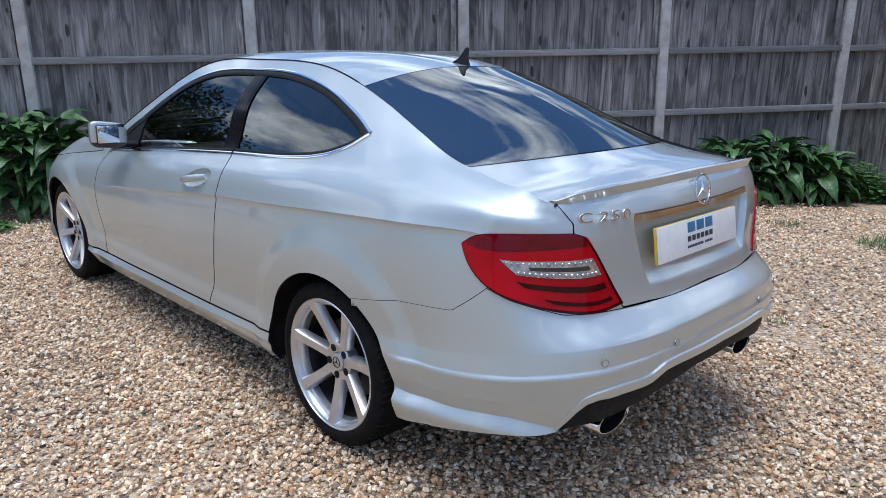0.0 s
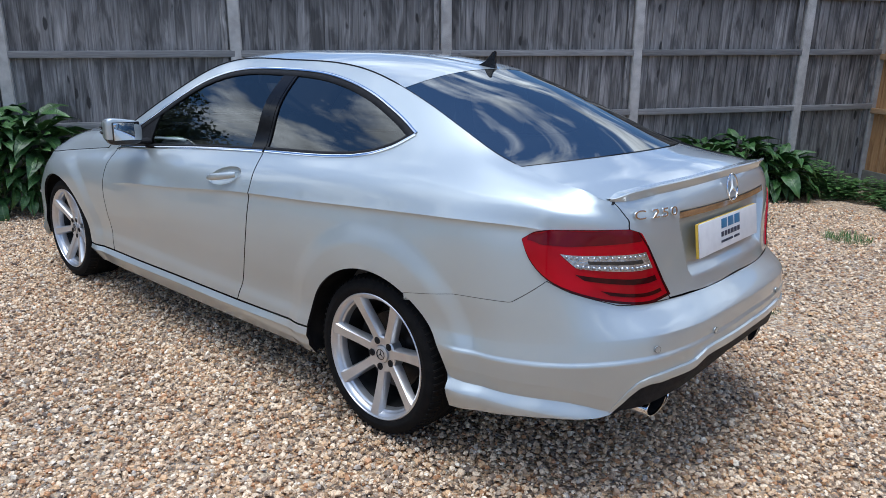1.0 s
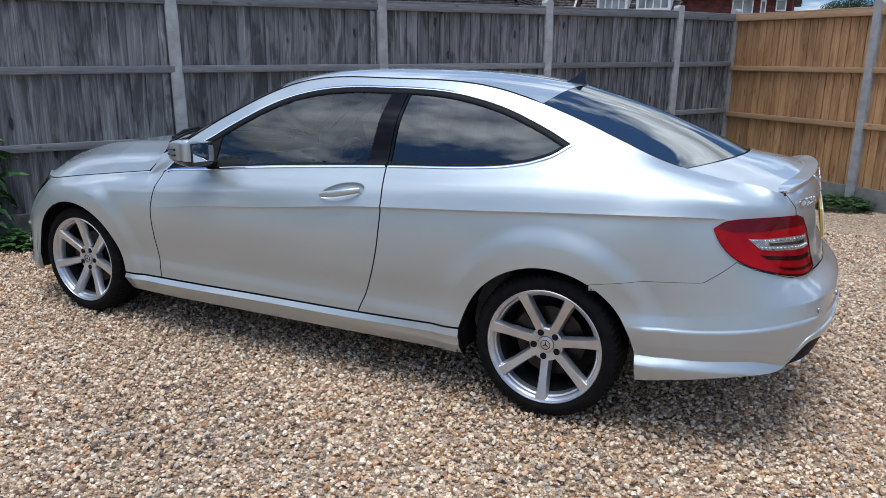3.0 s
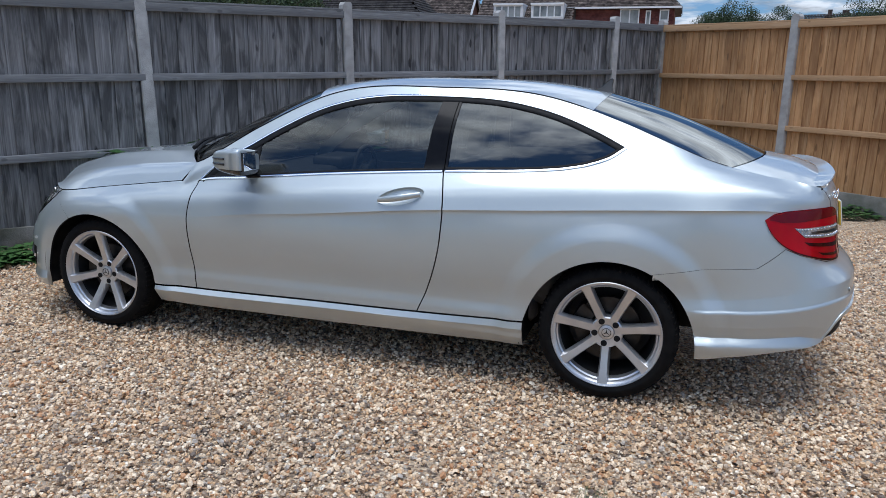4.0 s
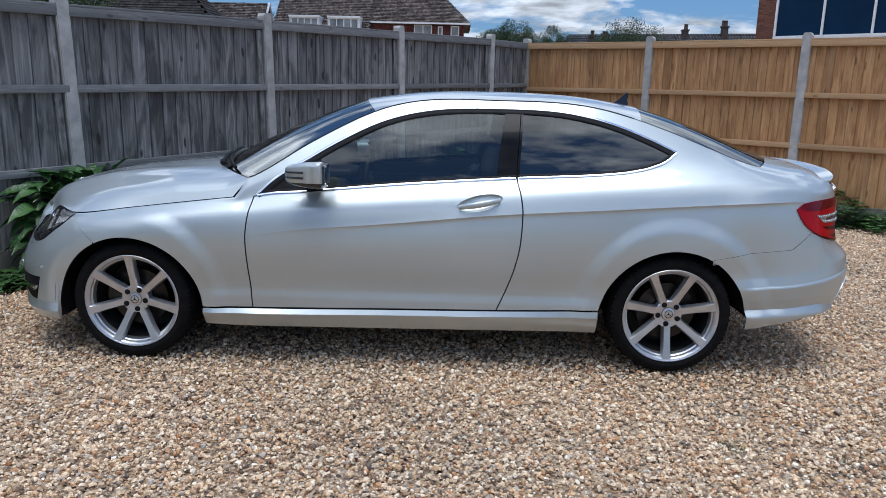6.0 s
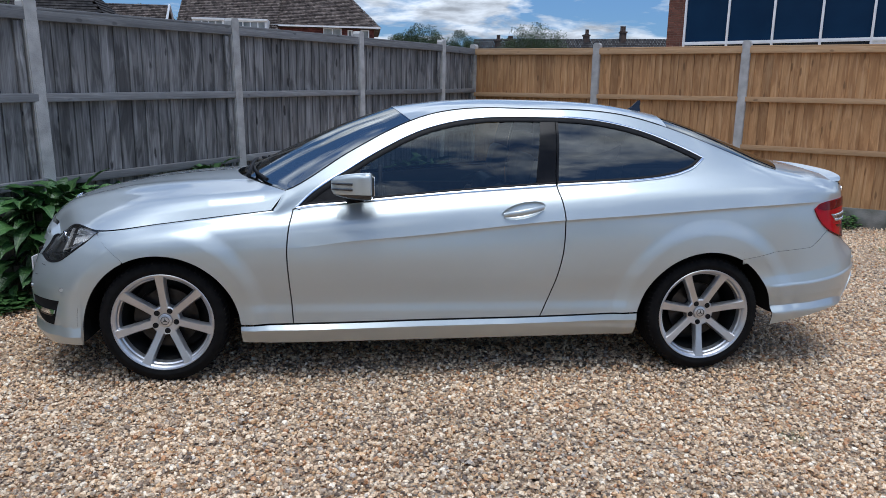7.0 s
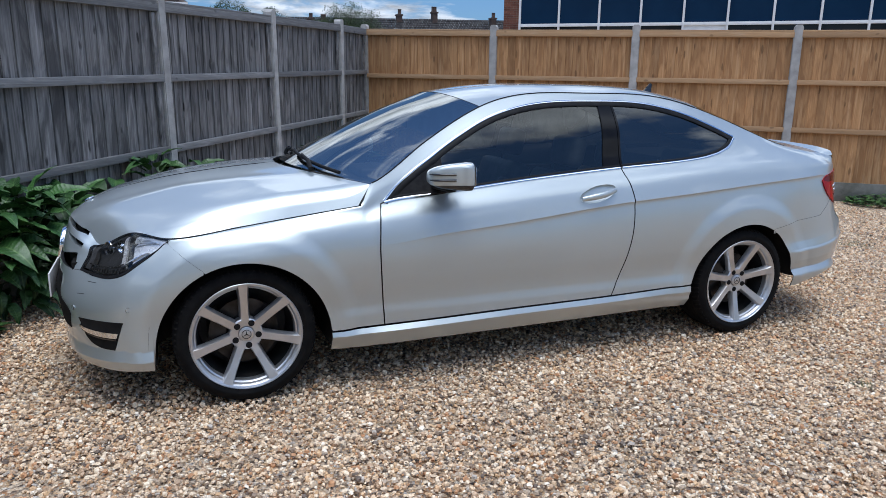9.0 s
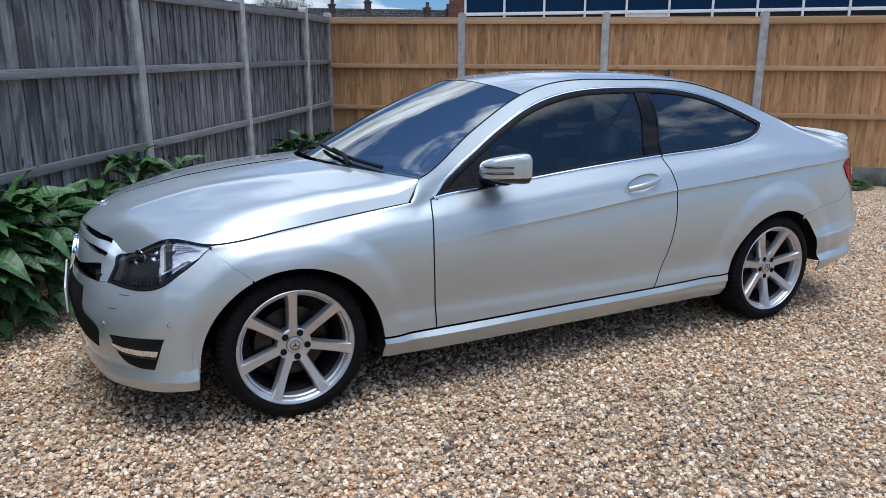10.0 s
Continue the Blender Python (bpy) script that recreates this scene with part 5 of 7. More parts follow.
# mirrors
MX, MY, MZ = 1.778, 0.866, 0.998
for s in (1, -1):
    shell = bmesh.new()
    bmesh.ops.create_uvsphere(shell, u_segments=48, v_segments=32, radius=1.0)
    for v in shell.verts:
        x, y, z = v.co
        q = lambda t, e: math.copysign(abs(t) ** e, t)
        x, y, z = q(x, 0.8 if x > 0 else 0.22), q(y, 0.42), q(z, 0.45)
        back = 0.042 if x < 0 else 0.160
        taper = 1 - 0.16 * max(x, 0)
        v.co = (back * x - 0.028 * max(y, 0) ** 2 * (x > 0), 0.086 * taper * y, (0.066 * taper * z + 0.006 * y * (z > 0) - 0.006 * (1 - y) * (z > 0)))
    sole = shell.copy()
    for half, z, keep in ((shell, -0.0405, "upper"), (sole, -0.0425, "lower")):
        cutting = bmesh.ops.bisect_plane(half, geom=half.verts[:] + half.edges[:] + half.faces[:], plane_co=(0, 0, z), plane_no=(0, -0.06, 1), clear_inner=keep == "upper", clear_outer=keep == "lower")
        bmesh.ops.contextual_create(half, geom=[e for e in cutting["geom_cut"] if isinstance(e, bmesh.types.BMEdge)])
    smooth(shell, 70)
    shell.transform(Matrix.Translation((MX, MY, MZ)) @ pose(0, 0, 0, 0, 0, -5))
    mir = part("door_mirror", shell if s > 0 else flipped(shell), PAINT, car, "silver door mirror with a dark slot")

    def piece(name, bm, m, lab=""):
        part(name, bm if s > 0 else flipped(bm), m, mir, lab)

    piece("mirror_frame", block(MX - 0.0445, MX - 0.030, MY - 0.070, MY + 0.066, MZ - 0.046, MZ + 0.048, 0.006), GLOSS_BLACK)
    piece("mirror_glass", block(MX - 0.0465, MX - 0.0445, MY - 0.040, MY + 0.062, MZ - 0.041, MZ + 0.043, 0.001), MIRROR, "mirror glass")
    foot = tube([(MX + 0.05, 0.715, MZ - 0.070), (MX + 0.05, 0.78, MZ - 0.066), (MX + 0.045, MY, MZ - 0.060)], [0.046, 0.042, 0.036], 14)
    for v in foot.verts:
        v.co.z = MZ - 0.062 + (v.co.z - MZ + 0.062) * 0.38
    piece("mirror_foot", foot, PLASTIC, "black mirror foot")
    smooth(sole, 60)
    sole.transform(Matrix.Translation((MX, MY, MZ)) @ pose(0, 0, 0, 0, 0, -5))
    piece("mirror_sole", sole, GLOSS_BLACK)
    for dz, y0, y1 in ((0.012, -0.030, 0.080), (-0.014, -0.055, 0.080)):
        pts = []
        for t in np.linspace(0, 1, 11):
            y = y0 + (y1 - y0) * t
            w = min(abs(y) / 0.086, 0.999)
            fx = 0.152 * (1 - w ** (1 / 0.42)) ** 0.4 - 0.028 * max(y / 0.086, 0) ** 2
            pts.append((MX + fx + 0.001 + 0.0087 * y / 0.1, MY + y * 0.97, MZ + dz + 0.03 * y))
        piece("mirror_slot", tube(pts, [0.0015] + [0.0048] * 9 + [0.006], 8), GLOSS_BLACK)


# wheels
def wheel(phase):
    w = rig("wheel", "", "")
    tyre = lathe([(0.222, -0.10), (0.232, -0.108), (0.250, -0.117), (0.270, -0.118), (0.288, -0.112), (0.300, -0.100), (0.307, -0.082), (0.309, -0.03), (0.309, 0.03), (0.307, 0.082), (0.300, 0.100), (0.288, 0.112), (0.270, 0.118), (0.262, 0.1195), (0.2605, 0.1185), (0.250, 0.117), (0.238, 0.111), (0.230, 0.104)], 96, angle=60)
    t = part("tyre", tyre, RUBBER, w, "black low-profile tyre")
    grooves = []
    for d in (-0.058, -0.02, 0.02, 0.058):
        grooves.append(lathe([(0.3078, d - 0.004), (0.3098, d - 0.0035), (0.3098, d + 0.0035), (0.3078, d + 0.004)], 72))
    part("tread_groove", join(*grooves), UNDER, t)
    blocks = []
    for k in range(72):
        for sgn in (-1, 1):
            b = block(-0.0035, 0.0035, -0.020, 0.020, -0.004, 0.0025)
            b.transform(pose(0, 0, 0, 0, k * 5 + 2.5 * (sgn > 0), 0) @ Matrix.Translation((0, sgn * 0.088, 0.3040)) @ pose(0, 0, 0, -sgn * 17, 0, sgn * 12))
            blocks.append(b)
    tagged(part("tread_block", join(*blocks), UNDER, t), kind="stuff")
    rim = lathe([(0.205, -0.09), (0.212, 0.02), (0.210, 0.060), (0.215, 0.085), (0.226, 0.094), (0.231, 0.101), (0.237, 0.104), (0.2425, 0.110), (0.244, 0.114), (0.241, 0.1165), (0.2385, 0.1155), (0.2370, 0.1125), (0.2330, 0.1105), (0.2275, 0.1060), (0.2220, 0.094), (0.2185, 0.068)], 96, angle=30)
    part("rim", rim, ALLOY, w, "silver alloy rim")
    # barrel in the near-black alloy, coloured as if deep in shade
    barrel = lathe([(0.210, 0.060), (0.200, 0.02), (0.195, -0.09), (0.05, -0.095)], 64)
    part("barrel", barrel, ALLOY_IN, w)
    for k in range(7):
        ang = phase + k * 360 / 7
        bm = bmesh.new()
        ribs = []
        for r, hw, d, th in ((0.040, 0.026, 0.070, 0.040), (0.070, 0.0195, 0.074, 0.036), (0.120, 0.0188, 0.084, 0.034), (0.170, 0.0198, 0.096, 0.032), (0.212, 0.0220, 0.106, 0.030), (0.2335, 0.0270, 0.1105, 0.022)):
            ribs.append([bm.verts.new(v) for v in ((r, d - th, -hw * 1.22), (r, d - 0.008, -hw * 1.04), (r, d, -hw * 0.80), (r, d, hw * 0.80), (r, d - 0.008, hw * 1.04), (r, d - th, hw * 1.22))])
        for a, b in zip(ribs, ribs[1:]):
            for i in range(5):
                bm.faces.new((a[i], a[i + 1], b[i + 1], b[i]))
        bmesh.ops.recalc_face_normals(bm, faces=bm.faces[:])
        smooth(bm, 24)
        bm.transform(pose(0, 0, 0, 0, -ang, 0))
        part("spoke", bm, ALLOY, w, "flat-faced alloy spoke" if k == 0 else "")
    hub = lathe([(0.0001, 0.062), (0.030, 0.062), (0.036, 0.070), (0.066, 0.0735), (0.072, 0.069), (0.074, 0.03)], 56, angle=30)
    part("hub", hub, ALLOY, w)
    cap = lathe([(0.0001, 0.0785), (0.028, 0.0780), (0.0325, 0.0755), (0.0335, 0.060)], 40)
    cp = part("centre_cap", cap, ALLOY, w, "grey centre cap with a plain emblem")
    ring = emblem(0.021, 0.002)
    ring.transform(pose(0, 0.0785, 0))
    part("cap_emblem", ring, ALLOY_IN, cp)
    for k in range(5):
        a = radians(90 + 72 * k + phase * 0.3)
        for nm, prof, m in (("bolt_hole", [(0.0001, 0.0742), (0.0140, 0.0742), (0.0143, 0.070)], SEAL), ("bolt", [(0.0001, 0.0755), (0.0055, 0.0755), (0.0065, 0.0735), (0.0065, 0.070)], UNDER)):
            b = lathe(prof, 16)
            b.transform(pose(0.0535 * math.cos(a), 0, 0.0535 * math.sin(a)))
            part(nm, b, m, w)
    disc = lathe([(0.075, -0.012), (0.075, 0.012), (0.148, 0.012), (0.148, -0.012)], 56)
    dd = part("brake_disc", disc, IRON, w, "worn iron brake disc")
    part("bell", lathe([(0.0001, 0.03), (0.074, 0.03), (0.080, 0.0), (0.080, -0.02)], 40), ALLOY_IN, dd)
    cal = lathe([(0.085, -0.04), (0.085, 0.035), (0.158, 0.035), (0.162, -0.04)], 72)
    bmesh.ops.delete(cal, geom=[v for v in cal.verts if math.cos(math.atan2(v.co.z, v.co.x) - radians(20)) < math.cos(radians(27))], context="VERTS")
    part("caliper", cal, IRON, w)
    return w


WHEEL_Y = 0.698
for hx, ph, front in ((0.0, -90, False), (HUBS[1], 88, True)):
    w = wheel(ph)
    w.parent = car
    w.matrix_basis = pose(hx, WHEEL_Y, HUB_Z)
    w["label"] = "silver seven-spoke alloy wheel with a black tyre"
    w2 = copy_thing(w, pose(hx, -WHEEL_Y, HUB_Z, 0, 0, 180))
    w2.parent = car

# wheel housings, floor and cabin lining
for hx in HUBS:
    for s in (1, -1):
        bm = lathe([(0.41, 0.0), (0.392, 0.04), (0.392, 0.30), (0.36, 0.33), (0.001, 0.33)], 48)
        bmesh.ops.delete(bm, geom=[v for v in bm.verts if v.co.z < (-0.03 if hx == 0 and v.co.x < 0 else -0.13)], context="VERTS")
        bm.transform(Matrix.Translation((hx, 0.80, HUB_Z)) @ Matrix.Diagonal((0.985, -1, 0.93, 1)))
        part("wheel_housing", bm if s > 0 else flipped(bm), UNDER, car, "dark wheel housing")
part("underbody", join(block(0.42, 2.34, -0.745, 0.745, 0.215, 0.30, 0.02), block(-0.72, 0.42, -0.44, 0.44, 0.27, 0.34, 0.02), block(2.34, 3.42, -0.44, 0.44, 0.215, 0.32, 0.02), block(-0.86, -0.38, -0.62, 0.62, 0.37, 0.42), block(3.14, 3.3, -0.70, 0.70, 0.22, 0.5), block(3.3, 3.46, -0.45, 0.45, 0.22, 0.62)), UNDER, car, "dark underbody")
for piece_of_lining in (block(0.42, 2.30, 0.70, 0.745, 0.28, 0.84), block(0.42, 2.30, -0.745, -0.70, 0.28, 0.84), block(-0.44, 0.42, 0.60, 0.655, 0.66, 0.98), block(-0.44, 0.42, -0.655, -0.60, 0.66, 0.98), block(0.42, 2.3, -0.7, 0.7, 0.29, 0.32), block(2.2, 2.26, -0.70, 0.70, 0.3, 0.86), block(-0.46, 0.40, -0.6, 0.6, 0.60, 0.66), block(2.26, 3.2, -0.66, 0.66, 0.70, 0.73)):
    part("cabin_lining", piece_of_lining, TRIM_DARK, car)
part("parcel_shelf", block(-0.62, 0.05, -0.58, 0.58, 0.94, 0.96, 0.005), TRIM_DARK, car)


def top_sheet(d0, d1, u0, u1, m, lift):
    return both(from_edge(d0, d1, u0, u1, m), 24, 24, lift=lift, flange=0)


part("headlining", panel("headlining", top_sheet(roof_rear, roof_front, 0.16, 1.53, roof_mid, -0.03)), LINING, car, "pale headlining")

# seats, dashboard, wheel


def seat(x, y, wide, high):
    st = rig("seat", "", "")
    cushion = block(-0.27, 0.24, -wide, wide, 0.26, 0.40, 0.05, 3)
    part("seat_cushion", cushion, LEATHER, st)
    back = block(-0.075, 0.075, -wide, wide, 0.0, high, 0.055, 3)
    back.transform(Matrix.Translation((-0.27, 0, 0.36)) @ pose(0, 0, 0, 0, -20, 0))
    part("backrest", back, LEATHER, st)
    for sy in (-1, 1):
        b = block(-0.05, 0.11, -0.045, 0.045, 0.02, high - 0.12, 0.035, 3)
        b.transform(Matrix.Translation((-0.27, sy * (wide - 0.04), 0.36)) @ pose(0, 0, 0, 0, -20, 0))
        part("bolster", b, LEATHER, st)
    head = block(-0.045, 0.05, -0.13, 0.13, 0.0, 0.17, 0.045, 3)
    head.transform(Matrix.Translation((-0.27 - 0.34 * (high + 0.03), 0, 0.37 + 0.94 * (high + 0.03))) @ pose(0, 0, 0, 0, -12, 0))
    part("headrest", head, LEATHER, st)
    st.parent = car
    st.matrix_basis = pose(x, y, 0)
    st["label"] = "grey leather seat seen through the glass"
    return st


for y in (0.36, -0.36):
    seat(1.42, y, 0.25, 0.60)
    seat(0.62, y, 0.26, 0.50)
dash = block(1.78, 2.30, -0.69, 0.69, 0.62, 0.86, 0.07, 3)
dash.verts.ensure_lookup_table()
dashboard = part("dashboard", dash, TRIM_DARK, car, "dark dashboard")
part("instrument_hood", block(1.76, 1.98, -0.54, -0.20, 0.84, 0.915, 0.035, 3), TRIM_DARK, dashboard)
wheel_rim = lathe([(0.172 + 0.014 * math.cos(a), 0.014 * math.sin(a)) for a in np.linspace(0, 2 * math.pi, 13)], 48)
spokes = [block(-0.165, 0.165, -0.012, 0.012, -0.022, 0.022, 0.008), block(-0.02, 0.02, -0.012, 0.012, -0.165, 0.0, 0.008), lathe([(0.0001, 0.03), (0.05, 0.028), (0.062, 0.0), (0.05, -0.03), (0.0001, -0.03)], 32)]
sw = join(wheel_rim, *spokes)
sw.transform(Matrix.Translation((1.68, -0.37, 0.80)) @ pose(0, 0, 0, 0, -24, -90))
part("steering_wheel", sw, TRIM_DARK, car, "black steering wheel")
part("cabin_mirror", block(1.66, 1.69, -0.12, 0.12, 1.225, 1.285, 0.012), TRIM_DARK, car)

# cowl, wipers, aerial
cowl = coons(lambda a: body(2.165 + 0.070 * np.asarray(a), 10.0), lambda a: np.stack([2.44 + 0.06 * np.asarray(a), 0 * np.asarray(a), 0.985 + 0 * np.asarray(a)], -1), bow((2.165, 0.690, 0.940), (2.44, 0, 0.985), 2.0), hood_back)
part("cowl", panel("cowl", both(window_of(cowl, 0, 0.72, 0.24, 1.0), 8, 40, lift=-0.034, flange=0.02)), PLASTIC, car, "black scuttle panel under the wipers")
scr = from_edge(roof_front, screen_low, 1.540, 2.165, screen_mid)
for s, b0, b1, a0, a1 in ((1, 0.20, 0.98, 0.985, 0.90), (-1, 0.18, 0.80, 0.985, 0.91)):
    pts = []
    for t in np.linspace(0, 1, 14):
        p = scr(np.array(a0 + (a1 - a0) * t), np.array(b0 + (b1 - b0) * t))
        pts.append((p[0] + 0.012, s * p[1], p[2] + 0.016))
    part("wiper", tube(pts, [0.009] * 13 + [0.004], 8), PLASTIC, car, "black wiper")
    arm = tube([(pts[3][0] + 0.05, pts[3][1], pts[3][2] - 0.012), (pts[5][0] + 0.02, pts[5][1], pts[5][2] + 0.012), (pts[8][0], pts[8][1], pts[8][2] + 0.012)], [0.013, 0.010, 0.007], 8)
    part("wiper_arm", arm, PLASTIC, car)
fin = prism([(0.108, -0.006), (0.235, 0.002), (0.205, 0.012), (0.172, 0.027), (0.150, 0.050), (0.130, 0.070), (0.114, 0.072), (0.113, 0.055), (0.117, 0.030), (0.112, 0.010)], -0.011, 0.011, 0.004)
for v in fin.verts:
    v.co.y *= max(0.22, 1 - (max(v.co.z, 0) / 0.045) ** 0.6)
    v.co.z += 1.352
part("aerial", fin, GLOSS_BLACK, car, "black shark-fin aerial")

# nose: grille, intakes, plate
grille_fn = between(lambda v: grille_in(v) + 0.002, flat(U_NOSE), lambda u: v_at(u, 0.594), flat(9.97))
grille = part("grille", panel("grille", both(grille_fn, 30, 24, lift=-0.040, flange=0.0)), UNDER, car, "radiator grille with two silver bars")
pillar = between(lambda v: lamp_in(v) + 0.004, lambda v: grille_in(v), lambda u: nose_v(u) + 0.02, flat(9.97))
pair("grille_pillar", pillar, 16, 40, PAINT, "silver upright between grille and headlight", flange=0.03)
slot_3 = curve_of([(3.58, 7.0), (3.66, 6.95), (3.77, 6.60), (3.89, 6.25), (4.1, 6.15)])
slot_2_low = curve_of([(3.58, 7.58), (3.66, 7.55), (3.76, 7.50), (3.86, 7.62), (3.95, 7.78), (4.1, 7.8)])
slot_2_top = curve_of([(3.58, 8.05), (3.66, 8.02), (3.78, 8.0), (3.86, 7.92), (3.95, 7.82), (4.1, 7.84)])
slot_1 = curve_of([(3.60, 9.55), (3.66, 9.40), (3.8, 9.2), (3.95, 9.3), (4.1, 9.5)])
for lo, hi in ((slot_3, slot_2_low), (slot_2_top, slot_1)):
    bar = between(lambda v: grille_in(v) + 0.003, flat(U_NOSE), lo, hi)
    part("grille_bar", panel("grille_bar", both(bar, 40, 14, lift=-0.004, flange=0.03)), PAINT, grille, "broad silver grille bar")
gs = emblem(0.085, 0.012)
gs.transform(pose(3.535, 0, 0.62, 0, 0, -90) @ pose(0, 0, 0, 12))
part("grille_emblem", gs, CHROME, grille, "large round chrome emblem")
hs = emblem(0.024, 0.004)
hs.transform(pose(3.405, 0, 0.833, 0, 0, -90) @ pose(0, 0, 0, 60))
part("bonnet_emblem", hs, CHROME, bonnet, "small round emblem")
fog_fn = region([(0, 3.301, 0.294), (0.5, 3.375, 0.299), (0.8, 3.42, 0.316), (1, 3.447, 0.341)], [(0, 3.253, 0.419), (0.5, 3.367, 0.418), (0.8, 3.44, 0.416), (1, 3.484, 0.414)])
for flip in (False, True):
    fg = part("fog_intake", panel("fog_intake", [sheet(fog_fn, 24, 12, lift=0.002, flange=0.01, mirrored=flip)]), UNDER, front_bumper, "dark lower intake with a bright lamp strip")
    part("lamp_strip", panel("lamp_strip", [sheet(window_of(fog_fn, 0.02, 1.0, 0.43, 0.60), 24, 8, lift=0.012, flange=0.016, mirrored=flip)]), CHROME, fg, "bright chrome lamp strip")
    part("strip_lip", panel("strip_lip", [sheet(window_of(fog_fn, 0.03, 1.0, 0.355, 0.395), 24, 4, lift=0.010, flange=0.012, mirrored=flip)]), GLOSS_BLACK, fg)
in_edge = curve_of([(2.4, 3.575), (3.74, 3.615), (3.95, 3.675), (4.2, 3.70), (5.4, 3.745)])
mid_in = between(in_edge, flat(U_NOSE), lambda u: v_at(u, 0.346 + 0.04 * (u - 3.575)), lambda u: v_at(u, 0.552))
part("lower_intake", panel("lower_intake", both(mid_in, 24, 30, lift=0.003, flange=0.01)), UNDER, front_bumper, "dark lower intake")
for u0, u1, z0, z1 in ((3.388, 3.445, 0.569, 0.567), (3.445, 3.499, 0.518, 0.513)):
    us = np.linspace(u0, u1, 8)
    pts = [tuple(p) for p in body(us, v_at(us, np.linspace(z0, z1, 8)))]
    part("scuff", tube(pts, [0.0006] + [0.0016] * 6 + [0.0006], 5), TRIM_DARK, front_bumper, "short dark scuff")
fp = part("front_plate", block(3.578, 3.586, -0.26, 0.26, 0.42, 0.531, 0.003), PLATE_WHITE, front_bumper, "white dealer cover with a dark bar")
part("print_bar", block(3.5862, 3.5872, -0.14, 0.14, 0.455, 0.495), PRINT_BLUE, fp)


# ---- ground ----
gb = bmesh.new()
ring = [(-400, -400), (400, -400), (400, 400), (-400, 400)]
gb.faces.new([gb.verts.new((x, y, -0.015)) for x, y in ring])
ground = tagged(part("ground", gb, GRAVEL_BED), "buff and grey flint gravel yard", "ground", kind="structure")


def gravel_mesh(rng, zones):
    """Loose stones scattered over zones (x0, x1, y0, y1, number a square metre, least and most length)."""
    shapes = []
    for _ in range(60):
        turn = np.sort(np.arange(6) * math.pi / 3 + rng.uniform(-0.35, 0.35, 6))
        far = rng.uniform(0.72, 1.0, 6)
        ring = np.stack([far * np.cos(turn), far * np.sin(turn)], 1)
        top = ring * rng.uniform(0.5, 0.85, (6, 1)) + rng.uniform(-0.1, 0.1, 2)
        shapes.append(0.5 * np.concatenate([np.c_[ring, rng.uniform(-0.75, -0.1, 6)], np.c_[top, 0.8 + rng.uniform(-0.15, 0.15) + top @ rng.uniform(-0.25, 0.25, 2)]]))
    shapes = np.array(shapes)
    sides = np.array([(k, (k + 1) % 6, 6 + (k + 1) % 6, 6 + k) for k in range(6)])
    caps = np.array([(6, 7, 8, 9), (6, 9, 10, 11)])
    quads = np.concatenate([sides, caps])
    V, count = [], 0
    for x0, x1, y0, y1, dens, small, large in zones:
        n = int((x1 - x0) * (y1 - y0) * dens)
        size = small * (large / small) ** (rng.uniform(0, 1, n) ** 1.6)
        dims = np.stack([size, size * rng.uniform(0.60, 0.95, n), size * rng.uniform(0.34, 0.58, n)], 1)
        s = shapes[rng.integers(0, len(shapes), n)] * dims[:, None, :]
        a, b, c = rng.uniform(0, 2 * math.pi, n), rng.normal(0, 0.34, n), rng.normal(0, 0.34, n)
        ca, sa, cb, sb, cc, sc = np.cos(a), np.sin(a), np.cos(b), np.sin(b), np.cos(c), np.sin(c)
        x, y, z = s[..., 0], s[..., 1], s[..., 2]
        y, z = y * cb[:, None] - z * sb[:, None], y * sb[:, None] + z * cb[:, None]
        x, z = x * cc[:, None] + z * sc[:, None], -x * sc[:, None] + z * cc[:, None]
        x, y = x * ca[:, None] - y * sa[:, None], x * sa[:, None] + y * ca[:, None]
        px, py = rng.uniform(x0, x1, n), rng.uniform(y0, y1, n)
        dunes = 0.006 * np.sin(px * 2.1 + 1.3 * np.sin(py * 1.7)) * np.sin(py * 2.6 + 0.7)
        pz = 0.029 * rng.uniform(0, 1, n) ** 0.8 - 0.016 + dunes - 0.002
        V.append(np.stack([x + px[:, None], y + py[:, None], z + pz[:, None]], 2).reshape(-1, 3))
        count += n
    V = np.concatenate(V)
    F = (quads[None] + 12 * np.arange(count)[:, None, None]).reshape(-1, 4)
    me = bpy.data.meshes.new("loose_gravel")
    me.vertices.add(len(V))
    me.vertices.foreach_set("co", V.astype(np.float32).ravel())
    me.loops.add(F.size)
    me.loops.foreach_set("vertex_index", F.astype(np.int32).ravel())
    me.polygons.add(len(F))
    me.polygons.foreach_set("loop_start", np.arange(0, F.size, 4, dtype=np.int32))
    me.polygons.foreach_set("use_smooth", np.zeros(len(F), dtype=bool))
    me.update()
    return me


ZONES = [
    (-2.3, 3.6, 0.75, 2.65, 4700, 0.012, 0.036),
    (-0.5, 3.2, 0.1, 0.75, 4000, 0.013, 0.036),
    (-2.4, -0.5, -1.4, 0.75, 4000, 0.013, 0.036),
    (3.2, 4.6, -0.9, 1.2, 3200, 0.013, 0.036),
    (-4.6, -0.9, -4.0, -1.4, 1500, 0.016, 0.036),
    (-4.4, -2.4, -1.4, 0.6, 2000, 0.016, 0.034),
    (-0.9, 1.6, -5.4, -1.6, 1100, 0.018, 0.040),
    (4.6, 6.2, -0.6, 1.6, 1400, 0.016, 0.036),
]
tagged(part("loose_gravel", gravel_mesh(np.random.default_rng(5), ZONES), GRAVEL), "loose buff, grey and rust flint stones on the yard", "gravel", kind="stuff")


# ---- fences ----
CORNER = Vector((0.092, -7.023, 0))
rnd = random.Random(11)


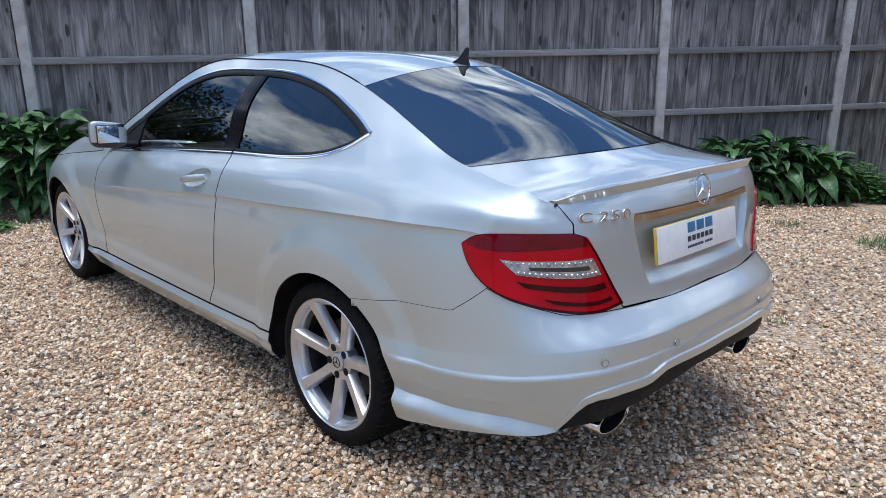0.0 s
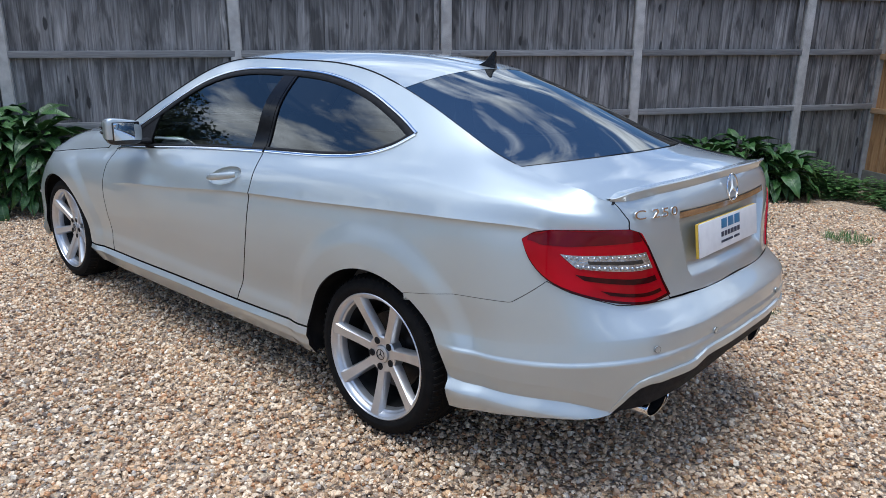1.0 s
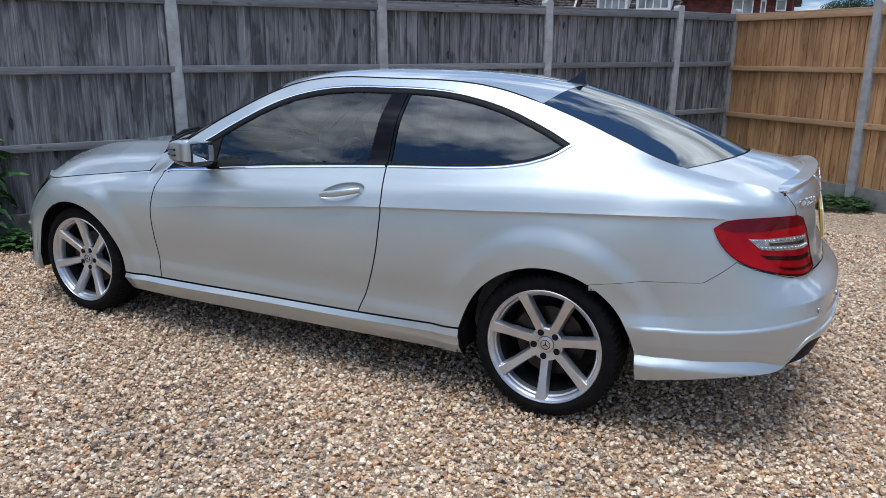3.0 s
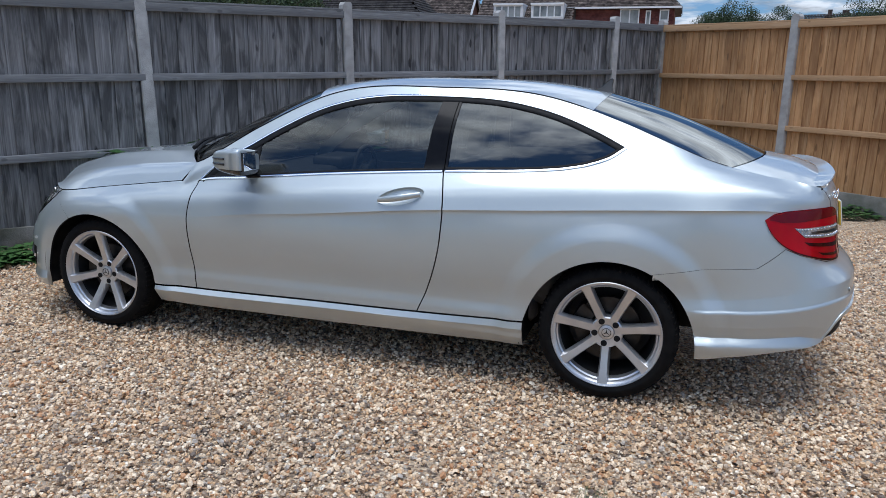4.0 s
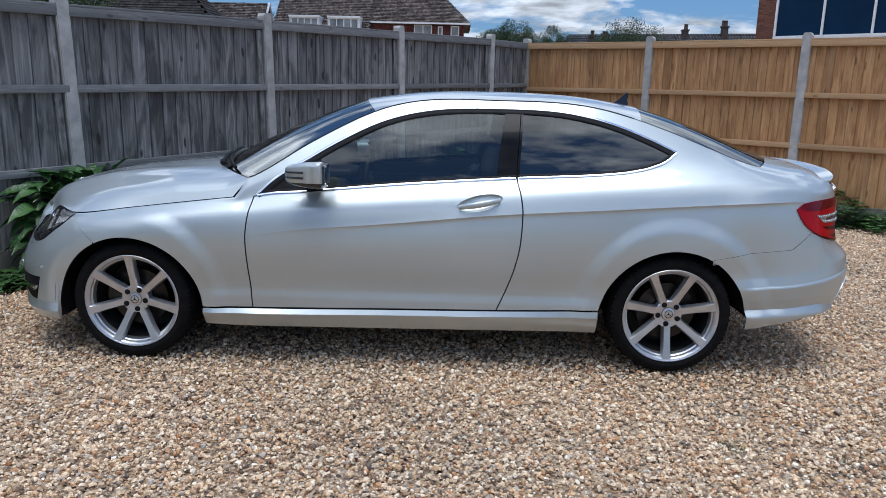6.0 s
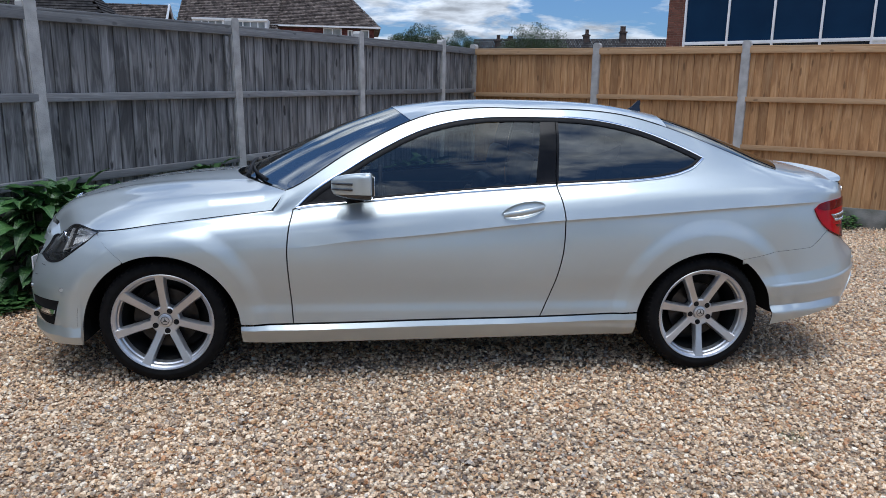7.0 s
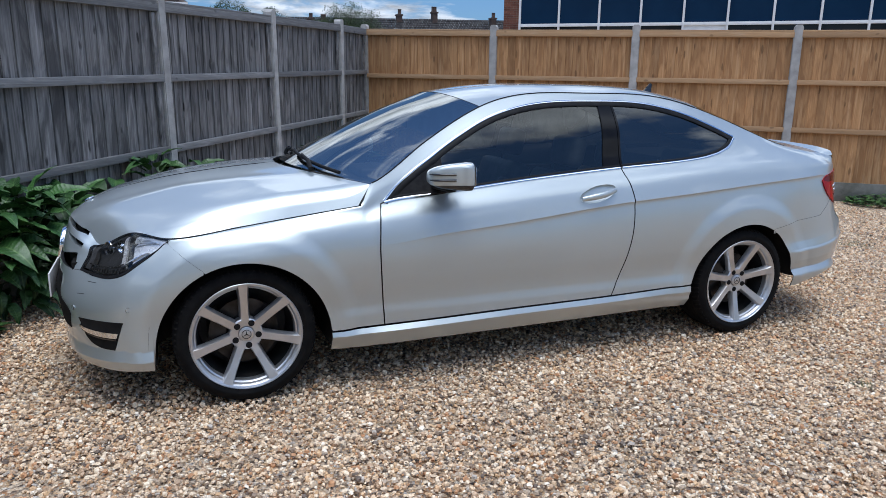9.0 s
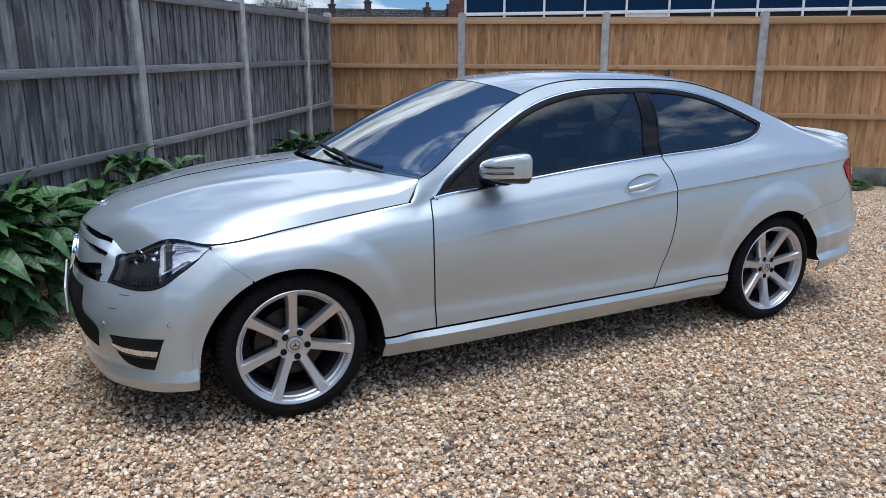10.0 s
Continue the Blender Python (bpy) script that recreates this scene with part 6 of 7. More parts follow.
def board_meshes(name, material, pitch, height):
    """A few slightly warped feather-edge boards, foot at the origin: thick towards +x, with a thin tongue under the next board."""
    out = []
    w = pitch / 2
    half = ((-w - 0.014, 0.002), (-w, 0.002), (-w, 0.006), (w - 0.0045, 0.014))
    section = [(x, -y) for x, y in half] + [(x, y) for x, y in half[::-1]]
    for k in range(6):
        bm = bmesh.new()
        rows = []
        lean, warp = rnd.uniform(-0.003, 0.003), rnd.uniform(-0.004, 0.004)
        for t in (0, 0.5, 1):
            rows.append([bm.verts.new((x + lean * t, y + warp * math.sin(t * math.pi), height * t)) for x, y in section])
        for a, b in zip(rows, rows[1:]):
            for i in range(8):
                bm.faces.new((a[i], a[(i + 1) % 8], b[(i + 1) % 8], b[i]))
        bm.faces.new(rows[0][::-1])
        bm.faces.new(rows[-1])
        bmesh.ops.recalc_face_normals(bm, faces=bm.faces[:])
        me = bpy.data.meshes.new(name)
        bm.to_mesh(me)
        bm.free()
        me.materials.append(material)
        out.append(me)
    return out


def post_mesh(height):
    """A concrete post with a weathered, chamfered head and a slot on each side."""
    bm = prism([(-0.052, 0), (0.052, 0), (0.052, height - 0.03), (0.030, height), (-0.030, height), (-0.052, height - 0.03)], -0.05, 0.05)
    bmesh.ops.bevel(bm, geom=[e for e in bm.edges if abs(e.verts[0].co.z - e.verts[1].co.z) > 0.2], offset=0.008, segments=2, affect="EDGES")
    return smooth(bm, 30)


def fence(heading, stops, tops, rail_a, rail_b, foot, board_mat, rail_mat, label, sign):
    """A run of posts, rails, boards and concrete foot boards from the corner. tops: post heights; rails: heights at the corner and their fall."""
    at = pose(*CORNER, 0, 0, heading)
    boards = board_meshes("board", board_mat, 0.103, 1.0)
    for k, s in enumerate(stops):
        if k == 0 and sign > 0:
            continue
        p = tagged(part("fence_post", post_mesh(tops[k]), CONCRETE), "pale concrete fence post", "post", "fence posts")
        lean = 1.4 if sign > 0 and k > 1 else 0.0
        p.matrix_basis = at @ pose(s - 0.018 * lean, 0, 0, 0, lean, rnd.uniform(-2, 2))
    for k, (s0, s1) in enumerate(zip(stops, stops[1:])):
        a, b = s0 + 0.012, s1 - 0.012
        top = lambda s: tops[k] + (tops[k + 1] - tops[k]) * (s - s0) / (s1 - s0) - 0.075
        bay = rig("fence", label, "fence", group="fence bays")
        bay.matrix_basis = at @ pose(a, 0, 0)
        n = max(3, round((b - a) / (0.128 if sign > 0 else 0.103)))
        for i in range(n):
            x = (i + 0.5) * (b - a) / n
            ob = new("board", boards[rnd.randrange(6)])
            ob.parent = bay
            h = top(a + x) - 0.02 - foot
            m = pose(x, -0.012 * sign + rnd.uniform(-0.002, 0.002), foot, 0, rnd.uniform(-0.12, 0.12), 0)
            ob.matrix_basis = m @ Matrix.Diagonal(((b - a) / n / 0.103, 1, h + rnd.uniform(-0.006, 0.004), 1))

        def rail(name, z0, z1, deep, high, y):
            r = block(0, b - a, -deep / 2, deep / 2, -high / 2, high / 2, 0.006)
            for v in r.verts:
                v.co.z += z0 + (z1 - z0) * v.co.x / (b - a) + 0.004 * math.sin(5 * v.co.x)
            o = part(name, r, rail_mat, bay)
            o.matrix_basis = pose(0, y * sign, 0)

        for base, fall in (rail_a, rail_b):
            rail("rail", base - fall * a, base - fall * b, 0.045, 0.062, 0.026)
        rail("rail", top(a) - 0.045, top(b) - 0.045, 0.040, 0.07, 0.024)
        rail("capping", top(a), top(b), 0.075, 0.022, 0.004)
        if sign > 0:
            upright = part("batten", block(0.043, 0.097, -0.012, 0.012, foot + 0.01, top(a) - 0.09, 0.004), board_mat, bay)
            upright.matrix_basis = pose(0, 0.016, 0, 0, 1.0, 0)
        g = block(0, b - a, -0.025, 0.025, -0.05, foot + 0.004, 0.006)
        part("foot_board", g, FOOT_CONCRETE, bay, "stained concrete foot board")


fence(54.75, (0.0, 1.03, 3.02, 5.05, 7.02, 8.96, 10.95, 12.95), (2.247, 2.235, 2.178, 2.122, 2.065, 2.01, 1.96, 1.91), (1.555, 0.0265), (0.955, 0.029), 0.17, GREY_WOOD, RAIL_GREY, "weathered grey closeboard fence panel with rails", 1)
fence(139.9, (0.0, 2.02, 3.99, 5.96, 7.93, 9.90, 11.87), (2.247, 2.212, 2.190, 2.164, 2.15, 2.13, 2.11), (1.50, 0.006), (0.905, 0.006), 0.22, TAN_WOOD, RAIL_TAN, "golden brown closeboard fence panel with rails", -1)


# ---- plants ----
def leaf_mesh(name, length, width, droop, fold, material, n=8):
    """An ovate, pointed leaf along +x with a folded, arching blade on a short stalk."""
    bm = bmesh.new()
    rows = []
    for i in range(n + 1):
        t = i / n
        w = width * (math.sin(math.pi * min(t * 0.98 + 0.06, 1.0) ** 0.72)) * (1 if i < n else 0.0) + 0.004 * (i < n)
        ang = -droop * t
        x = length * (math.sin(droop * t) / droop)
        z = -length * (1 - math.cos(droop * t)) / droop
        wave = 0.10 * width * math.sin(t * 17)
        row = []
        for j in range(5):
            q = j / 2 - 1
            row.append(bm.verts.new((x, q * w / 2, z + abs(q) * w * fold - (abs(q) == 1) * 0.15 * w * fold + wave * q * 0.6)))
        rows.append(row)
    for a, b in zip(rows, rows[1:]):
        for j in range(4):
            bm.faces.new((a[j], b[j], b[j + 1], a[j + 1]))
    bmesh.ops.remove_doubles(bm, verts=bm.verts[:], dist=0.0005)
    smooth(bm, 180)
    me = bpy.data.meshes.new(name)
    bm.to_mesh(me)
    bm.free()
    me.materials.append(material)
    return me


BIG = [leaf_mesh("leaf", ln, w, d, f, LEAF_BIG, 10) for ln, w, d, f in ((0.33, 0.125, 0.9, 0.24), (0.30, 0.120, 1.3, 0.20), (0.34, 0.135, 1.7, 0.27), (0.27, 0.110, 0.6, 0.22))]


def comfrey(x, y, high, spread, count, label, seed):
    """A leafy plant: stalks that lean out, with large drooping leaves on them."""
    r = random.Random(seed)
    p = rig("comfrey_plant", label, "plant", (x, y, 0), group="leafy plants by the fence")
    for k in range(max(4, count // 6)):
        a, lean = r.uniform(0, 2 * math.pi), r.uniform(0.1, 0.75) * spread
        h = high * r.uniform(0.55, 0.95)
        part("stalk", tube([(0.03 * math.cos(a), 0.03 * math.sin(a), -0.02), (0.4 * lean * math.cos(a), 0.4 * lean * math.sin(a), 0.6 * h), (lean * math.cos(a), lean * math.sin(a), h)], [0.008, 0.006, 0.003], 5), STEM, p)
    count = int(count * 3.2)
    for k in range(count):
        t = (k + r.random()) / count
        a = k * 2.399 + r.uniform(-0.35, 0.35)
        tip = math.radians(8 + 84 * t ** 0.8)
        out = spread * (0.10 + 0.62 * math.sin(tip)) * r.uniform(0.6, 1.1)
        h = high * (0.16 + 0.80 * math.cos(tip)) * r.uniform(0.85, 1.06)
        ob = new("leaf", BIG[r.randrange(4)])
        ob.parent = p
        sc = r.uniform(0.55, 1.05) * (0.72 + 0.38 * math.sin(math.pi * min(t + 0.15, 1)))
        ob.matrix_basis = pose(out * math.cos(a), out * math.sin(a), h, r.uniform(-28, 28), -42 + 62 * t + r.uniform(-16, 16), math.degrees(a)) @ Matrix.Diagonal((sc, sc * r.uniform(0.85, 1.15), sc, 1))
    return p


GREEN = "lush dark green large-leaved plant against the grey fence"
for k, (along, off, h, spread, n) in enumerate(((1.40, 0.34, 0.48, 0.42, 30), (1.85, 0.30, 0.62, 0.46, 36), (2.30, 0.28, 0.58, 0.42, 30), (3.2, 0.20, 0.42, 0.28, 12), (4.35, 0.20, 0.46, 0.28, 14), (5.05, 0.16, 0.70, 0.24, 16), (5.52, 0.18, 0.82, 0.30, 22), (6.05, 0.20, 0.62, 0.34, 22), (6.60, 0.22, 0.66, 0.38, 28), (7.02, 0.26, 0.76, 0.42, 40), (7.32, 0.30, 0.74, 0.36, 34), (8.72, 0.28, 0.86, 0.36, 36), (9.02, 0.27, 0.86, 0.44, 40), (9.40, 0.26, 0.82, 0.46, 36), (9.95, 0.26, 0.76, 0.46, 30))):
    q = CORNER + along * Vector((0.577, 0.8166, 0)) + off * Vector((-0.8166, 0.577, 0))
    comfrey(q.x, q.y, h, spread, n, GREEN, 100 + k)


def weed(x, y, high, spread, count, label, seed, blade=False):
    """A low tuft of small leaves or grass blades, one mesh."""
    r = random.Random(seed)
    bm = bmesh.new()
    for k in range(count):
        a, tilt = r.uniform(0, 2 * math.pi), r.uniform(0.15, 1.2)
        d = spread * math.sqrt(r.random())
        bx, by = d * math.cos(k * 2.4), d * math.sin(k * 2.4)
        ln = high * r.uniform(0.5, 1.1)
        w = ln * (0.035 if blade else 0.16)
        z0 = 0 if blade else r.uniform(0, 0.7) * high * (1 - 0.6 * d / max(spread, 0.01))
        ln = ln if blade else min(ln, 0.075) * r.uniform(0.6, 1.2)
        w = w if blade else ln * 0.33
        pts = []
        for t, ww in ((0, 0.6), (0.35, 1.0), (0.7, 0.75), (1, 0.05)):
            up = ln * t * (math.cos(tilt) if blade else 0.35 * (1 - t))
            out = ln * t * math.sin(tilt) if blade else ln * t
            c, s = math.cos(a), math.sin(a)
            pts.append([bm.verts.new((bx + out * c - q * ww * w * s, by + out * s + q * ww * w * c, z0 + up + abs(q) * 0.1 * w)) for q in (-1, 0, 1)])
        for p, q in zip(pts, pts[1:]):
            for j in range(2):
                bm.faces.new((p[j], q[j], q[j + 1], p[j + 1]))
    smooth(bm, 180)
    ob = tagged(part("grass_tuft" if blade else "weed", bm, LEAF_SMALL), label, "grass" if blade else "weed", "small weeds in the gravel")
    ob.matrix_basis = pose(x, y, 0)
    return ob


for k, (x, y, h, s, n) in enumerate(((0.75, -5.85, 0.55, 0.42, 420), (0.35, -6.25, 0.50, 0.42, 380), (-0.15, -6.35, 0.32, 0.40, 260), (-0.75, -5.95, 0.26, 0.40, 240), (-1.35, -5.55, 0.22, 0.36, 200), (-2.1, -4.95, 0.16, 0.32, 140), (-2.95, -4.30, 0.55, 0.30, 300), (-3.35, -4.00, 0.60, 0.34, 320), (-3.75, -3.62, 0.35, 0.32, 200), (-4.5, -3.05, 0.14, 0.3, 120), (-5.2, -2.35, 0.16, 0.35, 140), (-5.9, -1.75, 0.16, 0.35, 140), (4.62, 0.98, 0.10, 0.22, 90), (4.22, -0.52, 0.16, 0.24, 150), (4.40, -0.22, 0.17, 0.24, 150), (4.55, 0.05, 0.18, 0.22, 140))):
    weed(x, y, h * 1.15, s, int(n * 2.2), "green nettle-like weeds growing at the foot of the fence", 300 + k)
for k, (x, y, h, s, n) in enumerate(((0.316, -4.195, 0.10, 0.13, 70), (-0.50, -4.0, 0.14, 0.16, 90), (0.65, -4.75, 0.06, 0.10, 40), (-0.98, -1.47, 0.035, 0.06, 40), (-0.61, -1.70, 0.06, 0.07, 46), (-0.055, 1.64, 0.035, 0.05, 60), (-0.49, 1.745, 0.025, 0.04, 46), (-2.8, -0.68, 0.06, 0.12, 60), (-3.45, -2.1, 0.07, 0.14, 60), (-1.58, -1.1, 0.04, 0.08, 40), (-2.3, -1.6, 0.05, 0.10, 40), (-3.0, -1.4, 0.05, 0.10, 40))):
    weed(x, y, h * 0.55, s * 1.15, n * 3, "small green grass tuft in the gravel", 400 + k, True)


# ---- buildings and trees beyond the fences ----
def place(bearing, dist, z=0.0, eye=(0.77, 4.35)):
    return Vector((eye[0] + dist * math.cos(radians(bearing)), eye[1] + dist * math.sin(radians(bearing)), z))


def tiled(corners, rows, cols, material_thick=0.02):
    """A roof or hung slope of overlapping tiles between four corners: lower left, lower right, upper right, upper left."""
    a, b, c, d = (Vector(p) for p in corners)
    n = (b - a).cross(d - a).normalized()
    bm = bmesh.new()
    for i in range(rows):
        t0, t1 = i / rows, min((i + 1.15) / rows, 1)
        for j in range(cols):
            sh = 0.5 * (i % 2)
            s0, s1 = max((j - sh) / cols, 0), min((j + 0.96 - sh) / cols, 1)
            if s1 <= s0:
                continue
            lo, hi = lambda s: a + (b - a) * s, lambda s: d + (c - d) * s
            q = [lo(s0) + (hi(s0) - lo(s0)) * t0 + n * 0.05, lo(s1) + (hi(s1) - lo(s1)) * t0 + n * (0.05 + 0.02 * ((i * 7 + j * 3) % 3)), lo(s1) + (hi(s1) - lo(s1)) * t1, lo(s0) + (hi(s0) - lo(s0)) * t1]
            v = [bm.verts.new(p) for p in q]
            w = [bm.verts.new(p - n * 0.05) for p in q[:2]]
            bm.faces.new(v)
            bm.faces.new((w[0], w[1], v[1], v[0]))
    return bm


def quad(*pts):
    bm = bmesh.new()
    bm.faces.new([bm.verts.new(p) for p in pts])
    return bm


def far_window(parent, x0, x1, z0, z1, y, panes=2):
    """A white casement with separate panes, facing +y."""
    bars = [block(x0, x1, y - 0.05, y + 0.10, z0, z0 + 0.10), block(x0, x1, y - 0.05, y + 0.10, z1 - 0.10, z1)]
    for k in range(panes + 1):
        x = x0 + (x1 - x0 - 0.10) * k / panes
        bars.append(block(x, x + 0.10, y - 0.05, y + 0.10, z0 + 0.1, z1 - 0.1))
    w = part("window", join(*bars), WHITE_FRAME, parent, "white framed window")
    for k in range(panes):
        xa = x0 + 0.1 + (x1 - x0 - 0.10) * k / panes
        part("pane", block(xa, xa + (x1 - x0 - 0.1) / panes - 0.1, y - 0.02, y + 0.01, z0 + 0.1, z1 - 0.1), PANE, w)


# red house with a hipped brown roof and a lower wing with dormers
hs = rig("house", "red tile-hung house with a brown tiled roof beyond the fence", "house", (0, 0, 0))
part("wall", block(0.9, 10.0, -73.5, -65.8, -0.1, 8.0), BRICK, hs)
part("hung_tiles", tiled(((10.0, -65.7, 3.0), (0.9, -65.7, 3.0), (0.9, -65.75, 8.0), (10.0, -65.75, 8.0)), 34, 44), HUNG_TILE, hs, "red hung tiles")
part("roof", join(tiled(((10.6, -65.1, 7.85), (0.3, -65.1, 7.85), (3.8, -69.6, 11.6), (10.6, -69.6, 11.6)), 26, 46), tiled(((0.3, -65.1, 7.85), (0.3, -74.1, 7.85), (3.8, -69.6, 11.6), (3.8, -69.6, 11.6)), 26, 30), quad((0.3, -74.1, 7.8), (10.6, -74.1, 7.8), (10.6, -69.6, 11.5), (3.8, -69.6, 11.5)), quad((0.35, -65.15, 7.7), (10.6, -65.15, 7.7), (10.6, -74.1, 7.7), (0.35, -74.1, 7.7))), ROOF_TILE, hs, "brown tiled hipped roof")
part("gutter", block(0.3, 10.4, -65.15, -64.98, 7.74, 7.88), WHITE_FRAME, hs)
far_window(hs, 3.9, 5.6, 6.25, 7.75, -65.6)
far_window(hs, 2.9, 3.35, 6.25, 7.6, -65.6, 1)
far_window(hs, 1.35, 2.15, 6.7, 7.65, -65.6, 1)
part("wing_wall", block(10.0, 18.3, -74.5, -64.2, -0.1, 6.6), BRICK, hs)
part("wing_roof", join(tiled(((18.6, -63.4, 6.4), (9.6, -63.4, 6.4), (9.6, -69.6, 12.0), (18.6, -69.6, 12.0)), 34, 42), quad((9.6, -75.4, 6.4), (18.6, -75.4, 6.4), (18.6, -69.6, 11.9), (9.6, -69.6, 11.9)), quad((9.6, -63.4, 6.3), (9.6, -75.4, 6.3), (9.6, -69.6, 11.9)), quad((18.6, -75.4, 6.3), (18.6, -63.4, 6.3), (18.6, -69.6, 11.9))), ROOF_TILE, hs, "brown tiled wing roof")
for x0, x1 in ((10.5, 13.2), (14.2, 16.7)):
    d = part("dormer", join(block(x0 - 0.12, x1 + 0.12, -66.6, -63.3, 6.75, 6.85), block(x0 - 0.15, x1 + 0.15, -67.4, -63.1, 7.95, 8.12), block(x0 - 0.12, x0, -66.8, -63.3, 6.85, 7.95), block(x1, x1 + 0.12, -66.8, -63.3, 6.85, 7.95)), WHITE_FRAME, hs, "white flat-roofed dormer")
    far_window(hs, x0, x1, 6.85, 7.95, -63.35, 4)

# slate-roofed house and a gabled one
g2 = rig("gabled_house", "brick house with a brown roof and gable beyond the fence", "house", (0, 0, 0))
part("wall", block(21.5, 34.0, -76.0, -70.0, -0.1, 6.6), BRICK, g2)
part("gable", join(quad((21.45, -70.0, 6.5), (21.45, -76.0, 6.5), (21.45, -73.0, 10.0)), quad((21.5, -76.0, 6.5), (21.5, -70.0, 6.5), (21.5, -73.0, 10.0))), BRICK, g2, "red brick gable")
part("roof", join(tiled(((34.5, -69.5, 6.1), (21.2, -69.5, 6.1), (21.2, -73.0, 10.2), (34.5, -73.0, 10.2)), 24, 50), quad((21.2, -76.5, 6.1), (34.5, -76.5, 6.1), (34.5, -73.0, 10.15), (21.2, -73.0, 10.15))), ROOF_TILE, g2)
part("verge", join(tube([(21.15, -69.4, 6.0), (21.15, -73.0, 10.2)], 0.12, 4), tube([(21.15, -76.6, 6.0), (21.15, -73.0, 10.2)], 0.12, 4)), WHITE_FRAME, g2, "white verge boards")
g3 = rig("slate_house", "house with a dark slate roof and skylights", "house", (0, 0, 0))
part("wall", block(20.0, 44.0, -60.0, -52.5, -0.1, 5.2), BRICK, g3)
part("roof", join(tiled(((44.5, -52.0, 4.9), (19.0, -52.0, 4.9), (23.8, -56.2, 10.2), (44.5, -56.2, 10.2)), 26, 60), tiled(((19.0, -52.0, 4.9), (19.0, -60.5, 4.9), (23.8, -56.2, 10.2), (23.8, -56.2, 10.2)), 22, 22), quad((19.0, -60.5, 4.9), (44.5, -60.5, 4.9), (44.5, -56.2, 10.1), (23.8, -56.2, 10.1))), SLATE, g3, "dark slate roof")
for x in (27.0, 29.3):
    sk = block(-0.4, 0.4, -0.06, 0.06, -0.55, 0.55)
    sk.transform(Matrix.Translation((x, -54.75, 8.5)) @ pose(0, 0, 0, -38))
    s = part("skylight", sk, WHITE_FRAME, g3)
    sk = block(-0.32, 0.32, 0.06, 0.075, -0.46, 0.46)
    sk.transform(Matrix.Translation((x, -54.75, 8.5)) @ pose(0, 0, 0, -38))
    part("pane", sk, PANE, s)

# far terrace with chimneys
A, B = place(-98.2, 100, 0, (2.11, 4.26)), place(-116.5, 100, 0, (2.11, 4.26))
u = (B - A).normalized()
n = Vector((-u.y, u.x, 0)) if Vector((-u.y, u.x, 0)).dot(-A) > 0 else Vector((u.y, -u.x, 0))
terrace = rig("terrace", "long brick terrace with a dark roof and chimneys far off", "house", (0, 0, 0))
up = Vector((0, 0, 1))
wall = bmesh.new()
vs = [wall.verts.new(p) for p in (A, B, B + up * 6.0, A + up * 6.0)]
wall.faces.new(vs)
part("wall", wall, BRICK, terrace)
part("roof", join(tiled((A + n * 0.4 + up * 6.0, B + n * 0.4 + up * 6.0, B - n * 5 + up * 9.9, A - n * 5 + up * 9.9), 12, 90)), SLATE, terrace, "dark weathered roof")
for k, (bear, top) in enumerate(((-99.7, 10.2), (-100.7, 10.1), (-106.4, 11.0), (-109.1, 11.4), (-113.6, 10.7), (-115.3, 10.5))):
    q = place(bear, 103)
    st = part("chimney", block(q.x - 0.36, q.x + 0.36, q.y - 0.40, q.y + 0.40, 6.0, top - 0.6, 0.02), OLD_BRICK, terrace, "brick chimney stack")
    part("crown", block(q.x - 0.45, q.x + 0.45, q.y - 0.48, q.y + 0.48, top - 0.80, top - 0.6), OLD_BRICK, st)
    for i in range(2 + k % 2):
        pot = lathe([(0.16, 0), (0.19, 0.05), (0.14, 0.12), (0.13, 0.62), (0.17, 0.66), (0.10, 0.7)], 10, "Z")
        pot.transform(Matrix.Translation((q.x - 0.20 + 0.24 * i, q.y, top - 0.6)))
        part("pot", pot, POT, st)
for bear in (-106.9, -107.5):
    q = place(bear, 97.5, 7.6, (2.11, 4.26))
    part("skylight", block(q.x - 0.4, q.x + 0.4, q.y, q.y + 0.1, 7.3, 8.1), WHITE_FRAME, terrace)

# flat-roofed building with blue panels in white frames
F0 = Vector((-8.72, -19.25, 0))
FD = 141.6
office = rig("office_building", "low building with dark blue window panels in white frames", "building", F0, FD)
SILL, HEAD, BAYW, BAYS = 3.40, 5.75, 1.345, 14
part("wall", block(0.0, BAYS * BAYW + 0.2, 0.12, 6.0, -0.1, 2.55), BRICK, office)
part("roof_edge", block(-0.8, BAYS * BAYW + 0.4, -0.3, 6.2, HEAD + 0.1, HEAD + 0.5, 0.02), WHITE_FRAME, office)
part("backing", block(0.0, BAYS * BAYW + 0.1, 0.10, 0.14, 2.5, HEAD + 0.1), UNDER, office)
for k in range(BAYS + 1):
    part("mullion", block(k * BAYW - 0.035, k * BAYW + 0.035, -0.04, 0.10, 2.55, HEAD + 0.1, 0.008), WHITE_FRAME, office)
for z in (2.56, 3.02, SILL - 0.10, HEAD):
    part("transom", block(-0.04, BAYS * BAYW + 0.04, -0.03, 0.10, z, z + (0.10 if z > 3.1 else 0.07), 0.006), WHITE_FRAME, office)
for k in range(BAYS):
    part("blue_panel", block(k * BAYW + 0.036, (k + 1) * BAYW - 0.036, 0.02, 0.05, SILL, HEAD), BLUE_PANEL, office)
    part("pane", block(k * BAYW + 0.036, (k + 1) * BAYW - 0.036, 0.03, 0.06, 2.63, SILL - 0.1), WHITE_FRAME if k == 4 else PANE_DARK, office)
pier = part("brick_pier", block(-0.575, -0.045, 0.015, 0.5, -0.1, HEAD + 0.1), MORTAR, office, "red brick pier")
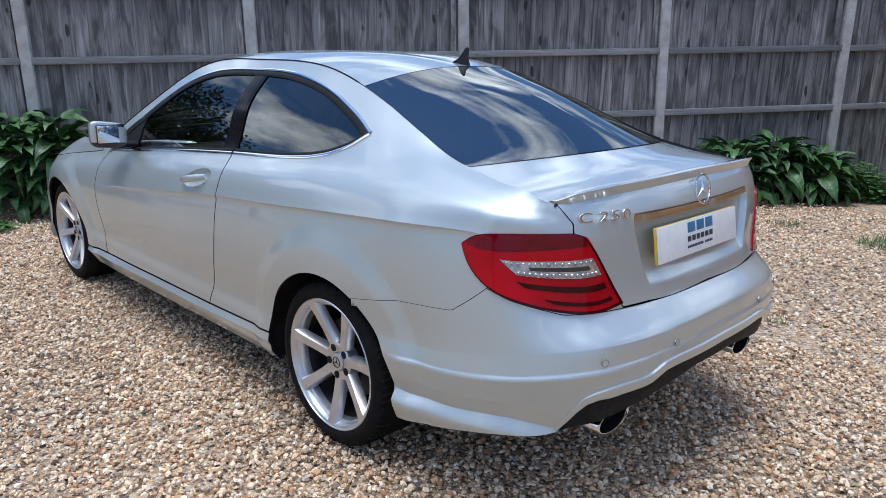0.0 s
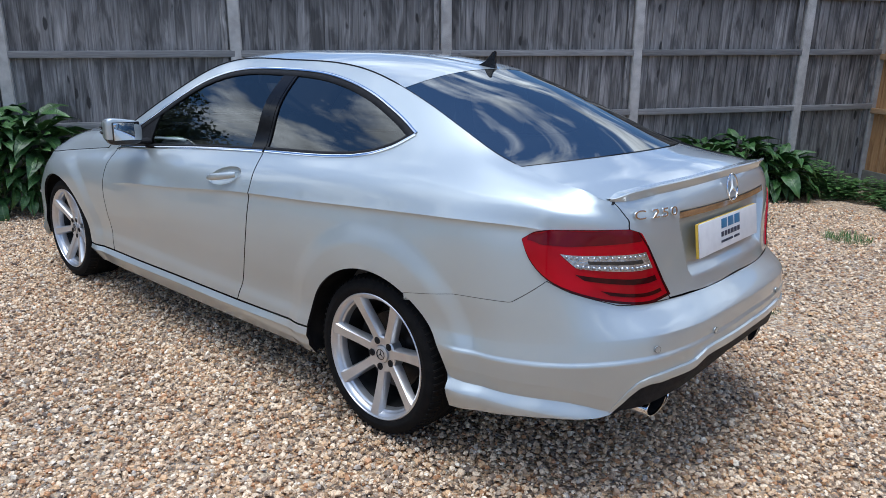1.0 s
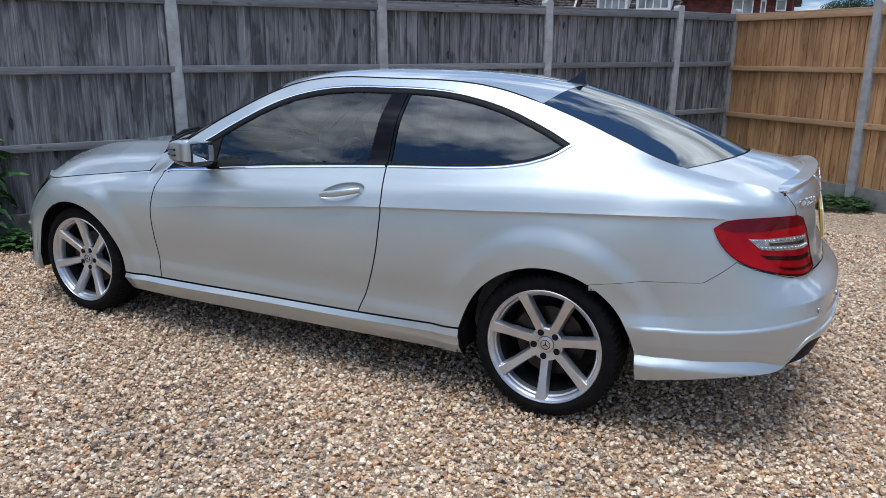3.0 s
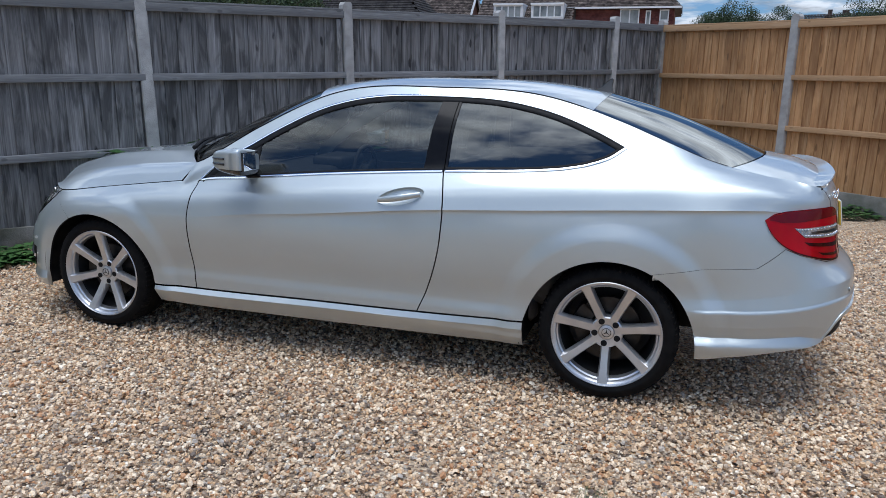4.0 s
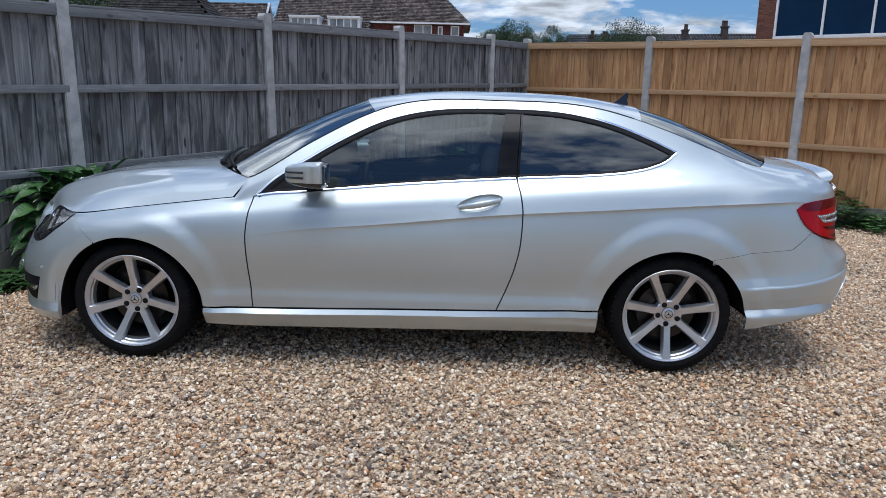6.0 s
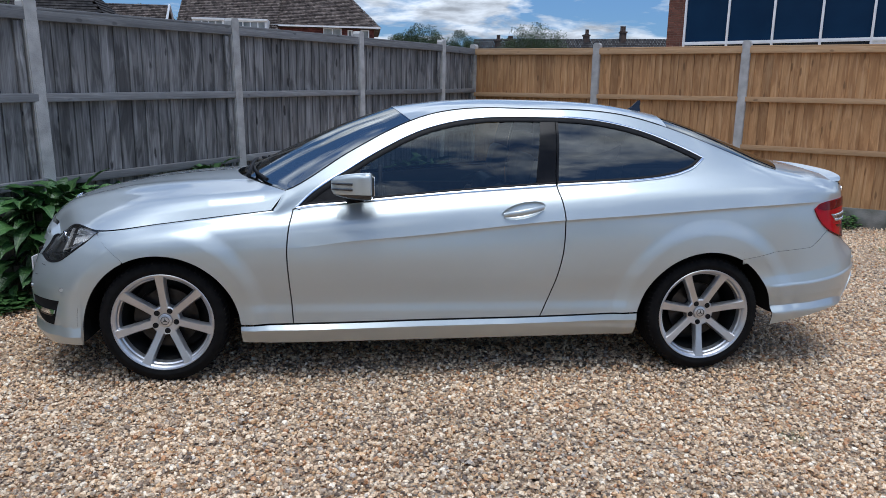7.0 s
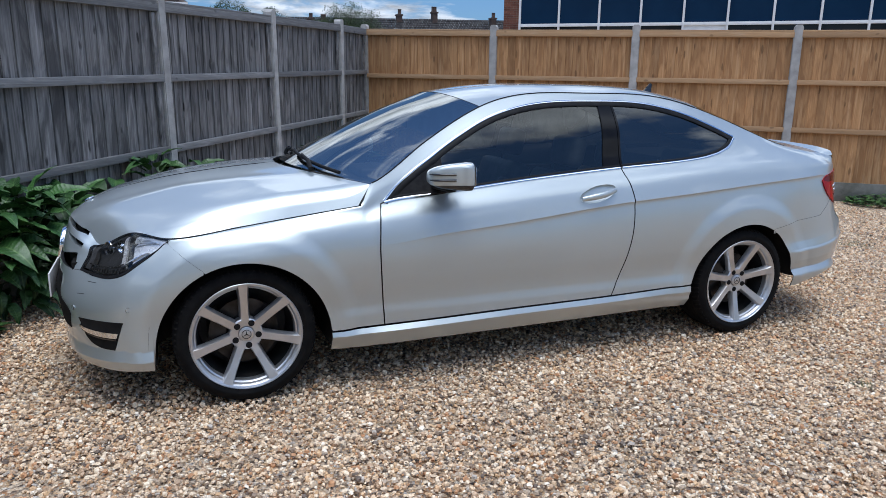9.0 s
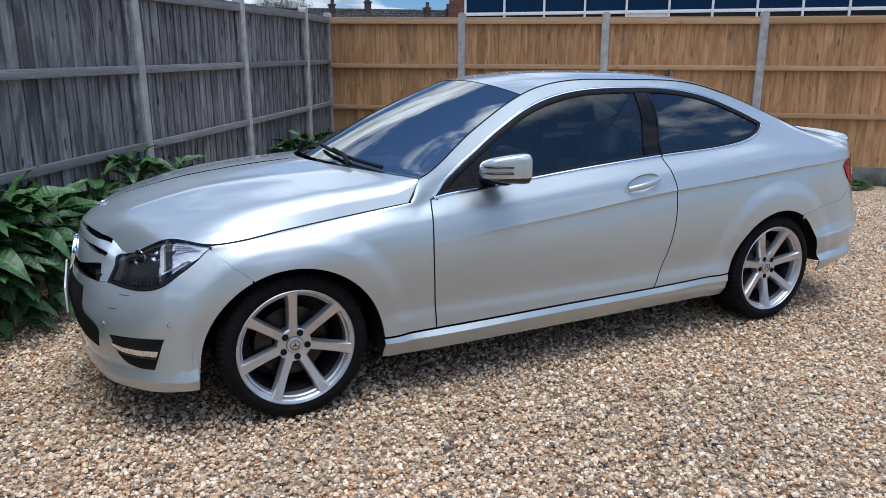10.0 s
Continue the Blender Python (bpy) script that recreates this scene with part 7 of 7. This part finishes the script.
part("drainpipe", tube([(-0.5, -0.10, 3.16), (-0.3, -0.12, 3.16), (-0.06, -0.12, 3.16)], 0.06, 10), SEAL, office, "black drainpipe")
brick = {}
for full in (True, False):
    me = bpy.data.meshes.new("brick")
    b = block(0, 0.215 if full else 0.102, -0.012, 0.02, 0, 0.065)
    b.to_mesh(me)
    b.free()
    me.materials.append(BRICK)
    brick[full] = me
z, row = 2.2, 0
while z < HEAD:
    x = -0.572
    while x < -0.06:
        full = not (row % 2 and x < -0.55) and x + 0.215 < -0.04
        ob = new("brick", brick[full])
        ob.parent = pier
        ob.matrix_basis = pose(x, 0.012, z)
        x += 0.225 if full else 0.112
    z += 0.075
    row += 1


# trees
def tree(x, y, high, wide, seed, label, trunk=0.3, sparse=1.0, base=0.0):
    """A tapered trunk with limbs and a crown of many small leaf clumps, uneven and with gaps."""
    r = random.Random(seed)
    t = rig("tree", label, "tree", (x, y, 0), group="trees beyond the yard")
    limbs = [tube([(0, 0, -0.1), (0.05 * high * r.uniform(-1, 1) * 0.3, 0, 0.35 * high), (0.02 * high, 0.02 * high, 0.75 * high)], [trunk, trunk * 0.7, trunk * 0.2], 8)]
    tips = []
    for k in range(16):
        a = k * 2.4 + r.uniform(-0.4, 0.4)
        z0 = high * r.uniform(0.25, 0.6)
        out = wide * r.uniform(0.55, 1.0)
        z1 = min(high * 0.97, z0 + high * r.uniform(0.12, 0.38))
        tip = (out * math.cos(a), out * math.sin(a), z1)
        limbs.append(tube([(0, 0, z0), (0.5 * tip[0], 0.5 * tip[1], (z0 + z1) / 2 + 0.04 * high), tip], [trunk * 0.35, trunk * 0.2, trunk * 0.05], 5))
        tips += [tip, (0.6 * tip[0], 0.6 * tip[1], (z0 + z1) / 2 + 0.08 * high)]
    tips.append((0, 0, high * 0.9))
    for k in range(22):
        a, q = r.uniform(0, 2 * math.pi), math.sqrt(r.random()) * 0.75
        tips.append((q * wide * math.cos(a), q * wide * math.sin(a), high * (0.45 + 0.42 * r.random() * math.sqrt(1 - q * q) + 0.06)))
    part("trunk", join(*limbs), BARK, t)
    n = int(6000 * sparse)
    V, F = [], []
    for k in range(n):
        c = tips[r.randrange(len(tips))]
        rad = wide * 0.44
        while True:
            o = [r.uniform(-1, 1) for _ in range(3)]
            if 0.15 < sum(v * v for v in o) < 1:
                break
        p = Vector((c[0] + o[0] * rad, c[1] + o[1] * rad, max(c[2] + o[2] * rad * 0.8, base)))
        s = wide * r.uniform(0.020, 0.045)
        e1 = Vector([r.gauss(0, 1) for _ in range(3)]).normalized()
        e2 = e1.orthogonal().normalized()
        e2 = Matrix.Rotation(r.uniform(0, 6.28), 3, e1) @ e2
        e3 = e1.cross(e2)
        i = len(V)
        V += [p + e2 * s, p + e3 * s * 0.6 + e1 * s * 0.3, p - e2 * s, p - e3 * s * 0.6 + e1 * s * 0.2]
        F.append((i, i + 1, i + 2, i + 3))
    me = bpy.data.meshes.new("crown")
    me.from_pydata(V, [], F)
    part("crown", me, LEAF_TREE, t)
    return t


FAR_TREE = "dark green tree standing beyond the houses"
for k, (bear, dist, high, wide, sp) in enumerate(((-93.5, 100, 11.6, 2.9, 3.4), (-91.9, 102, 10.6, 2.0, 2.2), (-94.9, 101, 11.0, 2.0, 2.2), (-96.9, 100, 11.2, 1.9, 2.4), (-97.8, 104, 10.8, 1.4, 1.6), (-101.9, 96, 11.2, 2.3, 1.3), (-103.3, 96, 11.8, 2.4, 1.1), (-104.6, 98, 11.0, 2.0, 1.1), (-76.6, 95, 11.6, 3.0, 1.4), (-73.6, 100, 12.2, 4.0, 1.6), (-61.0, 45, 7.0, 3.0, 1.6), (-57.0, 40, 6.4, 2.6, 1.6), (-53.5, 40, 6.2, 2.4, 1.6))):
    q = place(bear, dist, 0, (2.11, 4.26) if bear < -98 else (0.77, 4.35))
    tree(q.x, q.y, high, wide, 700 + k, FAR_TREE, 0.25, sp, 2.0)
# behind the way of the camera, seen only as reflections in the glass
for k, (x, y, high, wide) in enumerate(((9.0, 11.5, 6.5, 2.6), (6.2, 14.5, 5.8, 2.4), (15.5, 9.5, 5.6, 2.8), (16.5, 5.2, 6.6, 3.2), (-4.0, 19.0, 6.0, 2.6))):
    tree(x, y, high, wide, 800 + k, "broad dark tree on the open side of the yard", 0.22, 1.4, 1.0)
